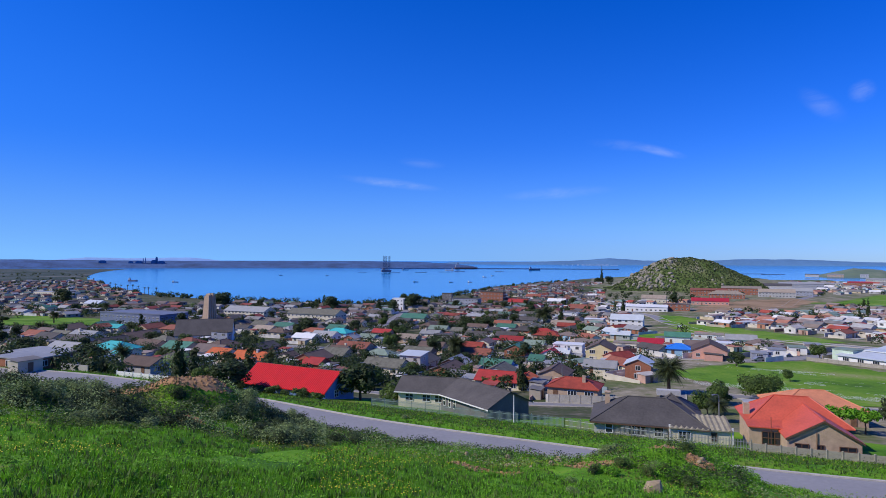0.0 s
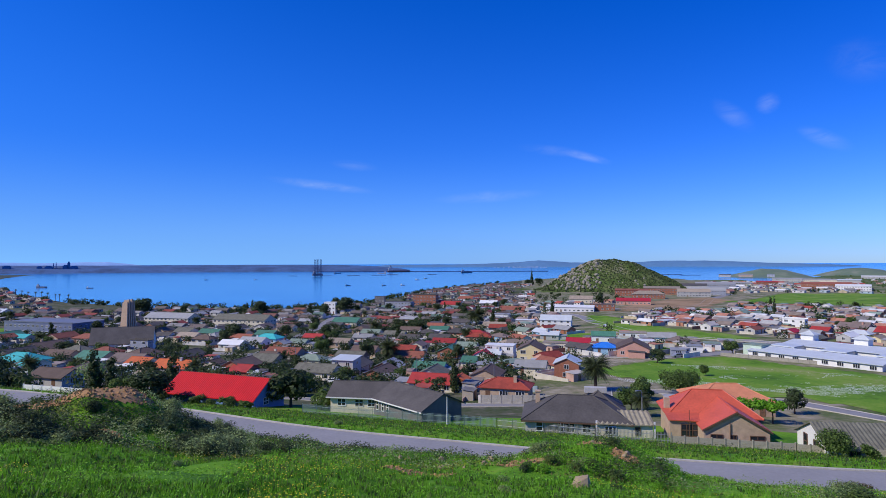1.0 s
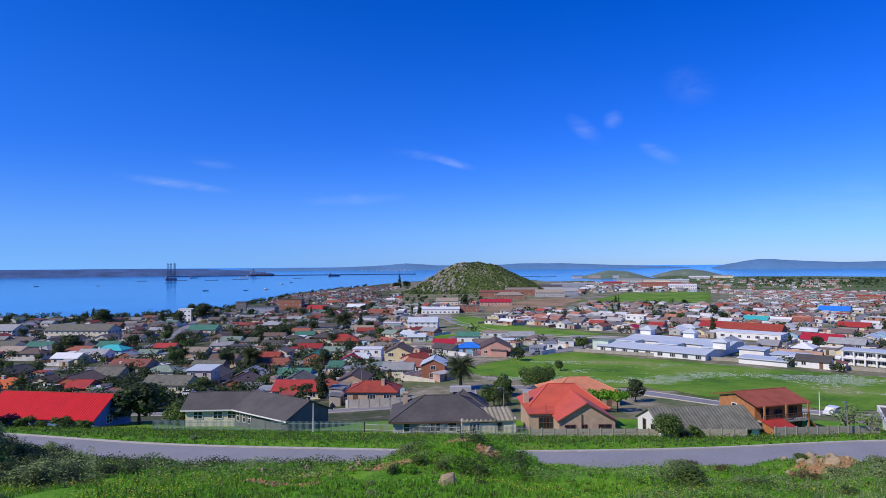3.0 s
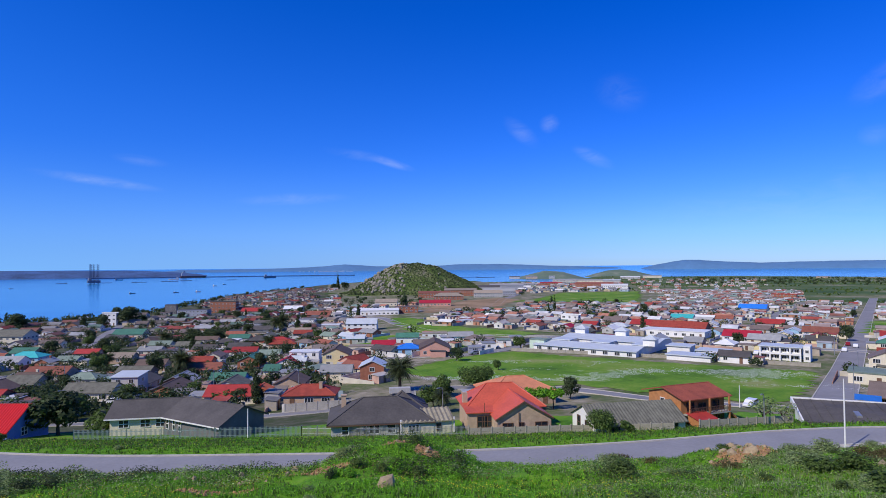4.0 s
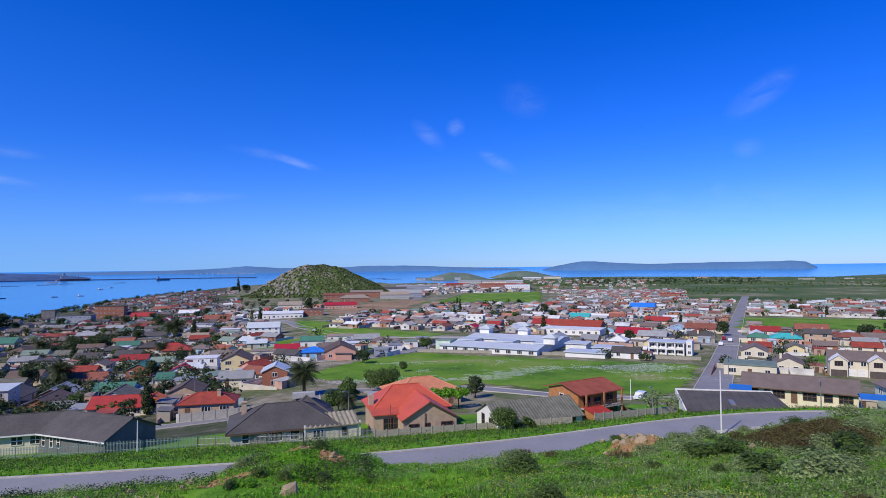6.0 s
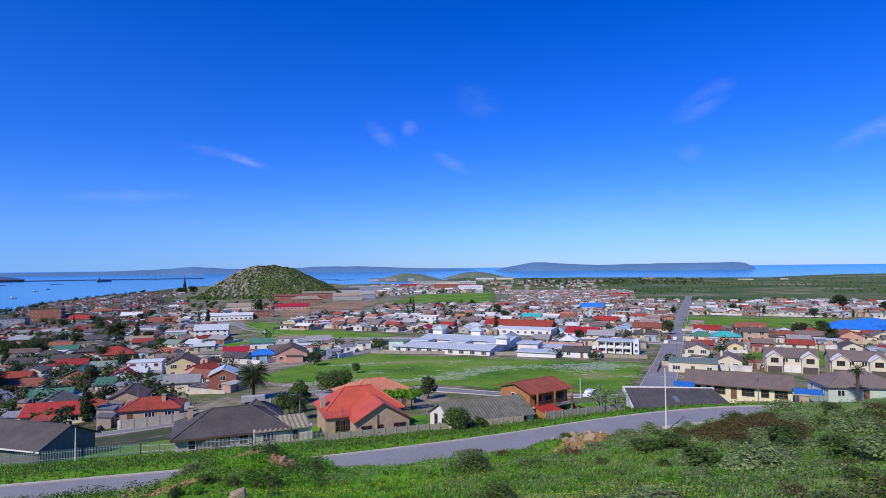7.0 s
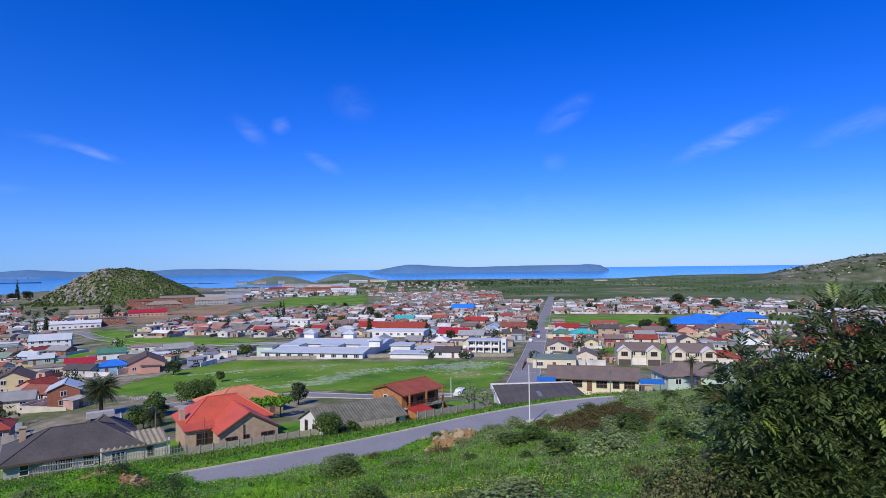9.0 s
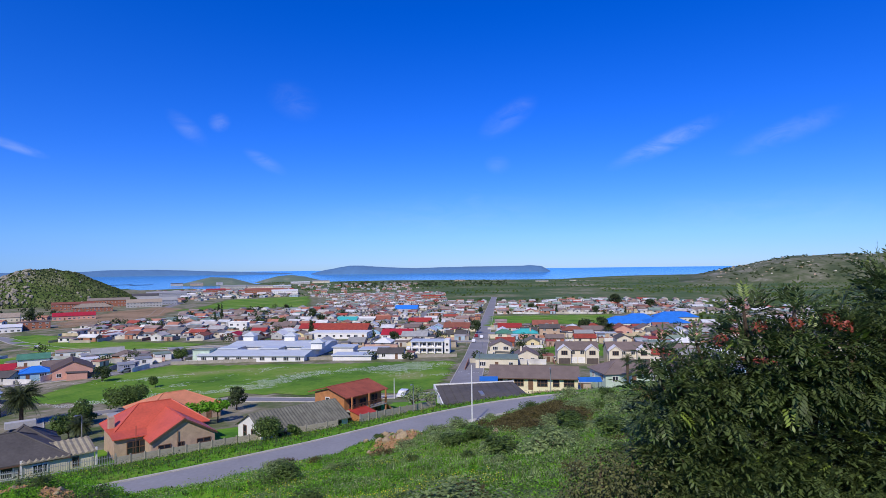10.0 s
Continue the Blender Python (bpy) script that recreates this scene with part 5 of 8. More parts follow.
OPEN = [(105, 145, 34), (85, 165, 30), (130, 120, 34), (395, 170, 55), (430, 195, 45), (250, 510, 62), (300, 560, 50), (470, 600, 100), (560, 680, 105), (150, 380, 30), (145, 310, 30), (100, 260, 30),
        (-230, 375, 50), (230, 84, 26), (158, 183, 34), (450, 110, 60), (384, 936, 175), (165, 75, 24), (182, 60, 22), (150, 62, 20), (165, 430, 34), (200, 490, 48), (232, 535, 44), (122, 335, 26), (162, 285, 22), (150, 250, 24), (345, 600, 40), (118, 190, 14), (184, 130, 14), (86, 97, 16), (310, 600, 42), (360, 640, 36), (255, 545, 40)]


def taken(x, y, r):
    for ox, oy, orr in OPEN:
        if math.hypot(x - ox, y - oy) < orr:
            return True
    for ox, oy, orr in OCCUPIED:
        if abs(x - ox) < r + orr and abs(y - oy) < r + orr and math.hypot(x - ox, y - oy) < (r + orr) * 0.92:
            return True
    return False


PLAIN_ROOFS = ["terracotta", "redtile", "slate", "grey", "mauve", "brown", "palegreen", "beige", "white", "lichen", "bluegrey", "redtile", "grey", "mauve"]
PLAIN_WALLS = ["cream", "cream", "white", "pink", "tan", "grey", "yellow", "palegreen", "skyblue", "brick"]
BAY_ROOFS = ["slate", "slate", "lichen", "lichen", "redtile", "terracotta", "brown", "brown", "grey", "green", "palegreen", "mauve"]
BAY_WALLS = ["tan", "grey", "brick", "cream", "tan", "grey", "dark"]
rnd = random.Random(5)
FAR = []
count = 0
for grid, az0, az1, d0, d1, lot, depth, roofs in ((23, -42, 12, 150, 660, 17, 22, BAY_ROOFS), (61.5, 12, 90, 165, 640, 13.0, 17, PLAIN_ROOFS)):
    g = radians(grid)
    ex, ey = Vector((math.sin(g), math.cos(g))), Vector((math.cos(g), -math.sin(g)))
    cells = []
    for i in range(-90, 110):
        for j in range(-90, 90):
            p = ex * (i * depth + (i // 2) * 9) + ey * (j * lot)
            d, a = p.length, math.degrees(math.atan2(p.x, p.y))
            if d0 < d < d1 and az0 < a < az1 and d < shore(a) - 45 and below_road(p.x, p.y) > 45:
                cells.append((d, p))
    for d, p in sorted(cells, key=lambda c: c[0]):
        x, y = p.x + rnd.uniform(-2, 2), p.y + rnd.uniform(-2, 2)
        L, W = (rnd.uniform(9, 13), rnd.uniform(6.5, 8.5)) if grid == 23 else (rnd.uniform(7.0, 10.5), rnd.uniform(5.0, 6.8))
        kind = rnd.choice(["gable", "gable", "gable", "hip", "flat"])
        roof, wall = rnd.choice(roofs), rnd.choice(BAY_WALLS if grid == 23 else PLAIN_WALLS)
        turn = grid + rnd.choice([0, 90, 90])
        if rnd.random() < (0.16 if grid == 23 else 0.08) or not clear(x, y, W / 2) or taken(x, y, 0.5 * math.hypot(L, W) - 1):
            continue
        if count < (62 if grid == 23 else 150) and d < 460:
            count += 1
            house(x, y, turn, L, W, kind, roof, wall, 2.6 if grid == 23 else 2.35, extra=False, chimney=False)
        else:
            OCCUPIED.append((x, y, 5.5))
            FAR.append((x, y, turn, L, W))

# small houses packed on the flats, and the far ends of the town
for grid, poly, lot, depth, size in (
        (40, (43.5, 56, 600, 1060), 10, 12.5, 6.5), (61.5, (56, 80, 520, 720), 12, 15, 7.5), (23, (3, 15, 600, 1250), 16, 21, 9), (50, (30, 42, 900, 1450), 24, 32, 14),
        (23, (-44, -27, 560, 1500), 21, 27, 9), (61.5, (24, 38, 345, 450), 12, 15, 7.5), (61.5, (66, 84, 640, 780), 14, 17, 8), (45, (40, 53.5, 1070, 1900), 27, 40, 9)):
    az0, az1, d0, d1 = poly
    g = radians(grid)
    ex, ey = Vector((math.sin(g), math.cos(g))), Vector((math.cos(g), -math.sin(g)))
    for i in range(-140, 140):
        for j in range(-140, 140):
            p = ex * (i * depth + (i // 2) * 5) + ey * (j * lot)
            d, a = p.length, math.degrees(math.atan2(p.x, p.y))
            if not (d0 < d < d1 and az0 < a < az1 and d < shore(a) - 35) or rnd.random() < (0.14 if d1 < 1800 else 0.5):
                continue
            loose = 2 if d1 < 1800 else 12
            x, y = p.x + rnd.uniform(-loose, loose), p.y + rnd.uniform(-loose, loose)
            if taken(x, y, size * 0.42) or not clear(x, y, size * 0.3):
                continue
            OCCUPIED.append((x, y, size * 0.5))
            FAR.append((x, y, grid + rnd.choice([0, 90]) + rnd.uniform(-6, 6), size * rnd.uniform(0.85, 1.25), size * rnd.uniform(0.6, 0.8)))

WALL_MIX = palette("mixed plaster walls", [(0.57, 0.52, 0.42), (0.66, 0.64, 0.60), (0.52, 0.33, 0.26), (0.43, 0.37, 0.29), (0.63, 0.60, 0.54), (0.39, 0.38, 0.37), (0.54, 0.45, 0.29), (0.39, 0.49, 0.55), (0.43, 0.20, 0.12), (0.68, 0.66, 0.63)])
ROOF_MIX = palette("mixed far roofs", [(0.27, 0.11, 0.075), (0.20, 0.19, 0.18), (0.42, 0.41, 0.39), (0.28, 0.22, 0.19), (0.50, 0.46, 0.42), (0.36, 0.07, 0.045), (0.24, 0.19, 0.15), (0.58, 0.59, 0.60), (0.22, 0.31, 0.25), (0.33, 0.24, 0.21), (0.46, 0.20, 0.13), (0.70, 0.69, 0.66)])
BAY_WALL_MIX = palette("mixed old plaster walls", [(0.57, 0.52, 0.41), (0.64, 0.62, 0.58), (0.36, 0.26, 0.20), (0.40, 0.34, 0.27), (0.34, 0.33, 0.31), (0.36, 0.18, 0.11)])
BAY_ROOF_MIX = palette("mixed old roofs", [(0.20, 0.085, 0.06), (0.10, 0.095, 0.095), (0.24, 0.23, 0.22), (0.16, 0.125, 0.11), (0.12, 0.105, 0.09), (0.26, 0.055, 0.04), (0.14, 0.11, 0.09), (0.34, 0.34, 0.34), (0.13, 0.20, 0.16)])
for bayside, walls, roofs, text in ((True, BAY_WALL_MIX, BAY_ROOF_MIX, "older houses with dark and red roofs running down to the bay"), (False, WALL_MIX, ROOF_MIX, "hundreds of small plastered houses with mixed red and grey roofs")):
    bm = bmesh.new()
    for x, y, turn, L, W in FAR:
        if (math.degrees(math.atan2(x, y)) < 14) != bayside:
            continue
        m = spot(x, y, 0, turn)
        e, r = rnd.uniform(2.2, 2.8), W * rnd.choice([0.05, 0.2, 0.24])
        prism(bm, [(-W / 2, -1.2), (W / 2, -1.2), (W / 2, e), (0, e + r), (-W / 2, e)], -L / 2, L / 2, 0, m)
        hw = W / 2 + 0.35
        prism(bm, [(-hw, e - 0.1), (0, e + r + 0.02), (hw, e - 0.1), (hw, e + 0.1), (0, e + r + 0.24), (-hw, e + 0.1)], -L / 2 - 0.3, L / 2 + 0.3, 1, m)
        for u in (-L * 0.28, L * 0.24):
            for s in (-1, 1):
                box(bm, u - 0.7, u + 0.7, s * W / 2 - 0.05, s * W / 2 + 0.05, 0.9, 2.0, 2, m)
        for s in (-1, 1):
            box(bm, s * L / 2 - 0.05, s * L / 2 + 0.05, -0.6, 0.6, 0.9, 2.0, 2, m)
    tagged(mesh_object("far_houses", bm, [walls, roofs, GLASS]), text, "houses", kind="stuff")

# yards: walls, sheds and paving between the houses
ys = random.Random(41)
bw, bs, bp = bmesh.new(), bmesh.new(), bmesh.new()
for ox, oy, r in list(OCCUPIED):
    d, a = math.hypot(ox, oy), math.degrees(math.atan2(ox, oy))
    if not 118 < d < 560 or r > 10.5 or r < 3:
        continue
    g = 23 if a < 14 else 61.5
    m = spot(ox, oy, 0, g)
    for q in range(4):
        if ys.random() < 0.25:
            continue
        t = pose(0, 0, 0, 0, 0, 90 * q)
        w, off, h = r * ys.uniform(0.7, 1.3), r + ys.uniform(1.2, 3.0), ys.uniform(1.0, 1.9)
        c = m @ t @ Vector((0, -off, 0))
        if clear(c.x, c.y, -1.5):
            mm = Matrix.Translation((0, 0, land(c.x, c.y) - m.translation.z)) @ m @ t
            box(bw, -w, w, -off - 0.08, -off + 0.08, -0.8, h, 0, mm)
    for q in range(ys.choice((1, 1, 2))):
        t = ys.uniform(0, 6.28)
        c = Vector((ox + (r + 2.0) * math.cos(t), oy + (r + 2.0) * math.sin(t)))
        if clear(c.x, c.y, 0.5):
            mm = spot(c.x, c.y, 0, g + ys.choice((0, 90)))
            l, w, h = ys.uniform(1.4, 2.6), ys.uniform(1.1, 1.9), ys.uniform(1.9, 2.5)
            box(bs, -l, l, -w, w, -1, h, 0, mm)
            prism(bs, [(-w - 0.2, h + 0.02), (w + 0.2, h + 0.32), (w + 0.2, h + 0.42), (-w - 0.2, h + 0.12)], -l - 0.2, l + 0.2, 1, mm)
            box(bs, -0.5, 0.5, -w - 0.04, -w + 0.02, 0, 1.8, 2, mm)
    c = Vector((ox + ys.uniform(-5, 5), oy - r + ys.uniform(-2, 2)))
    if clear(c.x, c.y, -2) and ys.random() < 0.7:
        mm = spot(c.x, c.y, 0, g)
        box(bp, -3.5, 3.5, -1.8, 1.8, -0.6, 0.14, 0, mm)
tagged(mesh_object("yard_walls", bw, WALL_MIX), "plastered and block garden walls between the houses", "garden walls", kind="stuff")
tagged(mesh_object("sheds", bs, [WALL_MIX, ROOF_MIX, BROWN_FRAME]), "small back-yard sheds and lean-tos", "sheds", kind="stuff")
tagged(mesh_object("paving", bp, CONCRETE), "concrete driveways and yard paving", "paving", kind="stuff")

# ---- hills, far coasts and the bay ----


def ridge(name, crest, front, depth, foot, material, label, rough=0.12, seed=0.0, steps=6, kind="structure", category="hill"):
    """A long rise: crest is a row of (azimuth, elevation) seen from the lookout; it stands front metres off and is depth metres thick."""
    bm = bmesh.new()
    az0, az1 = crest[0][0], crest[-1][0]
    n = max(24, int((az1 - az0) * 10))
    rows = []
    for i in range(n + 1):
        a = az0 + (az1 - az0) * i / n
        el = float(np.interp(a, [c[0] for c in crest], [c[1] for c in crest]))
        top = H + (front + depth / 2) * math.tan(radians(el))
        row = []
        for k in range(steps + 1):
            u = k / steps
            shape = math.sin(math.pi * u) ** 0.8
            z = foot + (top - foot) * shape
            p = at(a, front + depth * u)
            z += (top - foot) * rough * shape * noise.fractal((p.x * 0.006 + seed, p.y * 0.006, seed), 0.8, 2.0, 4)
            row.append(bm.verts.new((p.x, p.y, z)))
        rows.append(row)
    for a, b in zip(rows, rows[1:]):
        for k in range(steps):
            bm.faces.new((a[k], a[k + 1], b[k + 1], b[k])).smooth = True
    return tagged(mesh_object(name, bm, material), label, category, kind=kind)


# dark land colour with the blue of distance haze mixed in
COAST_HAZE = mat("distant dark coast, blue haze mixed in", (0.050, 0.110, 0.245), 0.95, 0.6, 0.010)
# base colour carries the air's blue haze, not the hills' own tone
FAR_HAZE = mat("distant haze blue", (0.085, 0.195, 0.350), 0.95, 0.15, 0.003)
# greens lightened and blued to put haze into the colour
LOW_HILL_HAZED = ground_material("low green harbour hill, haze in the colour", [(0.3, (0.105, 0.155, 0.135)), (0.5, (0.135, 0.185, 0.125)), (0.7, (0.27, 0.27, 0.22))], 0.006, 0.05)
RIGHT_HILL = ground_material("bushy grey-green hillside", [(0.32, (0.050, 0.072, 0.034)), (0.47, (0.095, 0.115, 0.055)), (0.58, (0.16, 0.165, 0.105)), (0.70, (0.30, 0.28, 0.22))], 0.012, 0.06)
ridge("backdrop", [(-62, 0.0), (-45, -0.02), (-36, 0.0), (-30, -0.05), (-22, -0.08), (-10, -0.06), (-3, -0.10), (0, -0.22), (2.5, -0.45), (4.5, -0.8)], 3560, 700, 1.0, COAST_HAZE, "far flat coast, blue with distance", 0.05, category="coast")
# mountains take a near-sky colour, so haze is painted in
ridge("backdrop", [(-36, -0.3), (-31, 0.20), (-28, 0.12), (-23, 0.22), (-19, -0.2)], 4500, 260, 1.0, mat("far mountains, haze in the colour", (0.26, 0.43, 0.70), 0.95, 0.1, 0.003), "far mountains beyond the plain, coloured pale for haze", 0.05, 3.0, category="mountains")
ridge("backdrop", [(-2, -0.4), (1, -0.12), (5, -0.10), (9, -0.06), (12, 0.02), (13.4, 0.10), (14.6, 0.22), (15.6, 0.27), (17, 0.20), (18.5, 0.10), (22, 0.02), (24, -0.3)], 4380, 300, 1.0, FAR_HAZE, "far hills beyond the bay, coloured blue for haze", 0.05, 5.0, category="hills")
ridge("backdrop", [(21.5, -0.4), (23.5, 0.06), (26, 0.18), (28.2, 0.22), (31, 0.18), (33.5, 0.08), (37, -0.05), (41, -0.2), (44, -0.5)], 4420, 300, 1.0, FAR_HAZE, "far hills beyond the bay, coloured blue for haze", 0.05, 7.0, category="hills")
ridge("backdrop", [(43.4, -0.3), (44.6, 0.0), (46, 0.28), (47, 0.40), (48.5, 0.36), (50.5, 0.22), (53, 0.10), (55, 0.15), (58, 0.19), (62, 0.20), (64.3, 0.25), (65.3, 0.16), (66.1, -0.3)], 4250, 320, 1.0, FAR_HAZE, "long island on the horizon, coloured blue for haze", 0.04, 9.0, category="island")
ridge("hill", [(31.2, -1.25), (32.5, -1.0), (33.6, -0.72), (34.6, -0.5), (36.4, -0.62), (37.6, -0.95), (38.4, -1.2)], 2150, 300, -3.0, LOW_HILL_HAZED, "low grey-green headland with harbour buildings", 0.06, 2.0)
ridge("hill", [(38.2, -1.1), (39.2, -0.78), (40.4, -0.50), (41.6, -0.42), (42.8, -0.55), (44.0, -0.85), (45.0, -1.1)], 2450, 300, -3.0, LOW_HILL_HAZED, "low rounded green hill at the harbour", 0.05, 4.0)
ridge("hill", [(77.5, -1.0), (79.5, -0.62), (82, -0.10), (84, 0.36), (86.2, 0.72), (88.5, 0.80), (90.5, 0.82), (95, 0.86), (102, 0.9), (112, 0.6), (120, 0.0)], 1700, 800, 2.0, RIGHT_HILL, "long bushy grey-green hill with scattered houses", 0.07, 6.0, 14)

# far white walls whose colour has blue haze mixed in
bm = bmesh.new()
fg = random.Random(17)
for k in range(46):
    a = fg.gauss(14.4, 0.9)
    m = Matrix.Translation(at(a, 4340, 19.0 + fg.uniform(0, 5))) @ pose(0, 0, 0, 0, 0, -a)
    w = fg.uniform(3, 9)
    box(bm, -w, w, -6, 6, -6, fg.uniform(0.8, 2.2), 0, m)
tagged(mesh_object("shore_buildings", bm, mat("hazy white walls", (0.36, 0.43, 0.53), 0.9, 0.15, 0.05)), "pale buildings along the far shore of the bay", "buildings", kind="stuff")

# the flat shore that curves round the head of the bay
SHORE_SCRUB = ground_material("dark scrub flats and far suburbs", [(0.32, (0.035, 0.055, 0.040)), (0.48, (0.060, 0.080, 0.062)), (0.58, (0.10, 0.11, 0.095)), (0.70, (0.26, 0.25, 0.22))], 0.006, 0.02)
bm = bmesh.new()
rows = []
for a in np.linspace(-64, -24, 90):
    near = float(np.interp(a, [-64, -33, -31.2, -30.6, -30, -28.5, -26.5, -24], [1500, 1500, 1720, 2150, 2620, 3150, 3560, 3640]))
    rows.append([])
    for k in range(14):
        p = at(float(a), near + (3700 - near) * k / 13)
        rows[-1].append(bm.verts.new((p.x, p.y, max(land(p.x, p.y), 0.0) + (0.3 if k == 0 else 1.4))))
for a, b in zip(rows, rows[1:]):
    for k in range(13):
        bm.faces.new((a[k], a[k + 1], b[k + 1], b[k])).smooth = True
tagged(mesh_object("coast", bm, SHORE_SCRUB), "dark flat scrubland curving round the head of the bay", "coast", kind="structure")

# the rocky koppie above the harbour
CROSS = ([-150, -112, -95, -79, -54, -35, -16, -4, 27, 44, 54, 71, 88, 112, 129, 170, 200], [1, 2, 5, 14, 28, 41, 50, 51, 51, 49.5, 45, 38, 30, 17, 8, 3, 1])
hill_c = at(21.3, 1000)
hill_t, hill_r = at(111.3, 1.0), at(21.3, 1.0)


def koppie(t, r):
    z0 = float(np.interp(t, *CROSS))
    g = ss(-105, -18, r) if r < 0 else ss(140, 30, r)
    g = g ** 0.85
    p = hill_c + hill_t * t + hill_r * r
    return 1.5 + (z0 - 1.5) * g + g * (3.5 * noise.fractal((p.x * 0.03, p.y * 0.03, 0), 0.9, 2.0, 5) + 2.2 * abs(noise.noise((p.x * 0.11, p.y * 0.11, 4))))


bm = bmesh.new()
rows = []
for i in range(91):
    t = -155 + 4 * i
    rows.append([])
    for k in range(64):
        r = -112 + 4 * k
        p = hill_c + hill_t * t + hill_r * r
        rows[-1].append(bm.verts.new((p.x, p.y, koppie(t, r))))
for a, b in zip(rows, rows[1:]):
    for k in range(63):
        bm.faces.new((a[k], a[k + 1], b[k + 1], b[k])).smooth = True
tagged(mesh_object("hill", bm, HILLSIDE), "steep rocky hill covered with green scrub and boulders", "hill", kind="structure")


def boulder(bm, c, r, gen, sub=1):
    m = Matrix.Translation(c) @ Euler((gen.uniform(0, 6), gen.uniform(0, 6), gen.uniform(0, 6))).to_matrix().to_4x4() @ Matrix.Diagonal((r * gen.uniform(0.7, 1.3), r * gen.uniform(0.7, 1.2), r * gen.uniform(0.5, 0.9), 1))
    res = bmesh.ops.create_icosphere(bm, subdivisions=sub, radius=1.0, matrix=m)
    for v in res["verts"]:
        v.co += (v.co - Vector(c)) * 0.28 * noise.noise(v.co * (1.7 / r))


gen = random.Random(8)
bm = bmesh.new()
for k in range(430):
    t = gen.gauss(-36, 22) if k % 4 else gen.uniform(-90, 70)
    r = gen.uniform(-95, 5)
    if koppie(t, r) < 9:
        continue
    p = hill_c + hill_t * t + hill_r * r
    boulder(bm, (p.x, p.y, koppie(t, r) + 0.2), gen.choice((0.7, 0.9, 1.2, 1.7, 2.6)) * gen.uniform(0.8, 1.3) * (1.25 if t < 0 else 0.9), gen)
tagged(mesh_object("boulders", bm, ROCK), "pale lichened granite boulders on the hill", "boulders", kind="stuff")
bm_v, bm_f = [], []
for k in range(11000):
    t, r = gen.uniform(-110, 150), gen.uniform(-104, 20)
    z = koppie(t, r)
    if z < 5:
        continue
    p = hill_c + hill_t * t + hill_r * r
    s = gen.uniform(0.4, 1.5)
    for q in range(2):
        a = gen.uniform(0, 3.14)
        dx, dy = s * math.cos(a), s * math.sin(a)
        i = len(bm_v)
        bm_v += [(p.x - dx, p.y - dy, z - 0.4), (p.x + dx, p.y + dy, z - 0.4), (p.x + dx * 0.6, p.y + dy * 0.6, z + s * 0.9), (p.x - dx * 0.6, p.y - dy * 0.6, z + s * 0.9)]
        bm_f.append((i, i + 1, i + 2, i + 3))
tagged(new("hill_scrub", leaves_mesh("hill_scrub", bm_v, bm_f, mat("olive hill scrub", (0.085, 0.118, 0.036), 0.9, 0.5, 0.2, island=0.55))), "low green scrub over the rocky hill", "scrub", kind="stuff")

# scattered houses and bushes on the long hill, and trees over the plain
bm_v, bm_f = [], []
for k in range(5200):
    a, d = gen.uniform(38, 104), 0
    d = gen.choice([gen.uniform(760, 2300), gen.uniform(1100, 2500)])
    if a > 78:
        d = gen.uniform(420, 1700)
    if d > shore(a) - 60:
        continue
    p = at(a, d)
    if noise.noise((p.x * 0.004, p.y * 0.004, 3)) < -0.05 or math.hypot(p.x - 560, p.y - 680) < 130 or (a < 57 and d < 1020):
        continue
    z, s = land(p.x, p.y), gen.uniform(1.0, 2.6)
    for q in range(3):
        t = gen.uniform(0, 3.14)
        dx, dy = s * math.cos(t), s * math.sin(t)
        i = len(bm_v)
        bm_v += [(p.x - dx, p.y - dy, z - 0.3), (p.x + dx, p.y + dy, z - 0.3), (p.x + dx * 0.7, p.y + dy * 0.7, z + s * 0.9), (p.x - dx * 0.7, p.y - dy * 0.7, z + s * 0.9)]
        bm_f.append((i, i + 1, i + 2, i + 3))
tagged(new("plain_scrub", leaves_mesh("plain_scrub", bm_v, bm_f, LEAF["mid"])), "dark green scrub scattered over the coastal plain", "scrub", kind="stuff")

bm = bmesh.new()
for k in range(120):
    a, u = gen.uniform(80.5, 99), gen.uniform(0.06, 0.46)
    el = float(np.interp(a, [79.5, 82, 86, 90, 99], [-0.62, -0.1, 0.72, 0.82, 0.88]))
    top = H + 2100 * math.tan(radians(el))
    shape = math.sin(math.pi * u) ** 0.8
    p = at(a, 1700 + 800 * u, 2 + (top - 2) * shape)
    s = gen.choice((0.9, 1.3, 1.8, 3.2))
    m = Matrix.Translation(p) @ pose(0, 0, 0, 0, 0, gen.uniform(0, 180))
    box(bm, -s, s, -2, 2, -4, 1.7, gen.choice([0, 1]), m)
tagged(mesh_object("hill_houses", bm, [WALL["cream"], WALL["tan"]]), "pale houses scattered over the long hillside", "houses", kind="stuff")

v, f = [], []
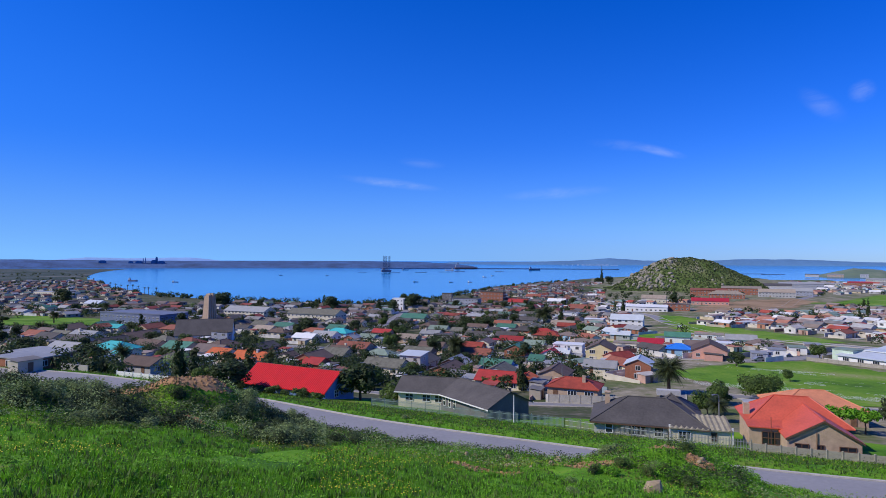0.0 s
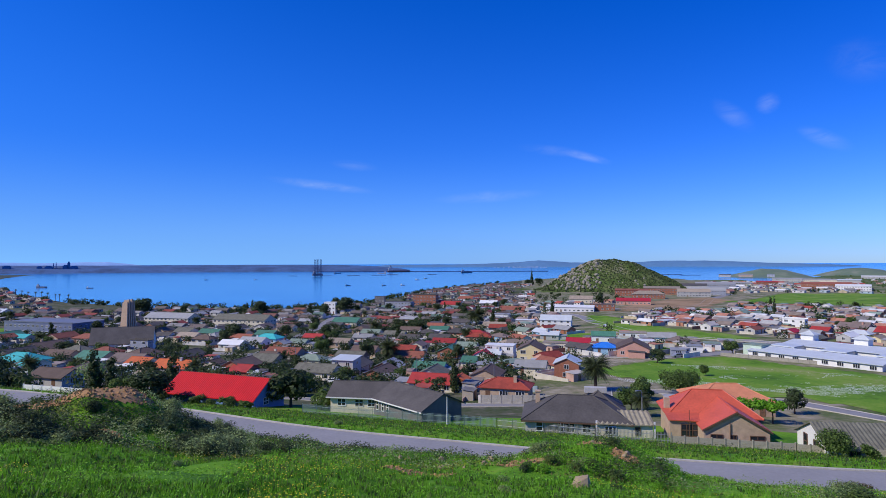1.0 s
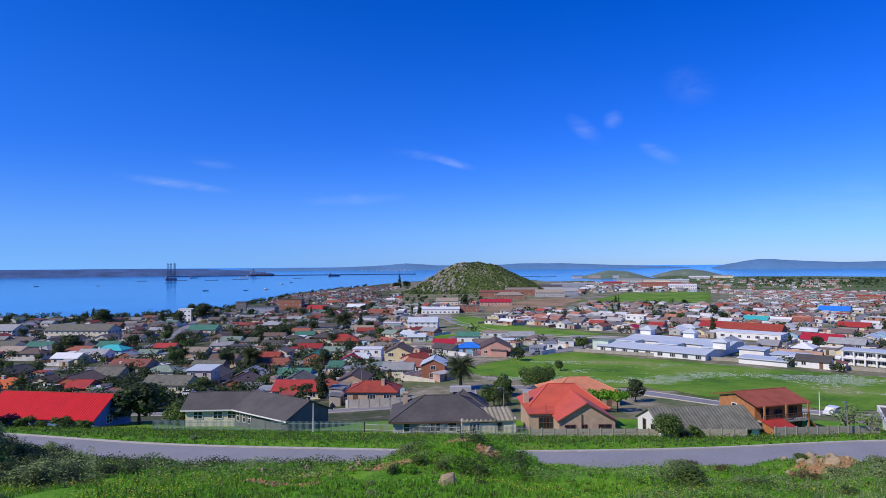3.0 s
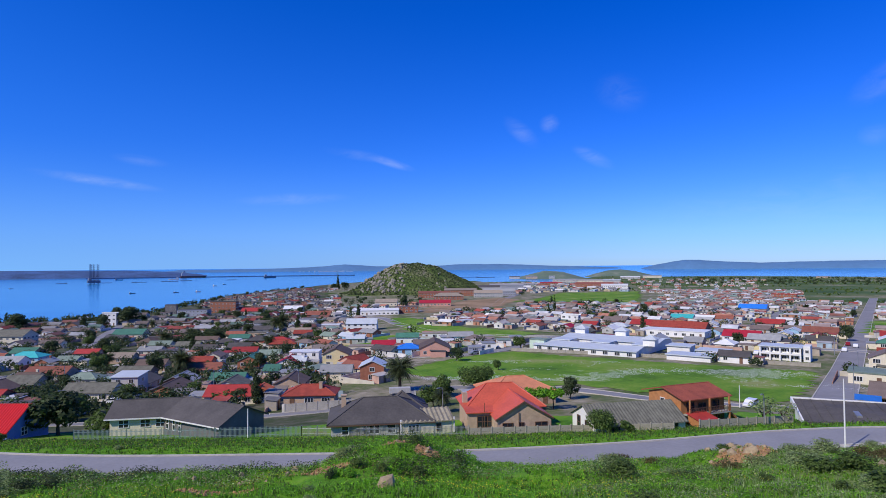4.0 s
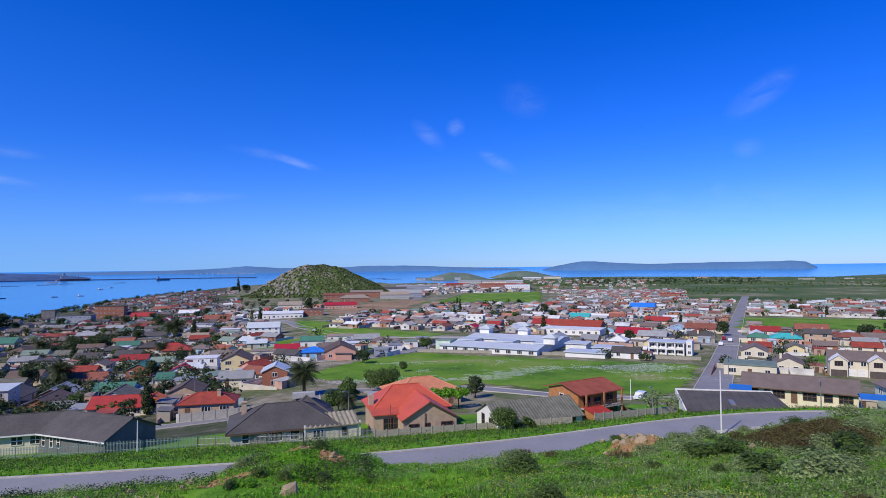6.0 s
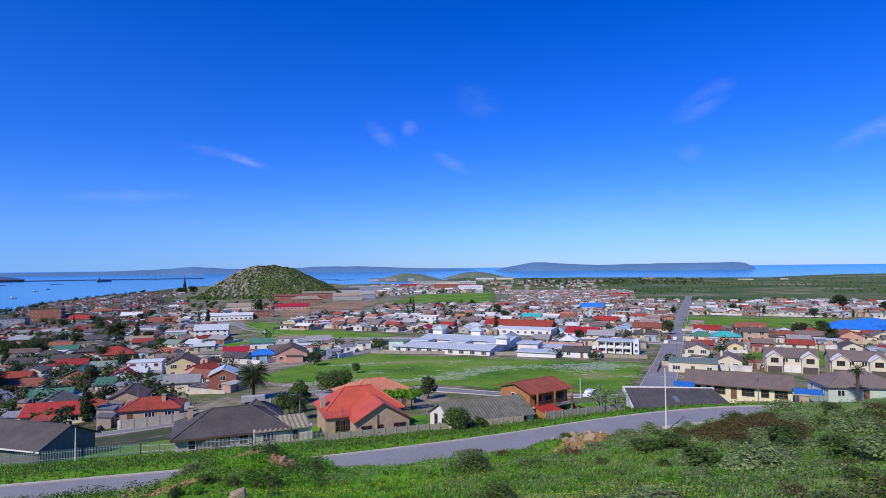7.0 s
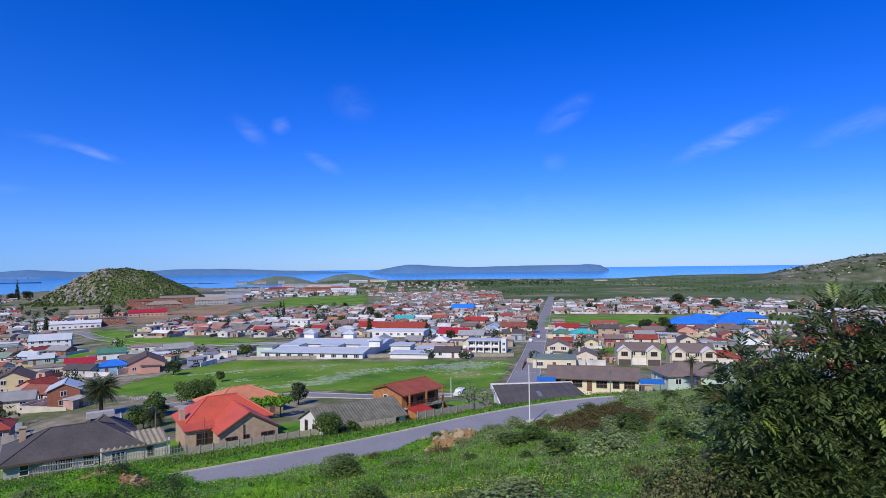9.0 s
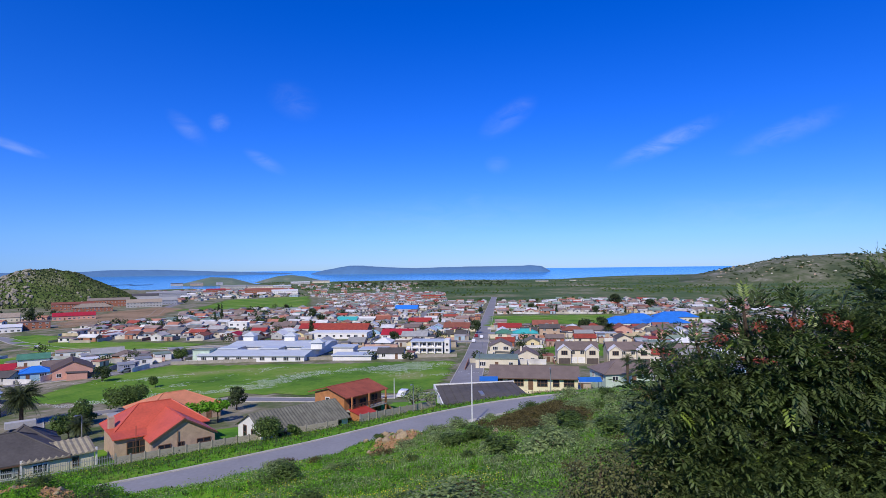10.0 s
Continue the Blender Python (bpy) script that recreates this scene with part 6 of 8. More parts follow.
for k in range(420):
    a, u = gen.uniform(79.5, 100), gen.uniform(0.04, 0.52)
    el = float(np.interp(a, [79.5, 82, 86, 90, 99], [-0.62, -0.1, 0.72, 0.82, 0.88]))
    top = H + 2100 * math.tan(radians(el))
    if noise.noise((a * 0.6, u * 6, 9)) < -0.15:
        continue
    p = at(a, 1700 + 800 * u, 2 + (top - 2) * math.sin(math.pi * u) ** 0.8)
    s = gen.uniform(1.6, 4.2)
    for q in range(26):
        d = Vector((gen.gauss(0, 0.6), gen.gauss(0, 0.6), abs(gen.gauss(0, 0.4)))) * s
        t = gen.uniform(0, 3.14)
        dx, dy = s * 0.35 * math.cos(t), s * 0.35 * math.sin(t)
        i = len(v)
        c = p + d
        v += [(c.x - dx, c.y - dy, c.z - s * 0.25), (c.x + dx, c.y + dy, c.z - s * 0.2), (c.x + dx * 0.6, c.y + dy * 0.6, c.z + s * 0.3), (c.x - dx * 0.6, c.y - dy * 0.6, c.z + s * 0.25)]
        f.append((i, i + 1, i + 2, i + 3))
tagged(new("hill_bushes", leaves_mesh("hill_bushes", v, f, LEAF["dark"])), "dark bushes dotted over the long hillside", "scrub", kind="stuff")

# harbour sheds on the point, and white works on the shore of the plain
for az, d, L, W, h, turn, roof, wall in ((33.4, 2130, 40, 18, 6, 120, "grey", "tan"), (31.8, 2120, 36, 16, 6, 125, "slate", "grey"), (35.3, 2140, 20, 12, 7, 120, "grey", "grey"), (36.5, 1560, 60, 22, 7, 130, "grey", "grey"),
                                         (38.8, 1500, 60, 22, 7, 130, "grey", "cream"), (40.6, 1540, 50, 20, 6, 132, "bluegrey", "grey"), (42.4, 2000, 60, 22, 6, 132, "white", "grey"), (44.3, 2150, 60, 24, 6, 134, "grey", "cream"),
                                         (39.2, 1180, 70, 26, 8, 130, "terracotta", "brick"), (41.0, 1120, 46, 20, 7, 130, "white", "white"), (33.0, 1250, 38, 18, 5, 120, "grey", "cream"), (35.0, 1280, 36, 20, 7, 120, "red", "brick"),
                                         (31.0, 1080, 60, 24, 9, 118, "grey", "steel"), (28.6, 980, 60, 26, 9, 118, "slate", "grey"), (65.3, 1950, 40, 12, 2.6, 150, "grey", "cream"), (68.2, 2000, 22, 10, 2.6, 150, "grey", "cream"),
                                         (57.5, 2100, 36, 14, 4, 150, "beige", "tan"), (26.6, 860, 46, 24, 8, 116, "beige", "brick"), (24.0, 800, 40, 18, 7, 113, "terracotta", "brick")):
    p = at(az, d)
    z = land(p.x, p.y) if d < 2110 else None
    house(p.x, p.y, turn, L, W, "gable", roof, wall, h, floor=None if z is not None else 4.0, extra=False, chimney=False, rise=W * 0.1, label="%s waterside shed with a low %s roof" % (WALL_OF[wall], SHADE_OF[roof]))

# a jack-up rig in the bay
# dark steel for rig, boats and rafts, its colour blued to paint haze
HAZED_STEEL = mat("dark steel, blue haze mixed in", (0.095, 0.12, 0.185), 0.7, 0.4, 0.05)
rig = thing("jack_up_rig", pose(*at(-5.45, 2290), 0, 0, 12), "dark steel jack-up rig with tall lattice legs standing in the bay", "oil rig")
bm = bmesh.new()
box(bm, -18, 18, -16, 16, 4, 12)
part("hull", bm, HAZED_STEEL, rig)
for lx, ly in ((-10, -7), (1, 9), (11, -7)):
    bm = bmesh.new()
    for sx, sy in ((-3, -2), (3, -2), (0, 3)):
        box(bm, lx + sx - 0.4, lx + sx + 0.4, ly + sy - 0.4, ly + sy + 0.4, -2, 66)
    for z in range(0, 64, 6):
        box(bm, lx - 3, lx + 3, ly - 2.4, ly - 1.6, z, z + 1)
        prism(bm, [(ly - 2.4, z), (ly - 1.6, z), (ly - 1.6, z + 0.9), (ly - 2.4, z + 0.9)], lx - 3, lx + 3, 0, Matrix.Translation((lx, 0, z + 3)) @ Matrix.Rotation(0.78, 4, 'Y') @ Matrix.Translation((-lx, 0, -z)))
    part("leg", bm, HAZED_STEEL, rig)
bm = bmesh.new()
box(bm, -16, -7, -8, 8, 12, 20)
part("deckhouse", bm, WALL["steel"], rig)
bm = bmesh.new()
tube(bm, [(5, -6, 12), (5, -6, 24), (14, -12, 33)], [1.4, 1.2, 0.6], 6)
part("crane", bm, HAZED_STEEL, rig)


def vessel(az, d, L, turn, hull, label, high=1.0):
    ship = thing("ship", pose(*at(az, d), 0, 0, turn), label, "ship", "vessels in the bay")
    bm = bmesh.new()
    w, h = L * 0.14, L * 0.07 * high
    pts = [(-L / 2, -w / 2), (L * 0.34, -w / 2), (L / 2, 0), (L * 0.34, w / 2), (-L / 2, w / 2)]
    lo = [bm.verts.new((x * 0.95, y * 0.85, -1)) for x, y in pts]
    hi = [bm.verts.new((x, y, h)) for x, y in pts]
    bm.faces.new(hi)
    bm.faces.new(lo[::-1])
    for i in range(5):
        bm.faces.new((lo[i], lo[(i + 1) % 5], hi[(i + 1) % 5], hi[i]))
    part("hull", bm, hull, ship)
    bm = bmesh.new()
    box(bm, -L * 0.45, -L * 0.25, -w * 0.35, w * 0.35, h, h + L * 0.12)
    box(bm, -L * 0.40, -L * 0.30, -w * 0.3, w * 0.3, h + L * 0.12, h + L * 0.17)
    part("deckhouse", bm, WALL["white"] if L < 20 else WALL["steel"], ship)
    bm = bmesh.new()
    cylinder(bm, (L * 0.1, 0, h), L * 0.008, L * 0.16, 6)
    part("mast", bm, HAZED_STEEL, ship)
    bm = bmesh.new()
    cylinder(bm, (-L * 0.35, 0, h + L * 0.17), L * 0.02, L * 0.05, 8)
    part("funnel", bm, HAZED_STEEL, ship)
    return ship


REDHULL = mat("rust red ship hull", (0.20, 0.06, 0.05), 0.7, 0.3, 0.05)
vessel(8.75, 3050, 62, 12, HAZED_STEEL, "small dark coaster at anchor in the bay", 1.6)
vessel(2.2, 3380, 130, 8, REDHULL, "long rust-red cargo ship at the far jetty", 1.1)
vessel(0.6, 2900, 44, 170, WALL["steel"], "blue-grey workboat in the bay", 1.6)
vessel(-3.6, 2950, 34, 20, WALL["steel"], "grey tug in the bay", 1.8)
WHITE_HULL = WALL["white"]
for az, d, L, hull in ((-14.6, 760, 9, WHITE_HULL), (-24.2, 1400, 14, HAZED_STEEL), (-27.5, 1500, 26, HAZED_STEEL), (-15.2, 1950, 12, HAZED_STEEL), (-11.0, 1900, 10, HAZED_STEEL), (4.0, 1750, 14, HAZED_STEEL), (4.8, 1900, 12, HAZED_STEEL), (-2.6, 1330, 12, HAZED_STEEL), (0.8, 1320, 10, HAZED_STEEL), (2.6, 1330, 12, HAZED_STEEL)):
    vessel(az, d, L, gen.uniform(-40, 40), hull, "small moored boat on the calm bay" if hull is HAZED_STEEL else "small white boat near the shore", 1.5)
for k, (az, d, L) in enumerate(((-7.7, 2440, 34), (-4.6, 2430, 40), (-2.1, 2430, 50), (0.3, 2500, 60), (1.6, 2600, 46), (5.4, 2620, 40), (27.2, 2600, 120), (29.0, 2500, 90))):
    raft = thing("mussel_raft", pose(*at(az, d), 0, 0, 4), "dark floating mussel raft in the bay", "raft", "mussel rafts")
    for q in range(5):
        bm = bmesh.new()
        box(bm, -L / 2 + q * L / 5 + 0.6, -L / 2 + (q + 1) * L / 5 - 0.6, -5 + 3 * (q % 2), 3 + 3 * (q % 2), -0.4, 1.6)
        part("float", bm, HAZED_STEEL, raft)
# breakwater, in the coast's colour with its painted haze
bm = bmesh.new()
line = [at(a, 3420).xy for a in np.linspace(-6, 16.5, 40)]
ribbon(bm, line, 8, 8, -2, 5.0, base=lambda p: 1.0)
tagged(mesh_object("breakwater", bm, COAST_HAZE), "long dark breakwater across the bay", "breakwater", kind="structure")

# steelworks on the far coast, in the same painted haze blue as the hills
works = thing("steelworks", pose(*at(-25.7, 3700, 26), 0, 0, 25.7), "far steelworks coloured haze blue, with stacks and a tall tower", "factory")
for x, w, h, nm in ((0, 22, 62, "tower"), (-16, 50, 34, "furnace_hall"), (30, 60, 26, "furnace_hall"), (-70, 6, 56, "stack"), (-84, 6, 50, "stack"), (-110, 60, 26, "furnace_hall"), (-160, 40, 24, "furnace_hall"), (-330, 60, 30, "furnace_hall")):
    bm = bmesh.new()
    x, w, h = x * 0.8, w * 0.6, h * 0.62
    box(bm, x - w / 2, x + w / 2, -10, 10, -8, h * 0.8)
    box(bm, x - w / 3, x + w / 3, -8, 8, h * 0.8, h)
    part(nm, bm, FAR_HAZE, works)

# ---- trees ----
trng = random.Random(21)


def blob_leaves(lobes, n, size, gen, flat=0.0):
    """Leaf clumps, small bent quads, spread through rounded lobes with gaps between them."""
    v, f = [], []
    weights = [l[3] ** 2 for l in lobes]
    for k in range(n):
        cx, cy, cz, r = gen.choices(lobes, weights)[0]
        while True:
            d = Vector((gen.gauss(0, 1), gen.gauss(0, 1), gen.gauss(0, 1) * 0.8))
            if d.length > 0.01:
                break
        d.normalize()
        rad = r * gen.uniform(0.55, 1.05) ** 0.7
        c = Vector((cx, cy, cz)) + d * rad
        nrm = (d + Vector((gen.uniform(-.7, .7), gen.uniform(-.7, .7), gen.uniform(-.2, .9) + flat))).normalized()
        t = nrm.orthogonal().normalized()
        t = (Matrix.Rotation(gen.uniform(0, 6.28), 3, nrm) @ t)
        b = nrm.cross(t)
        s = size * gen.uniform(0.6, 1.4)
        i = len(v)
        v += [c - t * s, c - b * s * 0.55 + nrm * s * 0.15, c + t * s, c + b * s * 0.55 - nrm * s * 0.1]
        f.append((i, i + 1, i + 2, i + 3))
    return v, f


def tree_proto(name, label, leaf, lobes, n, size, trunk_h, trunk_r, gen):
    t = thing(name, Matrix.Identity(4), label, "tree", "trees of the town")
    bm = bmesh.new()
    tube(bm, [(0, 0, -0.5), (0.05, 0.03, trunk_h * 0.5), (0.1, -0.05, trunk_h), (0.05, 0, trunk_h * 1.5)], [trunk_r, trunk_r * 0.8, trunk_r * 0.6, trunk_r * 0.3])
    for cx, cy, cz, r in lobes[:5]:
        tube(bm, [(0.05, 0, trunk_h * 0.8), (cx * 0.5, cy * 0.5, (trunk_h * 0.8 + cz) / 2), (cx, cy, cz)], [trunk_r * 0.5, trunk_r * 0.35, trunk_r * 0.12], 5)
    part("trunk", bm, BARK, t)
    v, f = blob_leaves(lobes, n, size, gen)
    ob = new("crown", leaves_mesh("crown", v, f, LEAF[leaf]))
    ob.parent = t
    return t


def lobes_round(gen, n, R, hgt, base, squash=1.0):
    out = []
    for k in range(n):
        a, q = gen.uniform(0, 6.28), gen.uniform(0.2, 0.75)
        out.append((R * q * math.cos(a), R * q * math.sin(a), base + (hgt - base) * gen.uniform(0.3, 0.78), R * gen.uniform(0.32, 0.52) * squash))
    return out


def palm_proto(label, trunk_h, frond, n, gen):
    t = thing("palm_tree", Matrix.Identity(4), label, "palm tree", "palm trees")
    bm = bmesh.new()
    tube(bm, [(0, 0, -0.5), (0.05, 0, trunk_h * 0.5), (0, 0.05, trunk_h)], [0.34, 0.28, 0.36], 8)
    part("trunk", bm, BARK, t)
    v, f = [], []
    for k in range(n):
        a = 6.2832 * k / n * 2.4 + gen.uniform(-.2, .2)
        up = gen.uniform(-0.5, 1.25)
        base = Vector((0, 0, trunk_h))
        prev = base
        d = Vector((math.cos(a) * math.cos(up), math.sin(a) * math.cos(up), math.sin(up)))
        side = Vector((-math.sin(a), math.cos(a), 0))
        L = frond * gen.uniform(0.8, 1.1)
        steps = 9
        for q in range(1, steps + 1):
            d = (d + Vector((0, 0, -0.13))).normalized()
            p = prev + d * (L / steps)
            w = L * 0.22 * math.sin(math.pi * min(0.97, 0.12 + q / steps))
            for s in (-1, 1):
                i = len(v)
                v += [prev, prev + (p - prev) * 0.45, p + side * s * w + d * w * 0.5 - Vector((0, 0, w * 0.55))]
                f.append((i, i + 1, i + 2))
                i = len(v)
                v += [prev + (p - prev) * 0.5, prev + (p - prev) * 0.95, p + side * s * w * 0.95 + d * w * 0.9 - Vector((0, 0, w * 0.45))]
                f.append((i, i + 1, i + 2))
            prev = p
    ob = new("crown", leaves_mesh("crown", v, f, LEAF["palm"]))
    ob.parent = t
    return t


PROTO = {
    "broad": tree_proto("tree", "broad dark green tree among the houses", "dark", lobes_round(trng, 11, 3.0, 6.0, 1.0), 1900, 0.26, 1.8, 0.22, trng),
    "green": tree_proto("tree", "leafy mid green garden tree", "mid", lobes_round(trng, 9, 2.6, 4.6, 0.8), 1600, 0.24, 1.3, 0.18, trng),
    "tall": tree_proto("tree", "tall slender dark tree", "dark", [(trng.uniform(-.5, .5), trng.uniform(-.5, .5), 1.4 + 0.75 * k, 1.35 - 0.09 * k) for k in range(9)], 1500, 0.24, 2.0, 0.2, trng),
    "shrub": tree_proto("shrub", "low rounded green garden shrub", "mid", lobes_round(trng, 7, 1.7, 2.3, 0.2), 1000, 0.17, 0.6, 0.1, trng),
    "umbrella": tree_proto("tree", "small flat-topped bright green tree", "lush", [(1.3 * math.cos(k), 1.3 * math.sin(k), 2.7 + 0.2 * (k % 2), 0.75) for k in range(7)], 900, 0.2, 1.9, 0.13, trng),
    "conifer": tree_proto("conifer", "tall dark conifer with tiered branches", "dark", [(0.25 * math.cos(k * 2.1), 0.25 * math.sin(k * 2.1), 2 + 1.25 * k, 2.0 - 0.15 * k) for k in range(12)], 1700, 0.34, 2.5, 0.25, trng),
    "thin": tree_proto("tree", "half-bare grey garden tree", "grey", lobes_round(trng, 8, 2.4, 4.4, 1.2), 420, 0.2, 1.6, 0.16, trng),
    "wide": tree_proto("tree", "broad spreading mid green tree beside the field", "mid", [(5.2 * math.sqrt(trng.random()) * math.cos(k * 2.4), 3.4 * math.sqrt(trng.random()) * math.sin(k * 2.4), trng.uniform(2.2, 4.3), trng.uniform(1.1, 1.7)) for k in range(20)], 5200, 0.2, 1.6, 0.3, trng),
    "dome": tree_proto("bush", "rounded dense olive green bush above the roadside wall", "mid", [(1.35 * math.cos(k * 2.4) * (k / 16) ** 0.5, 1.35 * math.sin(k * 2.4) * (k / 16) ** 0.5, 1.9 - 0.045 * k + 0.5 * (k % 2), 1.15) for k in range(16)], 4200, 0.13, 0.7, 0.12, trng),
    "palm": palm_proto("stout date palm with a full dark crown", 4.2, 3.6, 90, trng),
    "tallpalm": palm_proto("tall slim palm by the beach", 9.0, 2.4, 26, trng),
    "aloe": palm_proto("big clump of spiky dark leaves", 1.6, 3.0, 60, trng),
}
for ob in PROTO.values():
    ob.matrix_world = pose(-300, -300, land(-300, -300))
USED = set()


def plant(kind, x, y, size=1.0, turn=None, wide=1.0):
    """Sets one more tree of a kind down; the first use moves the pattern itself."""
    m = pose(x, y, land(x, y), 0, 0, trng.uniform(0, 360) if turn is None else turn) @ Matrix.Diagonal((size * wide, size * wide, size, 1))
    if kind in USED:
        return copy_thing(PROTO[kind], m)
    USED.add(kind)
    BASE[kind] = m
    return PROTO[kind]


BASE = {}
plant("broad", -40, 110, 0.85, wide=1.7)
plant("tall", -47, 113, 0.95)
plant("tall", -50, 113, 1.1)
plant("thin", -59, 131, 1.49)
plant("green", -45, 112, 0.9)
plant("shrub", -28, 130, 1.42)
plant("shrub", -26, 132, 1.25)
plant("aloe", -19, 140, 1.64)
plant("broad", -21, 138, 0.79)
plant("green", -17, 144, 1.10)
plant("shrub", -10, 172, 1.38)
for k in range(6):
    plant("shrub", -39.0 + 3.4 * k, 115.4 - 1.85 * k, trng.uniform(0.5, 0.85), wide=1.4)
plant("broad", -15.5, 113, 1.1, wide=1.35)
plant("shrub", -9.5, 109, 1.7)
plant("green", -20, 116, 1.1)
plant("broad", -92, 154, 0.99, wide=1.4)
plant("broad", -91, 159, 0.80)
plant("palm", -197, 292, 1.05)
plant("aloe", -93, 198, 1.16)
plant("broad", -185, 259, 0.97)
plant("palm", -242, 371, 1.23)
plant("broad", -373, 584, 2.60, wide=1.3)
plant("broad", -121, 249, 0.93, wide=1.6)
plant("shrub", -103, 144, 1.26)
plant("palm", 5, 227, 1.59)
plant("palm", 50, 132, 1.35)
plant("tall", 19, 144, 1.02)
plant("broad", 16, 147, 0.59, wide=1.4)
plant("shrub", 12, 149, 1.61)
plant("green", 6, 169, 0.93)
plant("tall", -1, 183, 0.50)
plant("green", -8, 174, 0.94)
plant("broad", -4, 241, 1.13)
plant("palm", 62, 365, 2.22)
plant("palm", 45, 294, 1.16)
plant("wide", 67, 126, 1.0)
plant("shrub", 58.5, 127, 1.3)
plant("shrub", 57, 121, 1.26)
plant("broad", 90, 183, 0.75, wide=1.3)
plant("green", 54, 119, 0.98)
plant("palm", 49, 108, 0.60)
plant("umbrella", 62.0, 93.3, 1.15)
plant("umbrella", 65.6, 92.8, 1.1)
plant("broad", 76.5, 102, 0.75)
plant("dome", 54.8, 66.2, 1.0)

plant("shrub", 57.5, 63.8, 0.8)
plant("thin", 82, 62, 0.87, wide=1.3)
plant("thin", 85, 61, 0.73)
plant("palm", 46, 100, 0.66)
plant("green", 47, 106, 0.91)
plant("tallpalm", 124.5, 38.0, 0.82, wide=1.15)
plant("broad", 281, 169, 1.17)
plant("broad", 218, 176, 0.87)
plant("conifer", 284, 398, 0.92)
plant("conifer", 272, 389, 0.63)
plant("broad", -103, 547, 2.00, wide=1.5)
plant("tall", -141, 707, 1.41)
plant("broad", -217, 588, 2.18, wide=1.6)
plant("tall", -57, 532, 1.42, wide=1.4)
plant("broad", -43, 517, 1.82)
plant("broad", -27, 556, 2.43, wide=1.4)
plant("broad", -39, 595, 2.10)
plant("broad", -74, 323, 1.50, wide=1.4)
plant("broad", -78, 322, 1.00)
plant("broad", -132, 413, 0.83)
plant("aloe", -29, 194, 1.37)
plant("broad", -27, 206, 0.82)
plant("tall", -32, 214, 0.74, wide=1.3)
plant("thin", -44, 170, 0.86)
plant("green", -24, 265, 1.32)
plant("broad", 16, 385, 1.19, wide=1.4)
plant("broad", 27, 365, 1.24, wide=1.4)
plant("broad", 47, 390, 1.34)
plant("broad", 23, 377, 1.17)
plant("broad", 215, 556, 1.71)
plant("green", 89, 153, 0.65)
plant("palm", 299, 101, 1.15)
plant("broad", 627, 204, 1.95, wide=1.4)
plant("broad", 594, 159, 1.46, wide=1.4)
plant("conifer", 318, 1192, 2.1)
plant("broad", 328, 1180, 2.4, wide=1.3)
plant("broad", 311, 1196, 1.9, wide=1.3)
plant("broad", -209, 559, 2.09, wide=1.6)
plant("broad", -215, 563, 1.94)
for az, d in ((-30.4, 1290), (-29.9, 1200), (-29.2, 1050), (-28.4, 980), (-27.9, 940), (-27.5, 935), (-27.1, 920), (-26.6, 905), (-26.3, 890), (-25.7, 880), (-30.0, 1130), (-28.8, 1010)):
    p = at(az, d)
    plant("tallpalm", p.x, p.y, trng.uniform(1.0, 1.25))

# garden trees between the houses
made = 0
for k in range(6000):
    if made >= 200:
        break
    bay = trng.random() < 0.68
    a = trng.uniform(-42, 14) if bay else trng.uniform(14, 86)
    d = 120 + (620 - 120) * trng.random() ** 0.8
    p = at(a, d)
    if d > shore(a) - 25 or below_road(p.x, p.y) < 34 or taken(p.x, p.y, 0.3) or not clear(p.x, p.y, 0.2):
        continue
    plant(trng.choice(["broad", "broad", "green", "green", "tall", "shrub", "shrub", "palm", "thin"]), p.x, p.y, trng.uniform(0.6, 1.15) * (1.0 if d < 300 else 1.2))
    made += 1
for kind, m in BASE.items():
    PROTO[kind].matrix_world = m

# a joined belt of far tree crowns along the shore and on the flats
gen = random.Random(31)
v, f = [], []
for k in range(3000):
    zone = k % 4 if k < 900 else (4 if k % 4 else 5)
    if zone == 0:
        a = gen.uniform(-26, 12)
        d = shore(a) - gen.uniform(8, 90)
    elif zone == 1:
        a, d = gen.uniform(-44, -27), gen.choice((gen.uniform(520, 1500), gen.uniform(1200, 2600)))
    elif zone == 2:
        a, d = gen.uniform(46, 62), gen.uniform(1450, 2100)
    elif zone == 3:
        a, d = gen.uniform(2, 40), gen.uniform(420, 1300)
    elif zone == 4:
        a, d = gen.uniform(-42, 14), gen.uniform(140, 640)
    else:
        a, d = gen.uniform(14, 86), gen.uniform(190, 760)
    if d > shore(a) - 5 or not clear(at(a, d).x, at(a, d).y, 0.5):
        continue
    p = at(a, d)
    if taken(p.x, p.y, 0.9):
        continue
    s = gen.uniform(2.2, 4.6) if zone < 4 else gen.uniform(1.5, 3.6)
    z = land(p.x, p.y)
    lob = [(p.x + gen.uniform(-s, s) * 0.7, p.y + gen.uniform(-s, s) * 0.7, z + s * gen.uniform(0.5, 1.1), s * gen.uniform(0.5, 0.8)) for q in range(4)]
    vv, ff = blob_leaves(lob, 70 if zone < 4 else 170, 0.9 if zone < 4 else 0.40, gen)
    o = len(v)
    v += vv
    f += [tuple(i + o for i in q) for q in ff]
tagged(new("far_trees", leaves_mesh("far_trees", v, f, LEAF["dark"])), "dark tree clumps along the shore and far town", "trees", kind="stuff")

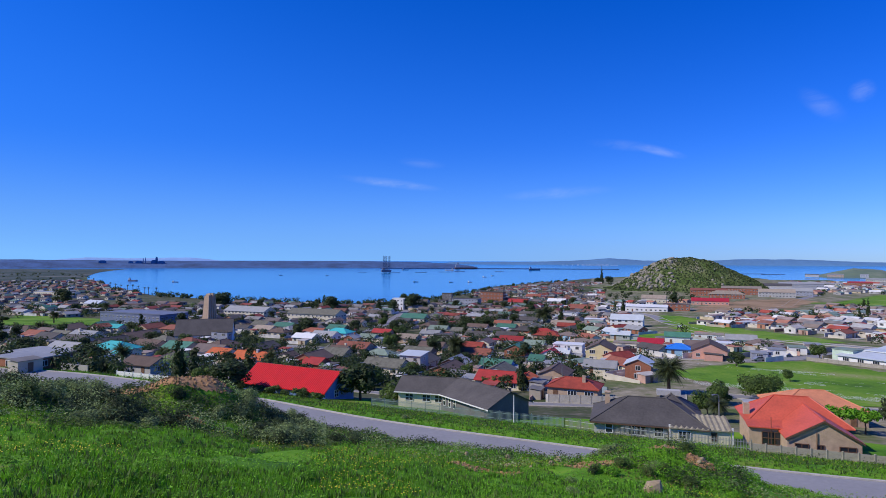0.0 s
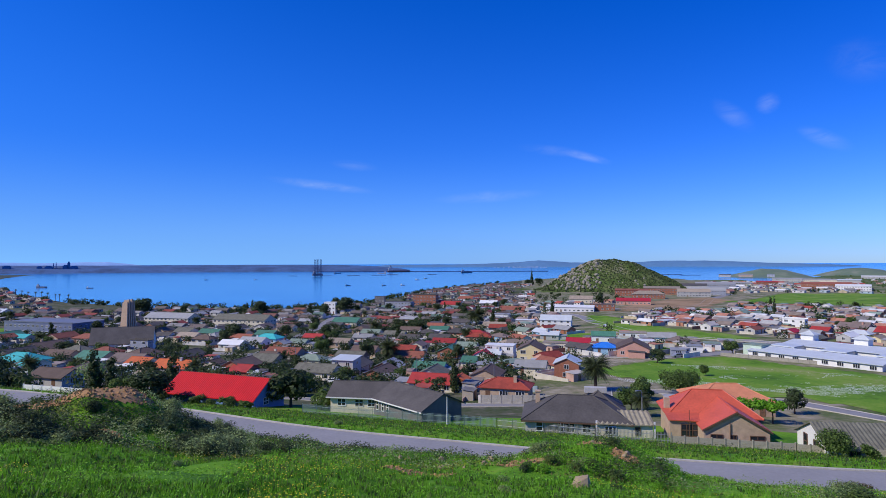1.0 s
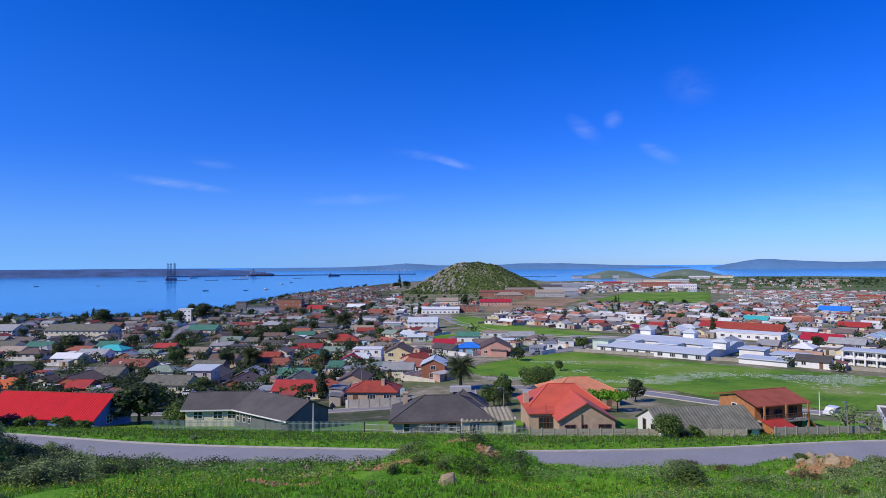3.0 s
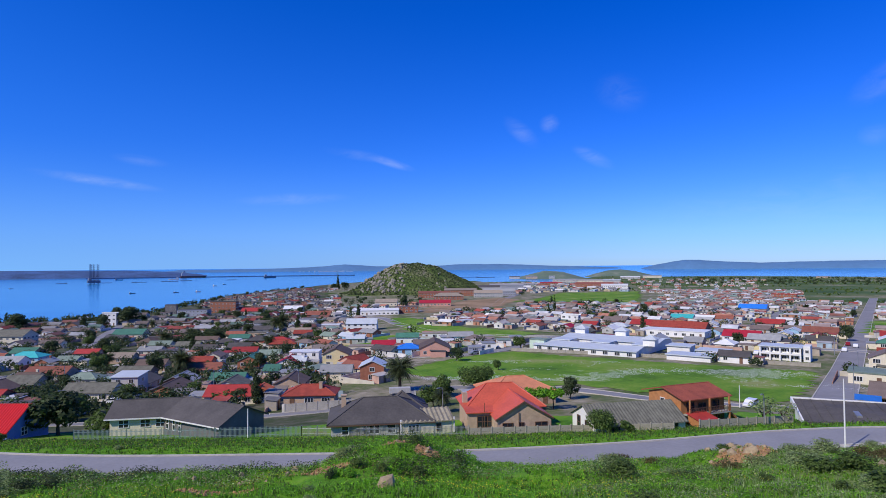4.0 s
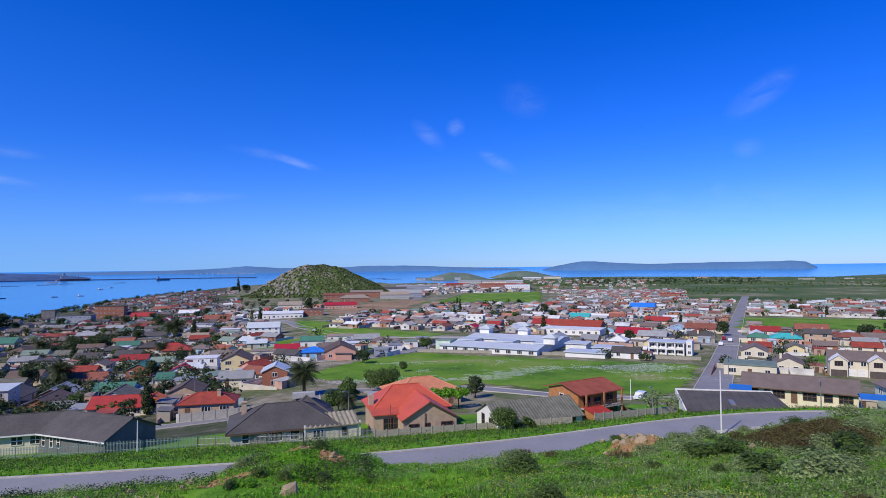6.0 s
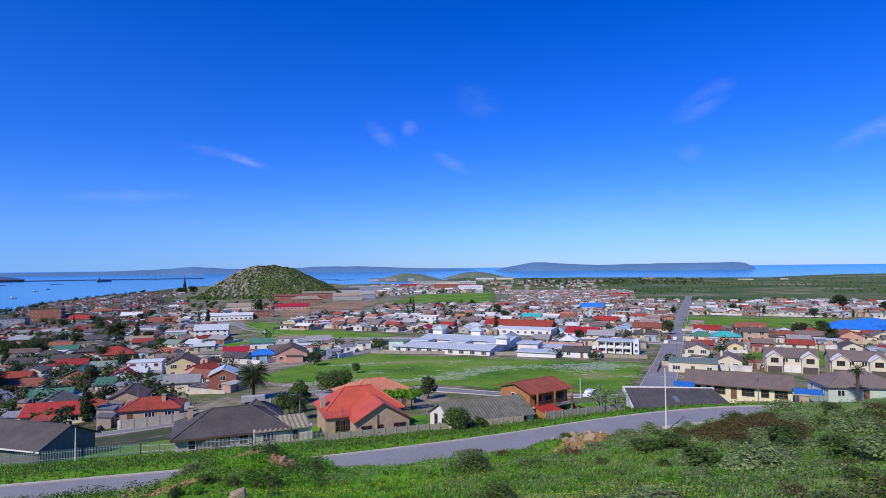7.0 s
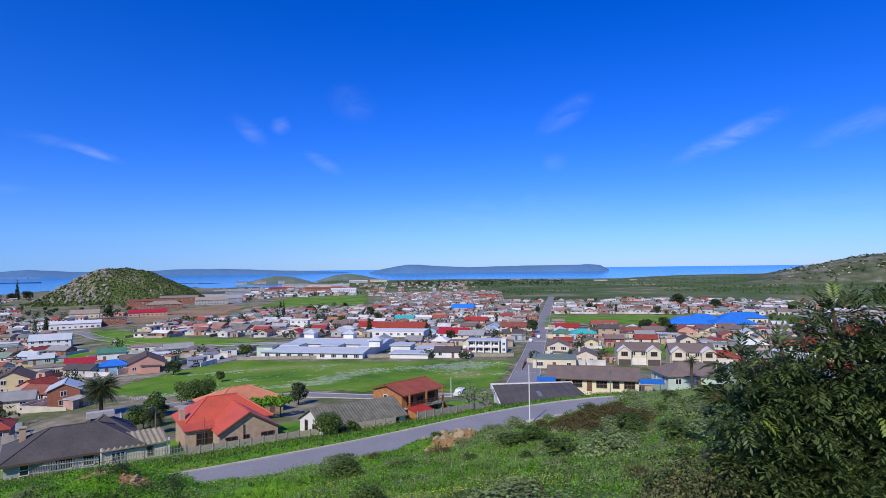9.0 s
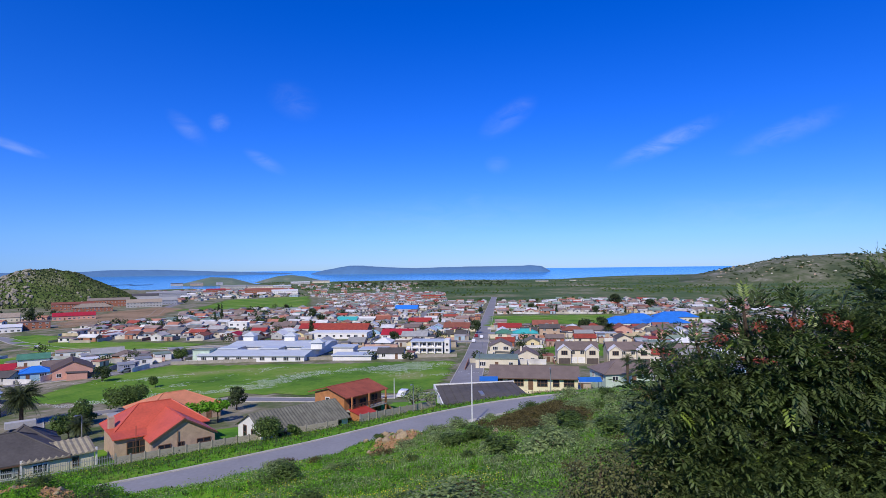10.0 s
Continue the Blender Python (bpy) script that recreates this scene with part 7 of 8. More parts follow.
# ---- fences, lamp posts, cars ----


def slab_wall(p, q, h, step, label, material, post, thick=0.09):
    """A wall of precast panels between posts."""
    p, q = Vector(p), Vector(q)
    n = max(1, int((q - p).length / step))
    u = (q - p) / n
    head = math.degrees(math.atan2(u.x, u.y))
    w = thing("wall", pose(p.x, p.y, land(*p)), label, "garden wall", "garden walls")
    pm = bpy.data.meshes.new("post")
    bm = bmesh.new()
    box(bm, -thick, thick, -thick, thick, -0.5, h + 0.12)
    bm.to_mesh(pm)
    bm.free()
    pm.materials.append(post)
    sm = bpy.data.meshes.new("panel")
    bm = bmesh.new()
    ln = u.length
    rows = max(2, int(h / 0.42))
    for r in range(rows):
        box(bm, 0.08, ln - 0.08, -0.035, 0.035, r * h / rows + 0.012 - (0.5 if r == 0 else 0), (r + 1) * h / rows - 0.012)
    bm.to_mesh(sm)
    bm.free()
    sm.materials.append(material)
    for k in range(n + 1):
        c = p + u * k
        rel = Vector((c.x - p.x, c.y - p.y, land(c.x, c.y) - land(*p)))
        shared("post", pm, w, Matrix.Translation(rel))
        if k < n:
            nxt = p + u * (k + 1)
            tilt = math.degrees(math.atan2(land(nxt.x, nxt.y) - land(c.x, c.y), ln))
            shared("panel", sm, w, Matrix.Translation(rel) @ pose(0, 0, 0, 0, 0, 90 - head) @ pose(0, 0, 0, 0, -tilt, 0))
    return w


PRECAST = mat("weathered precast concrete", (0.36, 0.33, 0.27), 0.9, 0.3, 1.0, bump=0.3)
slab_wall((39, 75.6), (53, 70.6), 1.05, 1.5, "weathered precast concrete panel wall behind the verge", PRECAST, PRECAST)
slab_wall((53, 70.6), (66, 64.0), 1.0, 1.5, "weathered precast concrete panel wall behind the verge", PRECAST, PRECAST)
slab_wall((70, 63.0), (86, 60.0), 1.2, 1.5, "grey precast concrete wall beside the brick house", PRECAST, PRECAST)
slab_wall((106, 51), (123, 38), 0.8, 1.6, "sandy garden wall in front of the yellow house", WALL["tan"], WALL["tan"])
slab_wall((123, 38), (138, 28), 0.8, 1.6, "sandy garden wall in front of the green house", WALL["tan"], WALL["tan"])
slab_wall((22, 124), (40, 116), 1.8, 2.0, "grey block wall along the back lane", CONCRETE, CONCRETE)
slab_wall((250, 108), (290, 76), 1.6, 3.0, "long white wall behind the green lot", WALL["white"], WALL["white"])
slab_wall((-44, 102), (-60, 110), 0.9, 2.0, "low white garden wall above the verge", WALL["white"], WALL["white"])
slab_wall((122, 200), (160, 152), 1.2, 3.0, "grey precast wall between the school and the meadow", PRECAST, PRECAST)
slab_wall((160, 152), (186, 120), 1.2, 3.0, "grey precast wall between the offices and the meadow", PRECAST, PRECAST)

PALING = mat("dark steel paling", (0.16, 0.17, 0.19), 0.7, 0.25, 2.0)
slab_wall((176, 224), (203, 184), 1.5, 3.2, "dark paling between stout white pillars along the cross street", PALING, WALL["white"], 0.3)
slab_wall((203, 184), (229, 152), 1.5, 3.2, "dark paling between stout white pillars along the cross street", PALING, WALL["white"], 0.3)


def palisade(p, q, h, material, label):
    p, q = Vector(p), Vector(q)
    n = int((q - p).length / 2.4)
    u = (q - p) / n
    head = math.degrees(math.atan2(u.x, u.y))
    w = thing("fence", pose(p.x, p.y, land(*p)), label, "fence", "fences")
    bm = bmesh.new()
    box(bm, -0.03, 0.03, -0.015, 0.015, 0.05, h)
    slat = bpy.data.meshes.new("slat")
    bm.to_mesh(slat)
    bm.free()
    slat.materials.append(material)
    for k in range(n + 1):
        c = p + u * k
        rel = Vector((c.x - p.x, c.y - p.y, land(c.x, c.y) - land(*p)))
        bm = bmesh.new()
        box(bm, -0.05, 0.05, -0.05, 0.05, -0.4, h + 0.1)
        part("post", bm, material, w).matrix_basis = Matrix.Translation(rel)
        if k < n:
            nxt = p + u * (k + 1)
            dz = land(nxt.x, nxt.y) - land(c.x, c.y)
            m = Matrix.Translation(rel) @ pose(0, 0, 0, 0, 0, 90 - head)
            for j in range(1, 14):
                shared("slat", slat, w, m @ Matrix.Translation((u.length * j / 14, 0, dz * j / 14)))
            for z in (0.35, h - 0.3):
                bm = bmesh.new()
                tube(bm, [(0, 0, z), (u.length * 0.5, 0, z + dz * 0.5), (u.length, 0, z + dz)], [0.03, 0.03, 0.03], 4)
                part("rail", bm, material, w).matrix_basis = m
    return w


GREEN_STEEL = mat("grey-green painted steel", (0.20, 0.28, 0.26), 0.6, 0.2, 2.0)
palisade((-12, 101), (18, 88), 1.5, GREEN_STEEL, "grey-green steel palisade fence in front of the long house")
palisade((18, 88), (30, 79.5), 1.4, METAL, "grey steel palisade fence in front of the dark house")
palisade((30, 79.5), (39, 75.6), 1.4, METAL, "grey steel palisade fence in front of the outbuilding")


def lamp_post(x, y, h, arm, label, group="lamp posts"):
    lp = thing("street_lamp", pose(x, y, land(x, y), 0, 0, 200), label, "street lamp", group)
    bm = bmesh.new()
    tube(bm, [(0, 0, -0.4), (0, 0, h * 0.5), (0, 0, h)], [0.10, 0.085, 0.06], 8)
    part("pole", bm, METAL if arm else FASCIA, lp)
    if arm:
        bm = bmesh.new()
        tube(bm, [(0, 0, h), (0.15, 0, h + 0.25), (0.8, 0, h + 0.32)], [0.05, 0.045, 0.04], 6)
        part("arm", bm, METAL, lp)
        bm = bmesh.new()
        box(bm, 0.75, 1.35, -0.12, 0.12, h + 0.24, h + 0.38)
        part("lantern", bm, METAL, lp)
    return lp


lamp_post(69.0, 42.0, 8.0, False, "plain white pole beside the road")
lamp_post(97, 78, 4.2, False, "thin white pole at the edge of the meadow")
lamp_post(80, 60.2, 4.4, True, "grey street lamp in front of the brick house")
lamp_post(107, 47.5, 5.0, True, "grey street lamp in front of the yellow house")
lamp_post(10.8, 90.5, 4.2, False, "slim grey pole beside the palisade fence")
lamp_post(43, 93, 5.0, True, "pale street lamp behind the coral roof")
for p in (Vector((140, 83)), Vector((176, 103)), Vector((222, 138)), Vector((262, 146)), Vector((300, 182)), Vector((350, 196))):
    lamp_post(p.x, p.y, 6.5, True, "grey street lamp along the straight street")
for p in ((-40, 128), (-18, 140), (12, 176), (30, 150), (-70, 200), (-30, 230), (60, 230)):
    lamp_post(p[0], p[1], 6.0, True, "grey wooden power pole between the houses", "power poles")


def car(x, y, turn, paint, label):
    m = spot(x, y, 0.08, turn)
    c = thing("car", m, label, "car", "parked cars")
    bm = bmesh.new()
    prism(bm, [(-2.1, 0.3), (2.1, 0.3), (2.15, 0.75), (1.2, 0.92), (0.6, 1.42), (-1.3, 1.45), (-1.9, 0.95), (-2.15, 0.8)], -0.82, 0.82, 0, pose(0, 0, 0, 0, 0, 90))
    bmesh.ops.bevel(bm, geom=bm.edges[:], offset=0.06, segments=1, affect='EDGES')
    part("body", bm, paint, c)
    bm = bmesh.new()
    prism(bm, [(-1.62, 0.98), (1.02, 0.98), (0.56, 1.36), (-1.28, 1.38)], -0.84, 0.84, 0, pose(0, 0, 0, 0, 0, 90))
    part("window_glass", bm, GLASS, c)
    for wx in (-1.3, 1.3):
        for wy in (-0.78, 0.78):
            bm = bmesh.new()
            bmesh.ops.create_cone(bm, cap_ends=True, segments=12, radius1=0.31, radius2=0.31, depth=0.2, matrix=pose(-wx, wy, 0.31, 90, 0, 0))
            part("wheel", bm, mat_tyre, c)
    return c


mat_tyre = mat("black rubber tyre", (0.02, 0.02, 0.02), 0.9)
WHITE_PAINT = mat("white car paint", (0.75, 0.75, 0.75), 0.25, 0.05)
SILVER = mat("silver car paint", (0.42, 0.43, 0.45), 0.3, 0.1, metal=0.5)
BLACK_PAINT = mat("dark car paint", (0.03, 0.035, 0.05), 0.25, 0.1)
RED_PAINT = mat("dark red car paint", (0.25, 0.02, 0.02), 0.3, 0.1)
for x, y, turn, paint, label in ((190, 84, 150, WHITE_PAINT, "white car parked beside the twin houses"), (126, 36.5, 120, BLACK_PAINT, "dark car parked at the garage"), (104, 197, 80, SILVER, "silver car on the street by the field"),
                                 (93, 198, 70, BLACK_PAINT, "dark car on the street by the field"), (100, 78, 70, WHITE_PAINT, "white van at the end of the lane"), (215, 150, 61, WHITE_PAINT, "white car in the office yard"),
                                 (222, 162, 61, SILVER, "silver car in the office yard"), (212, 168, 150, WHITE_PAINT, "white car in the office yard"), (203, 172, 150, RED_PAINT, "dark red car in the office yard"), (236, 143, 61, WHITE_PAINT, "white car on the cross street"),
                                 (260, 156, 61, RED_PAINT, "dark red car on the long street"), (255, 150, 61, WHITE_PAINT, "white car on the long street"), (131, 330, 10, WHITE_PAINT, "white minibus on the arterial road"), (200, 160, 61, BLACK_PAINT, "dark car in the office yard"),
                                 (196, 150, 61, WHITE_PAINT, "white car in the office yard"), (-12, 168, 113, WHITE_PAINT, "white car in a driveway"), (-7, 172, 113, SILVER, "silver car in a driveway"), (26, 150, 113, BLACK_PAINT, "dark car in a driveway")):
    car(x, y, turn, paint, label)

# blue shade covers beside the yellow house
TARP = mat("blue tarpaulin", (0.02, 0.15, 0.50), 0.6, 0.2, 1.0)
for x, y, L, W, h in ((107.5, 61.5, 3.6, 3.6, 3.2), (117, 43.5, 4.4, 3.6, 2.6)):
    c = thing("shade_canopy", spot(x, y, 0, 150), "blue tarpaulin canopy on thin poles", "canopy")
    bm = bmesh.new()
    roof_body(bm, L, W, h, 0.5, "gable", 0.1, 0.06)
    part("cover", bm, TARP, c)
    for sx in (-1, 1):
        for sy in (-1, 1):
            bm = bmesh.new()
            cylinder(bm, (sx * L * 0.48, sy * W * 0.48, -0.6), 0.05, h + 0.6, 6)
            part("pole", bm, METAL, c)

# ---- foreground: soil, rocks, scrub and grass ----
BARE_SPOTS = [(-20.7, 50.2, 2.8, 2.2), (-25.0, 48.5, 2.4, 1.5), (-19, 43.5, 1.6, 1.1), (2.5, 40.3, 2.8, 1.5), (10.5, 44.5, 2.5, 1.2), (17.4, 46.6, 1.1, 0.8), (19.0, 44.2, 1.0, 1.1), (47, 37.6, 3.6, 1.6)]


def bareness(x, y):
    """Below one inside the patches of bare earth, whose edges are ragged."""
    best = 9.0
    for cx, cy, rx, ry in BARE_SPOTS:
        best = min(best, ((x - cx) / rx) ** 2 + ((y - cy) / ry) ** 2)
    return best + 0.55 * noise.noise((x * 0.9, y * 0.9, 3))


CLOD = mat("crumbling ochre earth", (0.40, 0.235, 0.105), 0.95, 0.5, 3.0, bump=0.6, bump_scale=9, island=0.3)
cg = random.Random(62)
bm = bmesh.new()
for cx, cy, rx, ry in BARE_SPOTS:
    outline = [(cx + rx * 1.05 * math.cos(k * 0.35) * (1 + 0.25 * noise.noise((cx, k * 0.7, 1))), cy + ry * 1.05 * math.sin(k * 0.35) * (1 + 0.25 * noise.noise((cx, k * 0.7, 1)))) for k in range(18)]
    draped("bare_ground", outline, 0.3, 0.025, DIRT, "ragged patch of ochre bare earth in the growth", "bare ground")
    for k in range(int(26 * rx * ry)):
        t, q = cg.uniform(0, 6.28), math.sqrt(cg.random())
        x, y = cx + rx * q * math.cos(t), cy + ry * q * math.sin(t)
        boulder(bm, (x, y, land(x, y) + 0.05), cg.uniform(0.04, 0.15), cg, 1)
tagged(mesh_object("rubble", bm, CLOD), "crumbled ochre clods and stones on the bare earth", "rubble", kind="stuff")
PALE_ROCK = mat("pale sandstone", (0.38, 0.29, 0.175), 0.9, 0.35, 1.5, bump=0.6, bump_scale=6)
rocks = [(11.4, 32.3, 0.62), (17.2, 46.2, 0.22), (19.4, 44.6, 0.26), (18.8, 43.9, 0.2), (12.8, 38.6, 0.3), (13.9, 38.2, 0.28), (45, 25, 0.35), (30, 27, 0.3), (53, 27, 0.4)]
grock = random.Random(4)
rocks += [(49 + grock.gauss(0, 2.4), 39.5 + grock.gauss(0, 1.2), grock.uniform(0.2, 0.5)) for k in range(26)]
rocks += [(7 + grock.gauss(0, 2.5), 46.5 + grock.gauss(0, 1.2), grock.uniform(0.12, 0.3)) for k in range(14)]
for x, y, r in rocks:
    bm = bmesh.new()
    boulder(bm, (0, 0, 0), r, grock, 2)
    ob = mesh_object("rock", bm, PALE_ROCK)
    ob.location = (x, y, land(x, y) + r * 0.2)
    tagged(ob, "pale sandy rock lying in the grass", "rock", "loose rocks")


def bush_proto(leaf, label, R, hgt, n, size, gen):
    b = thing("bush", pose(-300, -300, land(-300, -300)), label, "bush", "scrub bushes")
    lob = lobes_round(gen, 8, R, hgt, 0.0, 1.05) + [(0, 0, hgt * 0.3, R * 0.6)]
    v, f = blob_leaves(lob, n, size, gen, 0.6)
    ob = new("foliage", leaves_mesh("foliage", v, f, LEAF[leaf]))
    ob.parent = b
    bm = bmesh.new()
    for k in range(6):
        a = k * 1.05
        tube(bm, [(0, 0, -0.3), (R * 0.25 * math.cos(a), R * 0.25 * math.sin(a), hgt * 0.3), (R * 0.5 * math.cos(a), R * 0.5 * math.sin(a), hgt * 0.65)], [0.035, 0.025, 0.01], 4)
    part("stem", bm, BARK, b)
    return b


bg = random.Random(77)
BUSH = [bush_proto("grey", "grey-green coastal scrub bush on the slope", 0.9, 0.95, 1900, 0.055, bg), bush_proto("dark", "dark green scrub bush on the slope", 1.0, 1.15, 1700, 0.062, bg),
        bush_proto("brown", "rusty brown dry scrub bush", 0.9, 0.75, 1500, 0.055, bg), bush_proto("lush", "fresh green weed clump", 0.8, 0.6, 1200, 0.062, bg), bush_proto("mid", "mid green scrub bush", 0.85, 0.9, 1600, 0.058, bg)]
first = {}


def scrub(kind, x, y, size, tall=1.0):
    if bareness(x, y) < 1.2:
        return
    m = pose(x, y, land(x, y) - 0.05, 0, 0, bg.uniform(0, 360)) @ Matrix.Diagonal((size, size, size * tall * bg.uniform(0.8, 1.15), 1))
    if kind in first:
        copy_thing(BUSH[kind], m)
    else:
        first[kind] = m


for az0, az1, d0, d1, n, kinds, s0, s1 in ((-39, -13.5, 43, 74, 128, (0, 1, 4, 0, 1, 0), 0.7, 1.5), (-16, -2, 46, 56, 8, (1, 4, 0, 1), 0.5, 0.9), (14, 27, 42, 55, 36, (3, 4, 0, 4), 0.5, 0.9), (40, 78, 18, 72, 74, (0, 0, 4, 3, 0, 4, 2), 0.8, 2.0),
                                           (60, 67, 54, 68, 16, (2, 2, 2), 0.9, 1.5), (58, 76, 22, 40, 16, (0, 2, 4, 3), 0.6, 1.0), (-38, 40, 17, 42, 12, (0, 3, 1), 0.4, 0.7)):
    k = 0
    while k < n:
        a, d = bg.uniform(az0, az1), math.sqrt(bg.uniform(d0 * d0, d1 * d1))
        p = at(a, d)
        if off_road(p.x, p.y) < 6.2 or below_road(p.x, p.y) > -4.8:
            k += 0.2
            continue
        scrub(bg.choice(kinds), p.x, p.y, bg.uniform(s0, s1), 0.72 if az0 >= 40 else 1.0)
        k += 1
for k in range(16):
    i = bg.randrange(len(ROAD) - 4)
    d = (ROAD[i + 1] - ROAD[i]).normalized()
    p = ROAD[i] + Vector((-d.y, d.x)) * bg.uniform(5.5, 15)
    scrub(bg.choice((3, 4, 0, 1)), p.x, p.y, bg.uniform(0.4, 0.85))
for kind, m in first.items():
    BUSH[kind].matrix_world = m


def heath(name, n, az0, az1, d0, d1, size, leaf, label, gen, level, tall=0.55):
    """Low leafy cover in uneven clumps."""
    v, f = [], []
    for k in range(n):
        a, d = gen.uniform(az0, az1), d0 * (d1 / d0) ** gen.random()
        p = at(a, d)
        q = noise.noise((p.x * 0.35, p.y * 0.35, level)) + 0.5 * noise.noise((p.x * 0.12, p.y * 0.12, level))
        if q < -0.05:
            continue
        ground, off = quick(p.x, p.y)
        if off < 4.8 or below_road(p.x, p.y) > -3.5 or bareness(p.x, p.y) < 1.0:
            continue
        z = ground + gen.uniform(0, tall) * min(1.0, q + 0.45) * min(1.0, max(0.06, (off - 6.0) / 7))
        s = size * gen.uniform(0.6, 1.4) * (0.4 + d / 65)
        nrm = Vector((gen.gauss(0, .6), gen.gauss(0, .6), 1)).normalized()
        t = Matrix.Rotation(gen.uniform(0, 6.28), 3, nrm) @ nrm.orthogonal().normalized()
        b = nrm.cross(t)
        c = Vector((p.x, p.y, z))
        i = len(v)
        v += [c - t * s, c - b * s * 0.5, c + t * s, c + b * s * 0.5]
        f.append((i, i + 1, i + 2, i + 3))
    tagged(new(name, leaves_mesh(name, v, f, LEAF[leaf])), label, "undergrowth", kind="stuff")


hg = random.Random(55)
heath("heath", 120000, 38, 84, 12, 78, 0.062, "grey", "low grey-green heath over the slope", hg, 3.0)
heath("green_heath", 60000, 36, 78, 12, 78, 0.062, "lush", "low fresh green growth over the slope", hg, 11.0)
heath("mixed_heath", 60000, 38, 84, 12, 78, 0.07, "mid", "low mid green growth over the slope", hg, 31.0)
heath("ridge_heath", 60000, -39, -9, 40, 80, 0.075, "mid", "low green growth between the bushes", hg, 17.0)
heath("leafy_weeds", 60000, -39, 44, 15, 62, 0.065, "lush", "broad fresh green leaves through the grass", hg, 23.0)
heath("dark_thicket", 52000, -39, -12, 43, 70, 0.075, "dark", "dark low thicket over the ridge beside the road", hg, 41.0, 1.5)
heath("grey_thicket", 42000, -39, -11, 42, 70, 0.070, "grey", "grey-green low thicket over the ridge beside the road", hg, 47.0, 1.5)
heath("mound_growth", 14000, 13, 28, 43, 56, 0.065, "lush", "rank green growth on the rough mound", hg, 51.0, 1.1)
heath("mound_thicket", 9000, 14, 27, 43, 56, 0.070, "dark", "dark scrub on the rough mound", hg, 57.0, 1.1)
heath("roadside_thicket", 16000, -15, 13, 47, 64, 0.070, "dark", "dark scrub along the upper edge of the road", hg, 71.0, 1.0)
heath("roadside_scrub", 20000, -15, 40, 44, 64, 0.070, "grey", "grey-green scrub along the upper edge of the road", hg, 77.0, 0.9)
heath("dry_scrub", 9000, -15, 30, 40, 62, 0.065, "brown", "dry brown scrub among the growth above the road", hg, 83.0, 0.7)
heath("bright_growth", 46000, 20, 62, 14, 60, 0.058, "lush", "fresh bright green growth over the open slope", hg, 91.0, 0.5)
v, f = [], []
for k in range(60000):
    t, q = hg.uniform(0, 6.28), math.sqrt(hg.random())
    r1, r2 = 8.5 * q * math.cos(t) + 0.6 * hg.gauss(0, 1), 5.2 * q * math.sin(t) + 0.5 * hg.gauss(0, 1)
    x, y = 54.6 + 0.9 * r1 + 0.44 * r2, 25.6 + 0.44 * r1 - 0.9 * r2
    top = 1.3 * max(0.1, 1 - q * q) * (0.8 + 0.5 * noise.noise((x * 0.8, y * 0.8, 40)))
    c = Vector((x, y, quick(x, y)[0] + top * math.sqrt(hg.uniform(0.3, 1))))
    s = hg.uniform(0.05, 0.11)
    nrm = Vector((hg.gauss(0, .7), hg.gauss(0, .7), 1)).normalized()
    t = Matrix.Rotation(hg.uniform(0, 6.28), 3, nrm) @ nrm.orthogonal().normalized()
    b = nrm.cross(t)
    i = len(v)
    v += [c - t * s, c - b * s * 0.4, c + t * s, c + b * s * 0.4]
    f.append((i, i + 1, i + 2, i + 3))
tagged(new("brown_heath", leaves_mesh("brown_heath", v, f, LEAF["brown"])), "low mass of dark rusty brown dry scrub", "undergrowth", kind="stuff")


def grass_field(name, n, where, h0, h1, width, material, label, gen, blades=5):
    v, f = [], []
    k = 0
    while k < n:
        p = where(gen)
        k += 1
        if p is None:
            continue
        x, y = p
        z = quick(x, y)[0] - 0.03
        s = gen.uniform(h0, h1)
        for b in range(blades):
            a = gen.uniform(0, 6.28)
            lean = gen.uniform(0.1, 0.7) * s
            ox, oy = gen.uniform(-.16, .16), gen.uniform(-.16, .16)
            w = width * gen.uniform(0.6, 1.3)
            cx, sx = math.cos(a), math.sin(a)
            i = len(v)
            v += [(x + ox - sx * w, y + oy + cx * w, z), (x + ox + sx * w, y + oy - cx * w, z), (x + ox + cx * lean, y + oy + sx * lean, z + s)]
            f.append((i, i + 1, i + 2))
    tagged(new(name, leaves_mesh(name, v, f, material)), label, "grass", kind="stuff")


def slope_spot(gen):
    a, d = gen.uniform(-39, 62) if gen.random() < 0.86 else gen.uniform(40, 84), 13 * math.exp(gen.random() * 1.75)
    p = at(a, d)
    if quick(p.x, p.y)[1] < 4.6 or below_road(p.x, p.y) > -3 or noise.noise((p.x * 0.16, p.y * 0.16, 9)) < -0.28 or (bareness(p.x, p.y) < 0.9 and gen.random() < 0.7):
        return None
    return p.x, p.y


def verge_spot(gen):
    i = gen.randrange(len(ROAD) - 2)
    d = (ROAD[i + 1] - ROAD[i]).normalized()
    p = ROAD[i] + d * gen.uniform(0, 2) + Vector((-d.y, d.x)) * gen.uniform(3.7, 22)
    return p.x, p.y


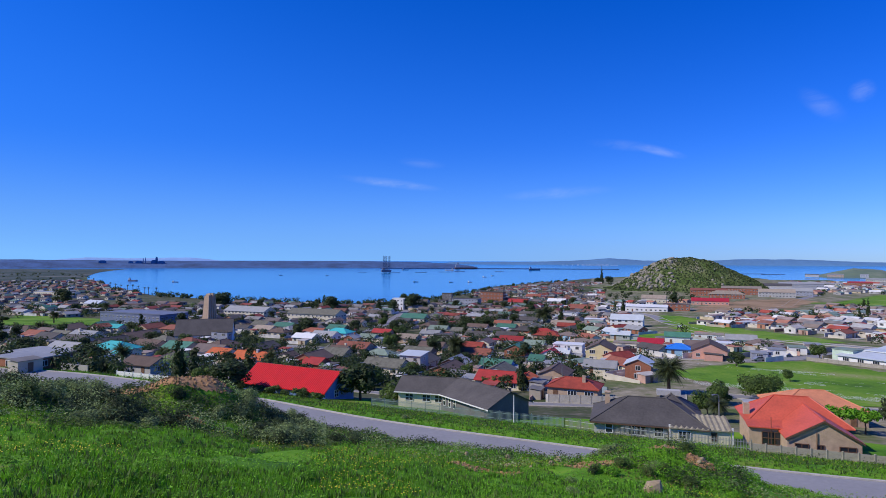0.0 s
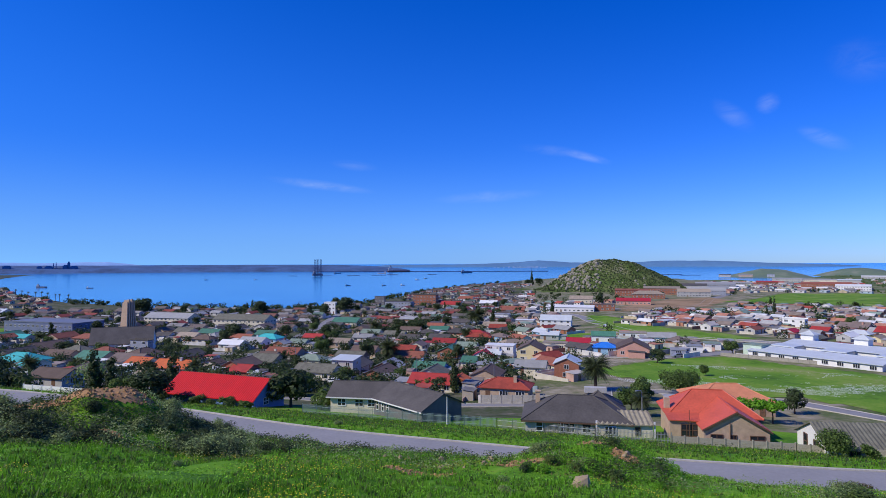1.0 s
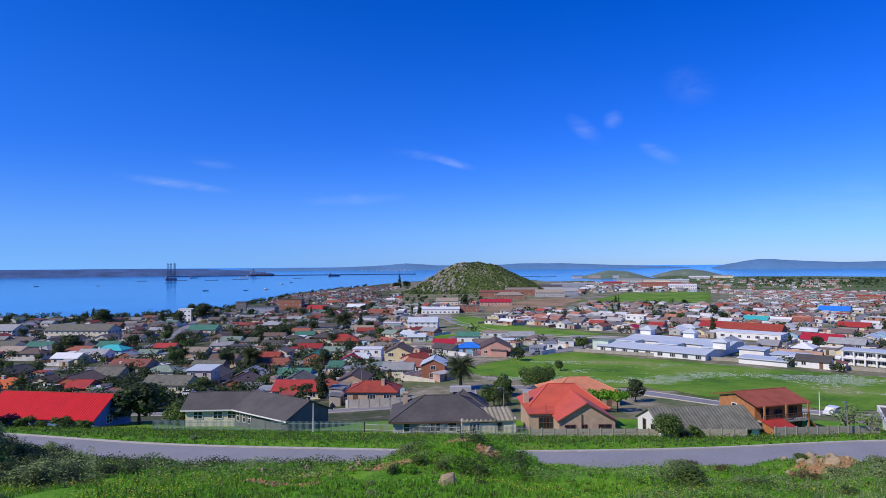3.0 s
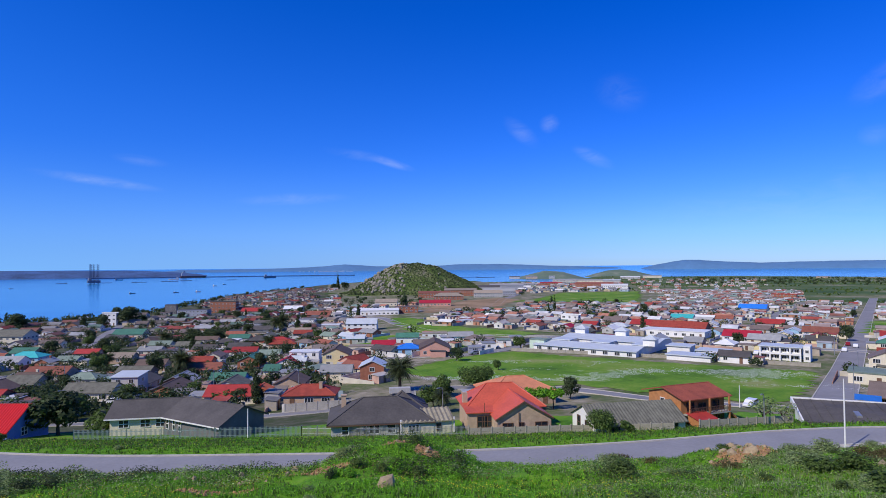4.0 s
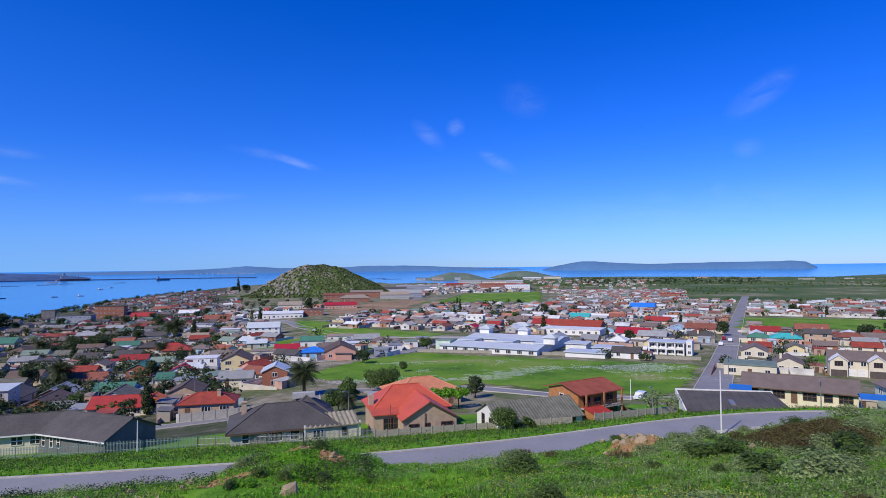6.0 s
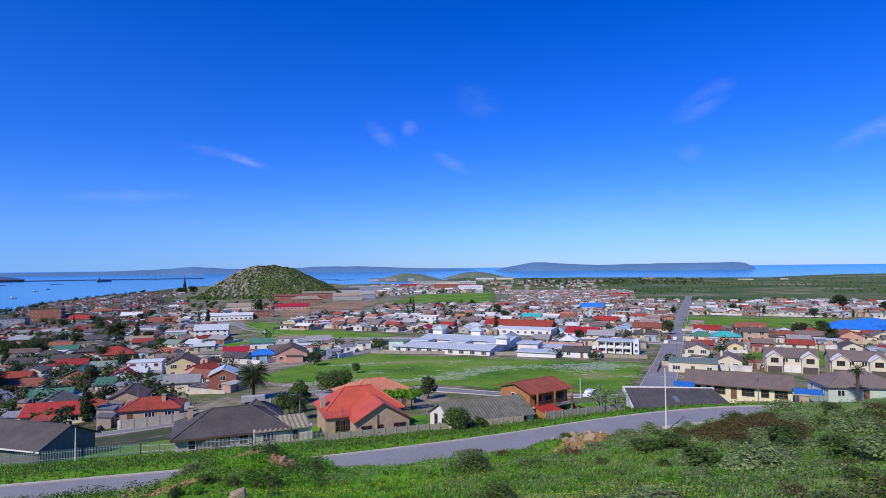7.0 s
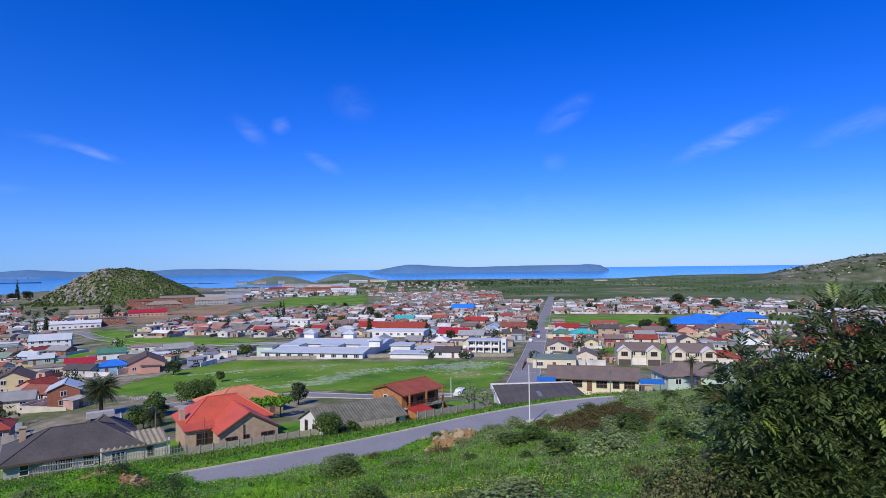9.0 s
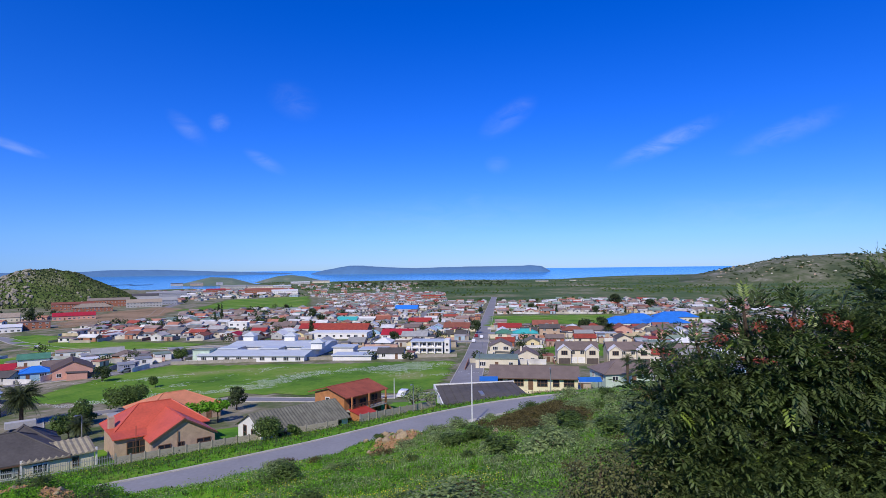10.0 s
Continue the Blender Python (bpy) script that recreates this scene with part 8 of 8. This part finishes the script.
def verge_growth(name, n, leaf, label, gen, level):
    """Leafy clumps along the far side of the road."""
    v, f = [], []
    for k in range(n):
        x, y = verge_spot(gen)
        q = noise.noise((x * 0.4, y * 0.4, level)) + 0.4 * noise.noise((x * 0.12, y * 0.12, level))
        if q < 0.02:
            continue
        ground, off = quick(x, y)
        if off < 4.4:
            continue
        c = Vector((x, y, ground + gen.uniform(0, 0.9) * min(1.0, q + 0.4)))
        s = gen.uniform(0.06, 0.14)
        nrm = Vector((gen.gauss(0, .6), gen.gauss(0, .6), 1)).normalized()
        t = Matrix.Rotation(gen.uniform(0, 6.28), 3, nrm) @ nrm.orthogonal().normalized()
        b = nrm.cross(t)
        i = len(v)
        v += [c - t * s, c - b * s * 0.5, c + t * s, c + b * s * 0.5]
        f.append((i, i + 1, i + 2, i + 3))
    tagged(new(name, leaves_mesh(name, v, f, LEAF[leaf])), label, "undergrowth", kind="stuff")


def meadow_spot(gen):
    while True:
        x, y = gen.uniform(62, 170), gen.uniform(82, 198)
        u, w = (x - 118) * 0.47 + (y - 140) * 0.88, (x - 118) * 0.88 - (y - 140) * 0.47
        if noise.noise((x * 0.03, y * 0.06, 4)) + 0.45 * noise.noise((x * 0.2, y * 0.3, 2)) + 0.5 * noise.noise((x * 0.7, y * 0.9, 6)) > 0.22 and abs(u + 0.1 * w + 4) < 24 and abs(w) < 56:
            return x, y


gg = random.Random(9)
grass_field("grass", 62000, slope_spot, 0.10, 0.36, 0.022, LEAF["lush"], "lush long green grass on the hillside", gg)
grass_field("weeds", 12000, slope_spot, 0.12, 0.34, 0.07, LEAF["mid"], "broad-leaved green weeds among the grass", gg, 4)
grass_field("heath_tufts", 9000, lambda g: (lambda p: p if p and math.atan2(p[0], p[1]) > 0.62 else None)(slope_spot(g)), 0.2, 0.5, 0.03, LEAF["grey"], "wiry grey-green tufts over the slope", gg, 6)
grass_field("verge_grass", 10000, verge_spot, 0.15, 0.42, 0.05, LEAF["lush"], "green grass along the road verge", gg, 4)
grass_field("verge_tufts", 9000, verge_spot, 0.15, 0.45, 0.05, LEAF["mid"], "darker green tufts along the road verge", gg, 4)

verge_growth("verge_scrub", 26000, "dark", "dark green scrub on the verge below the road", gg, 61.0)
verge_growth("verge_weeds", 22000, "mid", "leafy green weeds on the verge below the road", gg, 67.0)


def flowers(name, n, where, size, up, col, label, gen):
    v, f = [], []
    for k in range(n):
        p = where(gen)
        if p is None:
            continue
        x, y = p
        z = quick(x, y)[0] + gen.uniform(up * 0.5, up)
        s = size * gen.uniform(0.6, 1.4)
        i = len(v)
        v += [(x - s, y, z), (x, y - s, z + s * 0.5), (x + s, y, z), (x, y + s, z + s * 0.6)]
        f.append((i, i + 1, i + 2, i + 3))
    tagged(new(name, leaves_mesh(name, v, f, mat(name + " petals", col, 0.7, 0.2, 3.0))), label, "flowers", kind="stuff")


def drift_spot(gen):
    p = slope_spot(gen)
    return p if p and noise.noise((p[0] * 0.09, p[1] * 0.09, 14)) > 0.08 else None


flowers("yellow_flowers", 16000, drift_spot, 0.032, 0.5, (0.55, 0.50, 0.02), "small yellow flowers drifting through the grass", gg)
flowers("verge_flowers", 1800, verge_spot, 0.05, 0.4, (0.55, 0.50, 0.03), "small yellow flowers on the verge", gg)
flowers("white_flowers", 24000, meadow_spot, 0.055, 0.25, (0.82, 0.83, 0.78), "drifts of white flowers in the meadow", gg)

# ---- the pepper tree and shrub beside the lookout ----


def pinnate(lobes, n, length, gen, pairs=4):
    """Feathered leaves: a row of narrow leaflets on both sides of a drooping stalk."""
    v, f = [], []
    weights = [l[3] ** 2 for l in lobes]
    for k in range(n):
        cx, cy, cz, r = gen.choices(lobes, weights)[0]
        d = Vector((gen.gauss(0, 1), gen.gauss(0, 1), gen.gauss(0, 1))).normalized()
        c = Vector((cx, cy, cz)) + d * r * gen.uniform(0.35, 1.02) ** 0.6
        axis = (d + Vector((gen.uniform(-.6, .6), gen.uniform(-.6, .6), gen.uniform(-.5, .7)))).normalized()
        side = axis.cross(Vector((0, 0, 1)) + d * 0.4).normalized()
        nrm = side.cross(axis)
        L = length * gen.uniform(0.7, 1.25)
        p = c
        for q in range(pairs + 1):
            axis = (axis + Vector((0, 0, -0.10))).normalized()
            p = p + axis * (L / (pairs + 1))
            ends = ((side * 0.9 + axis * 0.75), (-side * 0.9 + axis * 0.75)) if q < pairs else (axis,)
            for e in ends:
                e = (e + nrm * gen.uniform(-0.25, 0.15)).normalized()
                ll, w = L * 0.42, L * 0.066
                b = e.cross(nrm).normalized() * w
                i = len(v)
                v += [p, p + e * ll * 0.5 + b, p + e * ll, p + e * ll * 0.5 - b]
                f.append((i, i + 1, i + 2, i + 3))
    return v, f


def lobe(az, d, el, r):
    p = at(az, d)
    return (p.x + 0.08, p.y - 0.24, H + d * math.tan(radians(el)) - r, r)


tg = random.Random(13)
root = at(88, 4.4)
tree = thing("tree", Matrix.Identity(4), "dense pepper tree with feathered dark green leaves and red berries", "tree")
LOBES = [lobe(82.5, 3.7, -2.9, 0.13), lobe(82.5, 3.75, -5.1, 0.20), lobe(86.3, 3.75, -2.7, 0.15), lobe(86.3, 3.8, -4.9, 0.24), lobe(78.7, 3.65, -6.1, 0.11), lobe(78.7, 3.7, -7.9, 0.17), lobe(75.7, 3.6, -7.1, 0.10),
         lobe(75.5, 3.6, -9.1, 0.17), lobe(80.5, 3.7, -8.3, 0.20), lobe(84.4, 3.8, -6.1, 0.20), lobe(88.8, 3.9, -3.5, 0.22), lobe(90.7, 4.0, -4.1, 0.26), lobe(93.7, 4.2, 0.4, 0.30), lobe(96.5, 4.4, 0.8, 0.5), lobe(99.5, 4.6, 0.8, 0.7),
         lobe(77.5, 3.8, -10.7, 0.30), lobe(81.0, 3.9, -9.9, 0.42), lobe(85.0, 4.0, -8.7, 0.5), lobe(90.0, 4.1, -7.7, 0.6), lobe(96.0, 4.3, -6.9, 0.8), lobe(77.0, 3.7, -14.9, 0.30), lobe(80.5, 3.8, -14.9, 0.42), lobe(85.0, 3.8, -14.9, 0.5),
         lobe(89.5, 3.9, -14.9, 0.55), lobe(94.5, 4.0, -14.9, 0.7), lobe(78.5, 3.6, -20.9, 0.38), lobe(82.5, 3.6, -20.9, 0.45), lobe(87.5, 3.7, -20.9, 0.55), lobe(92.5, 3.8, -20.9, 0.7), lobe(100.5, 4.2, -14.9, 0.8), lobe(80.5, 3.5, -26.9, 0.4), lobe(86.5, 3.5, -27.9, 0.5)]
v, f = pinnate(LOBES, 30000, 0.098, tg, 5)
ob = new("crown", leaves_mesh("crown", v, f, LEAF["pepper"]))
ob.parent = tree
v, f = pinnate([(l[0], l[1], l[2], l[3] * 1.04) for l in LOBES], 800, 0.098, tg, 5)
ob = new("young_leaves", leaves_mesh("young_leaves", v, f, mat("yellow-green young leaf", (0.17, 0.24, 0.035), 0.45, 0.4, 3.0, island=0.3)))
ob.parent = tree
bm = bmesh.new()
g0 = land(root.x, root.y)
tube(bm, [(root.x, root.y, g0 - 0.4), (root.x + 0.1, root.y + 0.05, g0 + 1.2), (root.x, root.y + 0.1, H - 1.4)], [0.16, 0.13, 0.08], 8)
for l in LOBES:
    mid = (Vector((root.x, root.y, H - 2.4)) + Vector(l[:3])) / 2 + Vector((0, 0, 0.15))
    tube(bm, [(root.x + 0.05, root.y + 0.05, H - 2.6), mid, Vector(l[:3]) + Vector((0, 0, l[3] * 0.7))], [0.05, 0.03, 0.008], 5)
part("trunk", bm, BARK, tree)
BERRY = mat("red berries", (0.27, 0.055, 0.028), 0.5, 0.4, 30.0)
for az, el, d in ((83.7, -5.2, 3.55), (86.4, -4.7, 3.6), (88.8, -4.4, 3.65), (89.8, -4.9, 3.65), (80.7, -6.4, 3.55)):
    c = at(az, d, H + d * math.tan(radians(el))) + Vector((0.08, -0.24, 0))
    v, f = blob_leaves([(c.x, c.y, c.z, 0.038)], 70, 0.009, tg)
    ob = new("fruit_head", leaves_mesh("fruit_head", v, f, BERRY))
    ob.parent = tree
    tagged(ob, "dull red fruiting head")

shrub = thing("shrub", Matrix.Identity(4), "small-leaved brownish green shrub beside the pepper tree", "shrub")
SL = [lobe(70.3, 3.5, -16.2, 0.22), lobe(68.9, 3.4, -18.7, 0.22), lobe(73.1, 3.6, -15.7, 0.26), lobe(70.6, 3.5, -21.2, 0.32), lobe(74.1, 3.5, -19.2, 0.36), lobe(68.6, 3.4, -23.2, 0.26), lobe(72.1, 3.4, -26.2, 0.42), lobe(76.1, 3.5, -24.2, 0.36)]
v, f = blob_leaves(SL, 38000, 0.0095, tg)
ob = new("foliage", leaves_mesh("foliage", v, f, mat("small olive leaf", (0.110, 0.118, 0.034), 0.85, 0.5, 5.0, island=0.6)))
ob.parent = shrub
sr = at(73.5, 3.6)
bm = bmesh.new()
for l in SL:
    tube(bm, [(sr.x, sr.y, land(sr.x, sr.y) - 0.3), (sr.x, sr.y, H - 2.4), l[:3], (l[0], l[1], l[2] + l[3] * 0.8)], [0.05, 0.04, 0.02, 0.006], 5)
part("stem", bm, BARK, shrub)
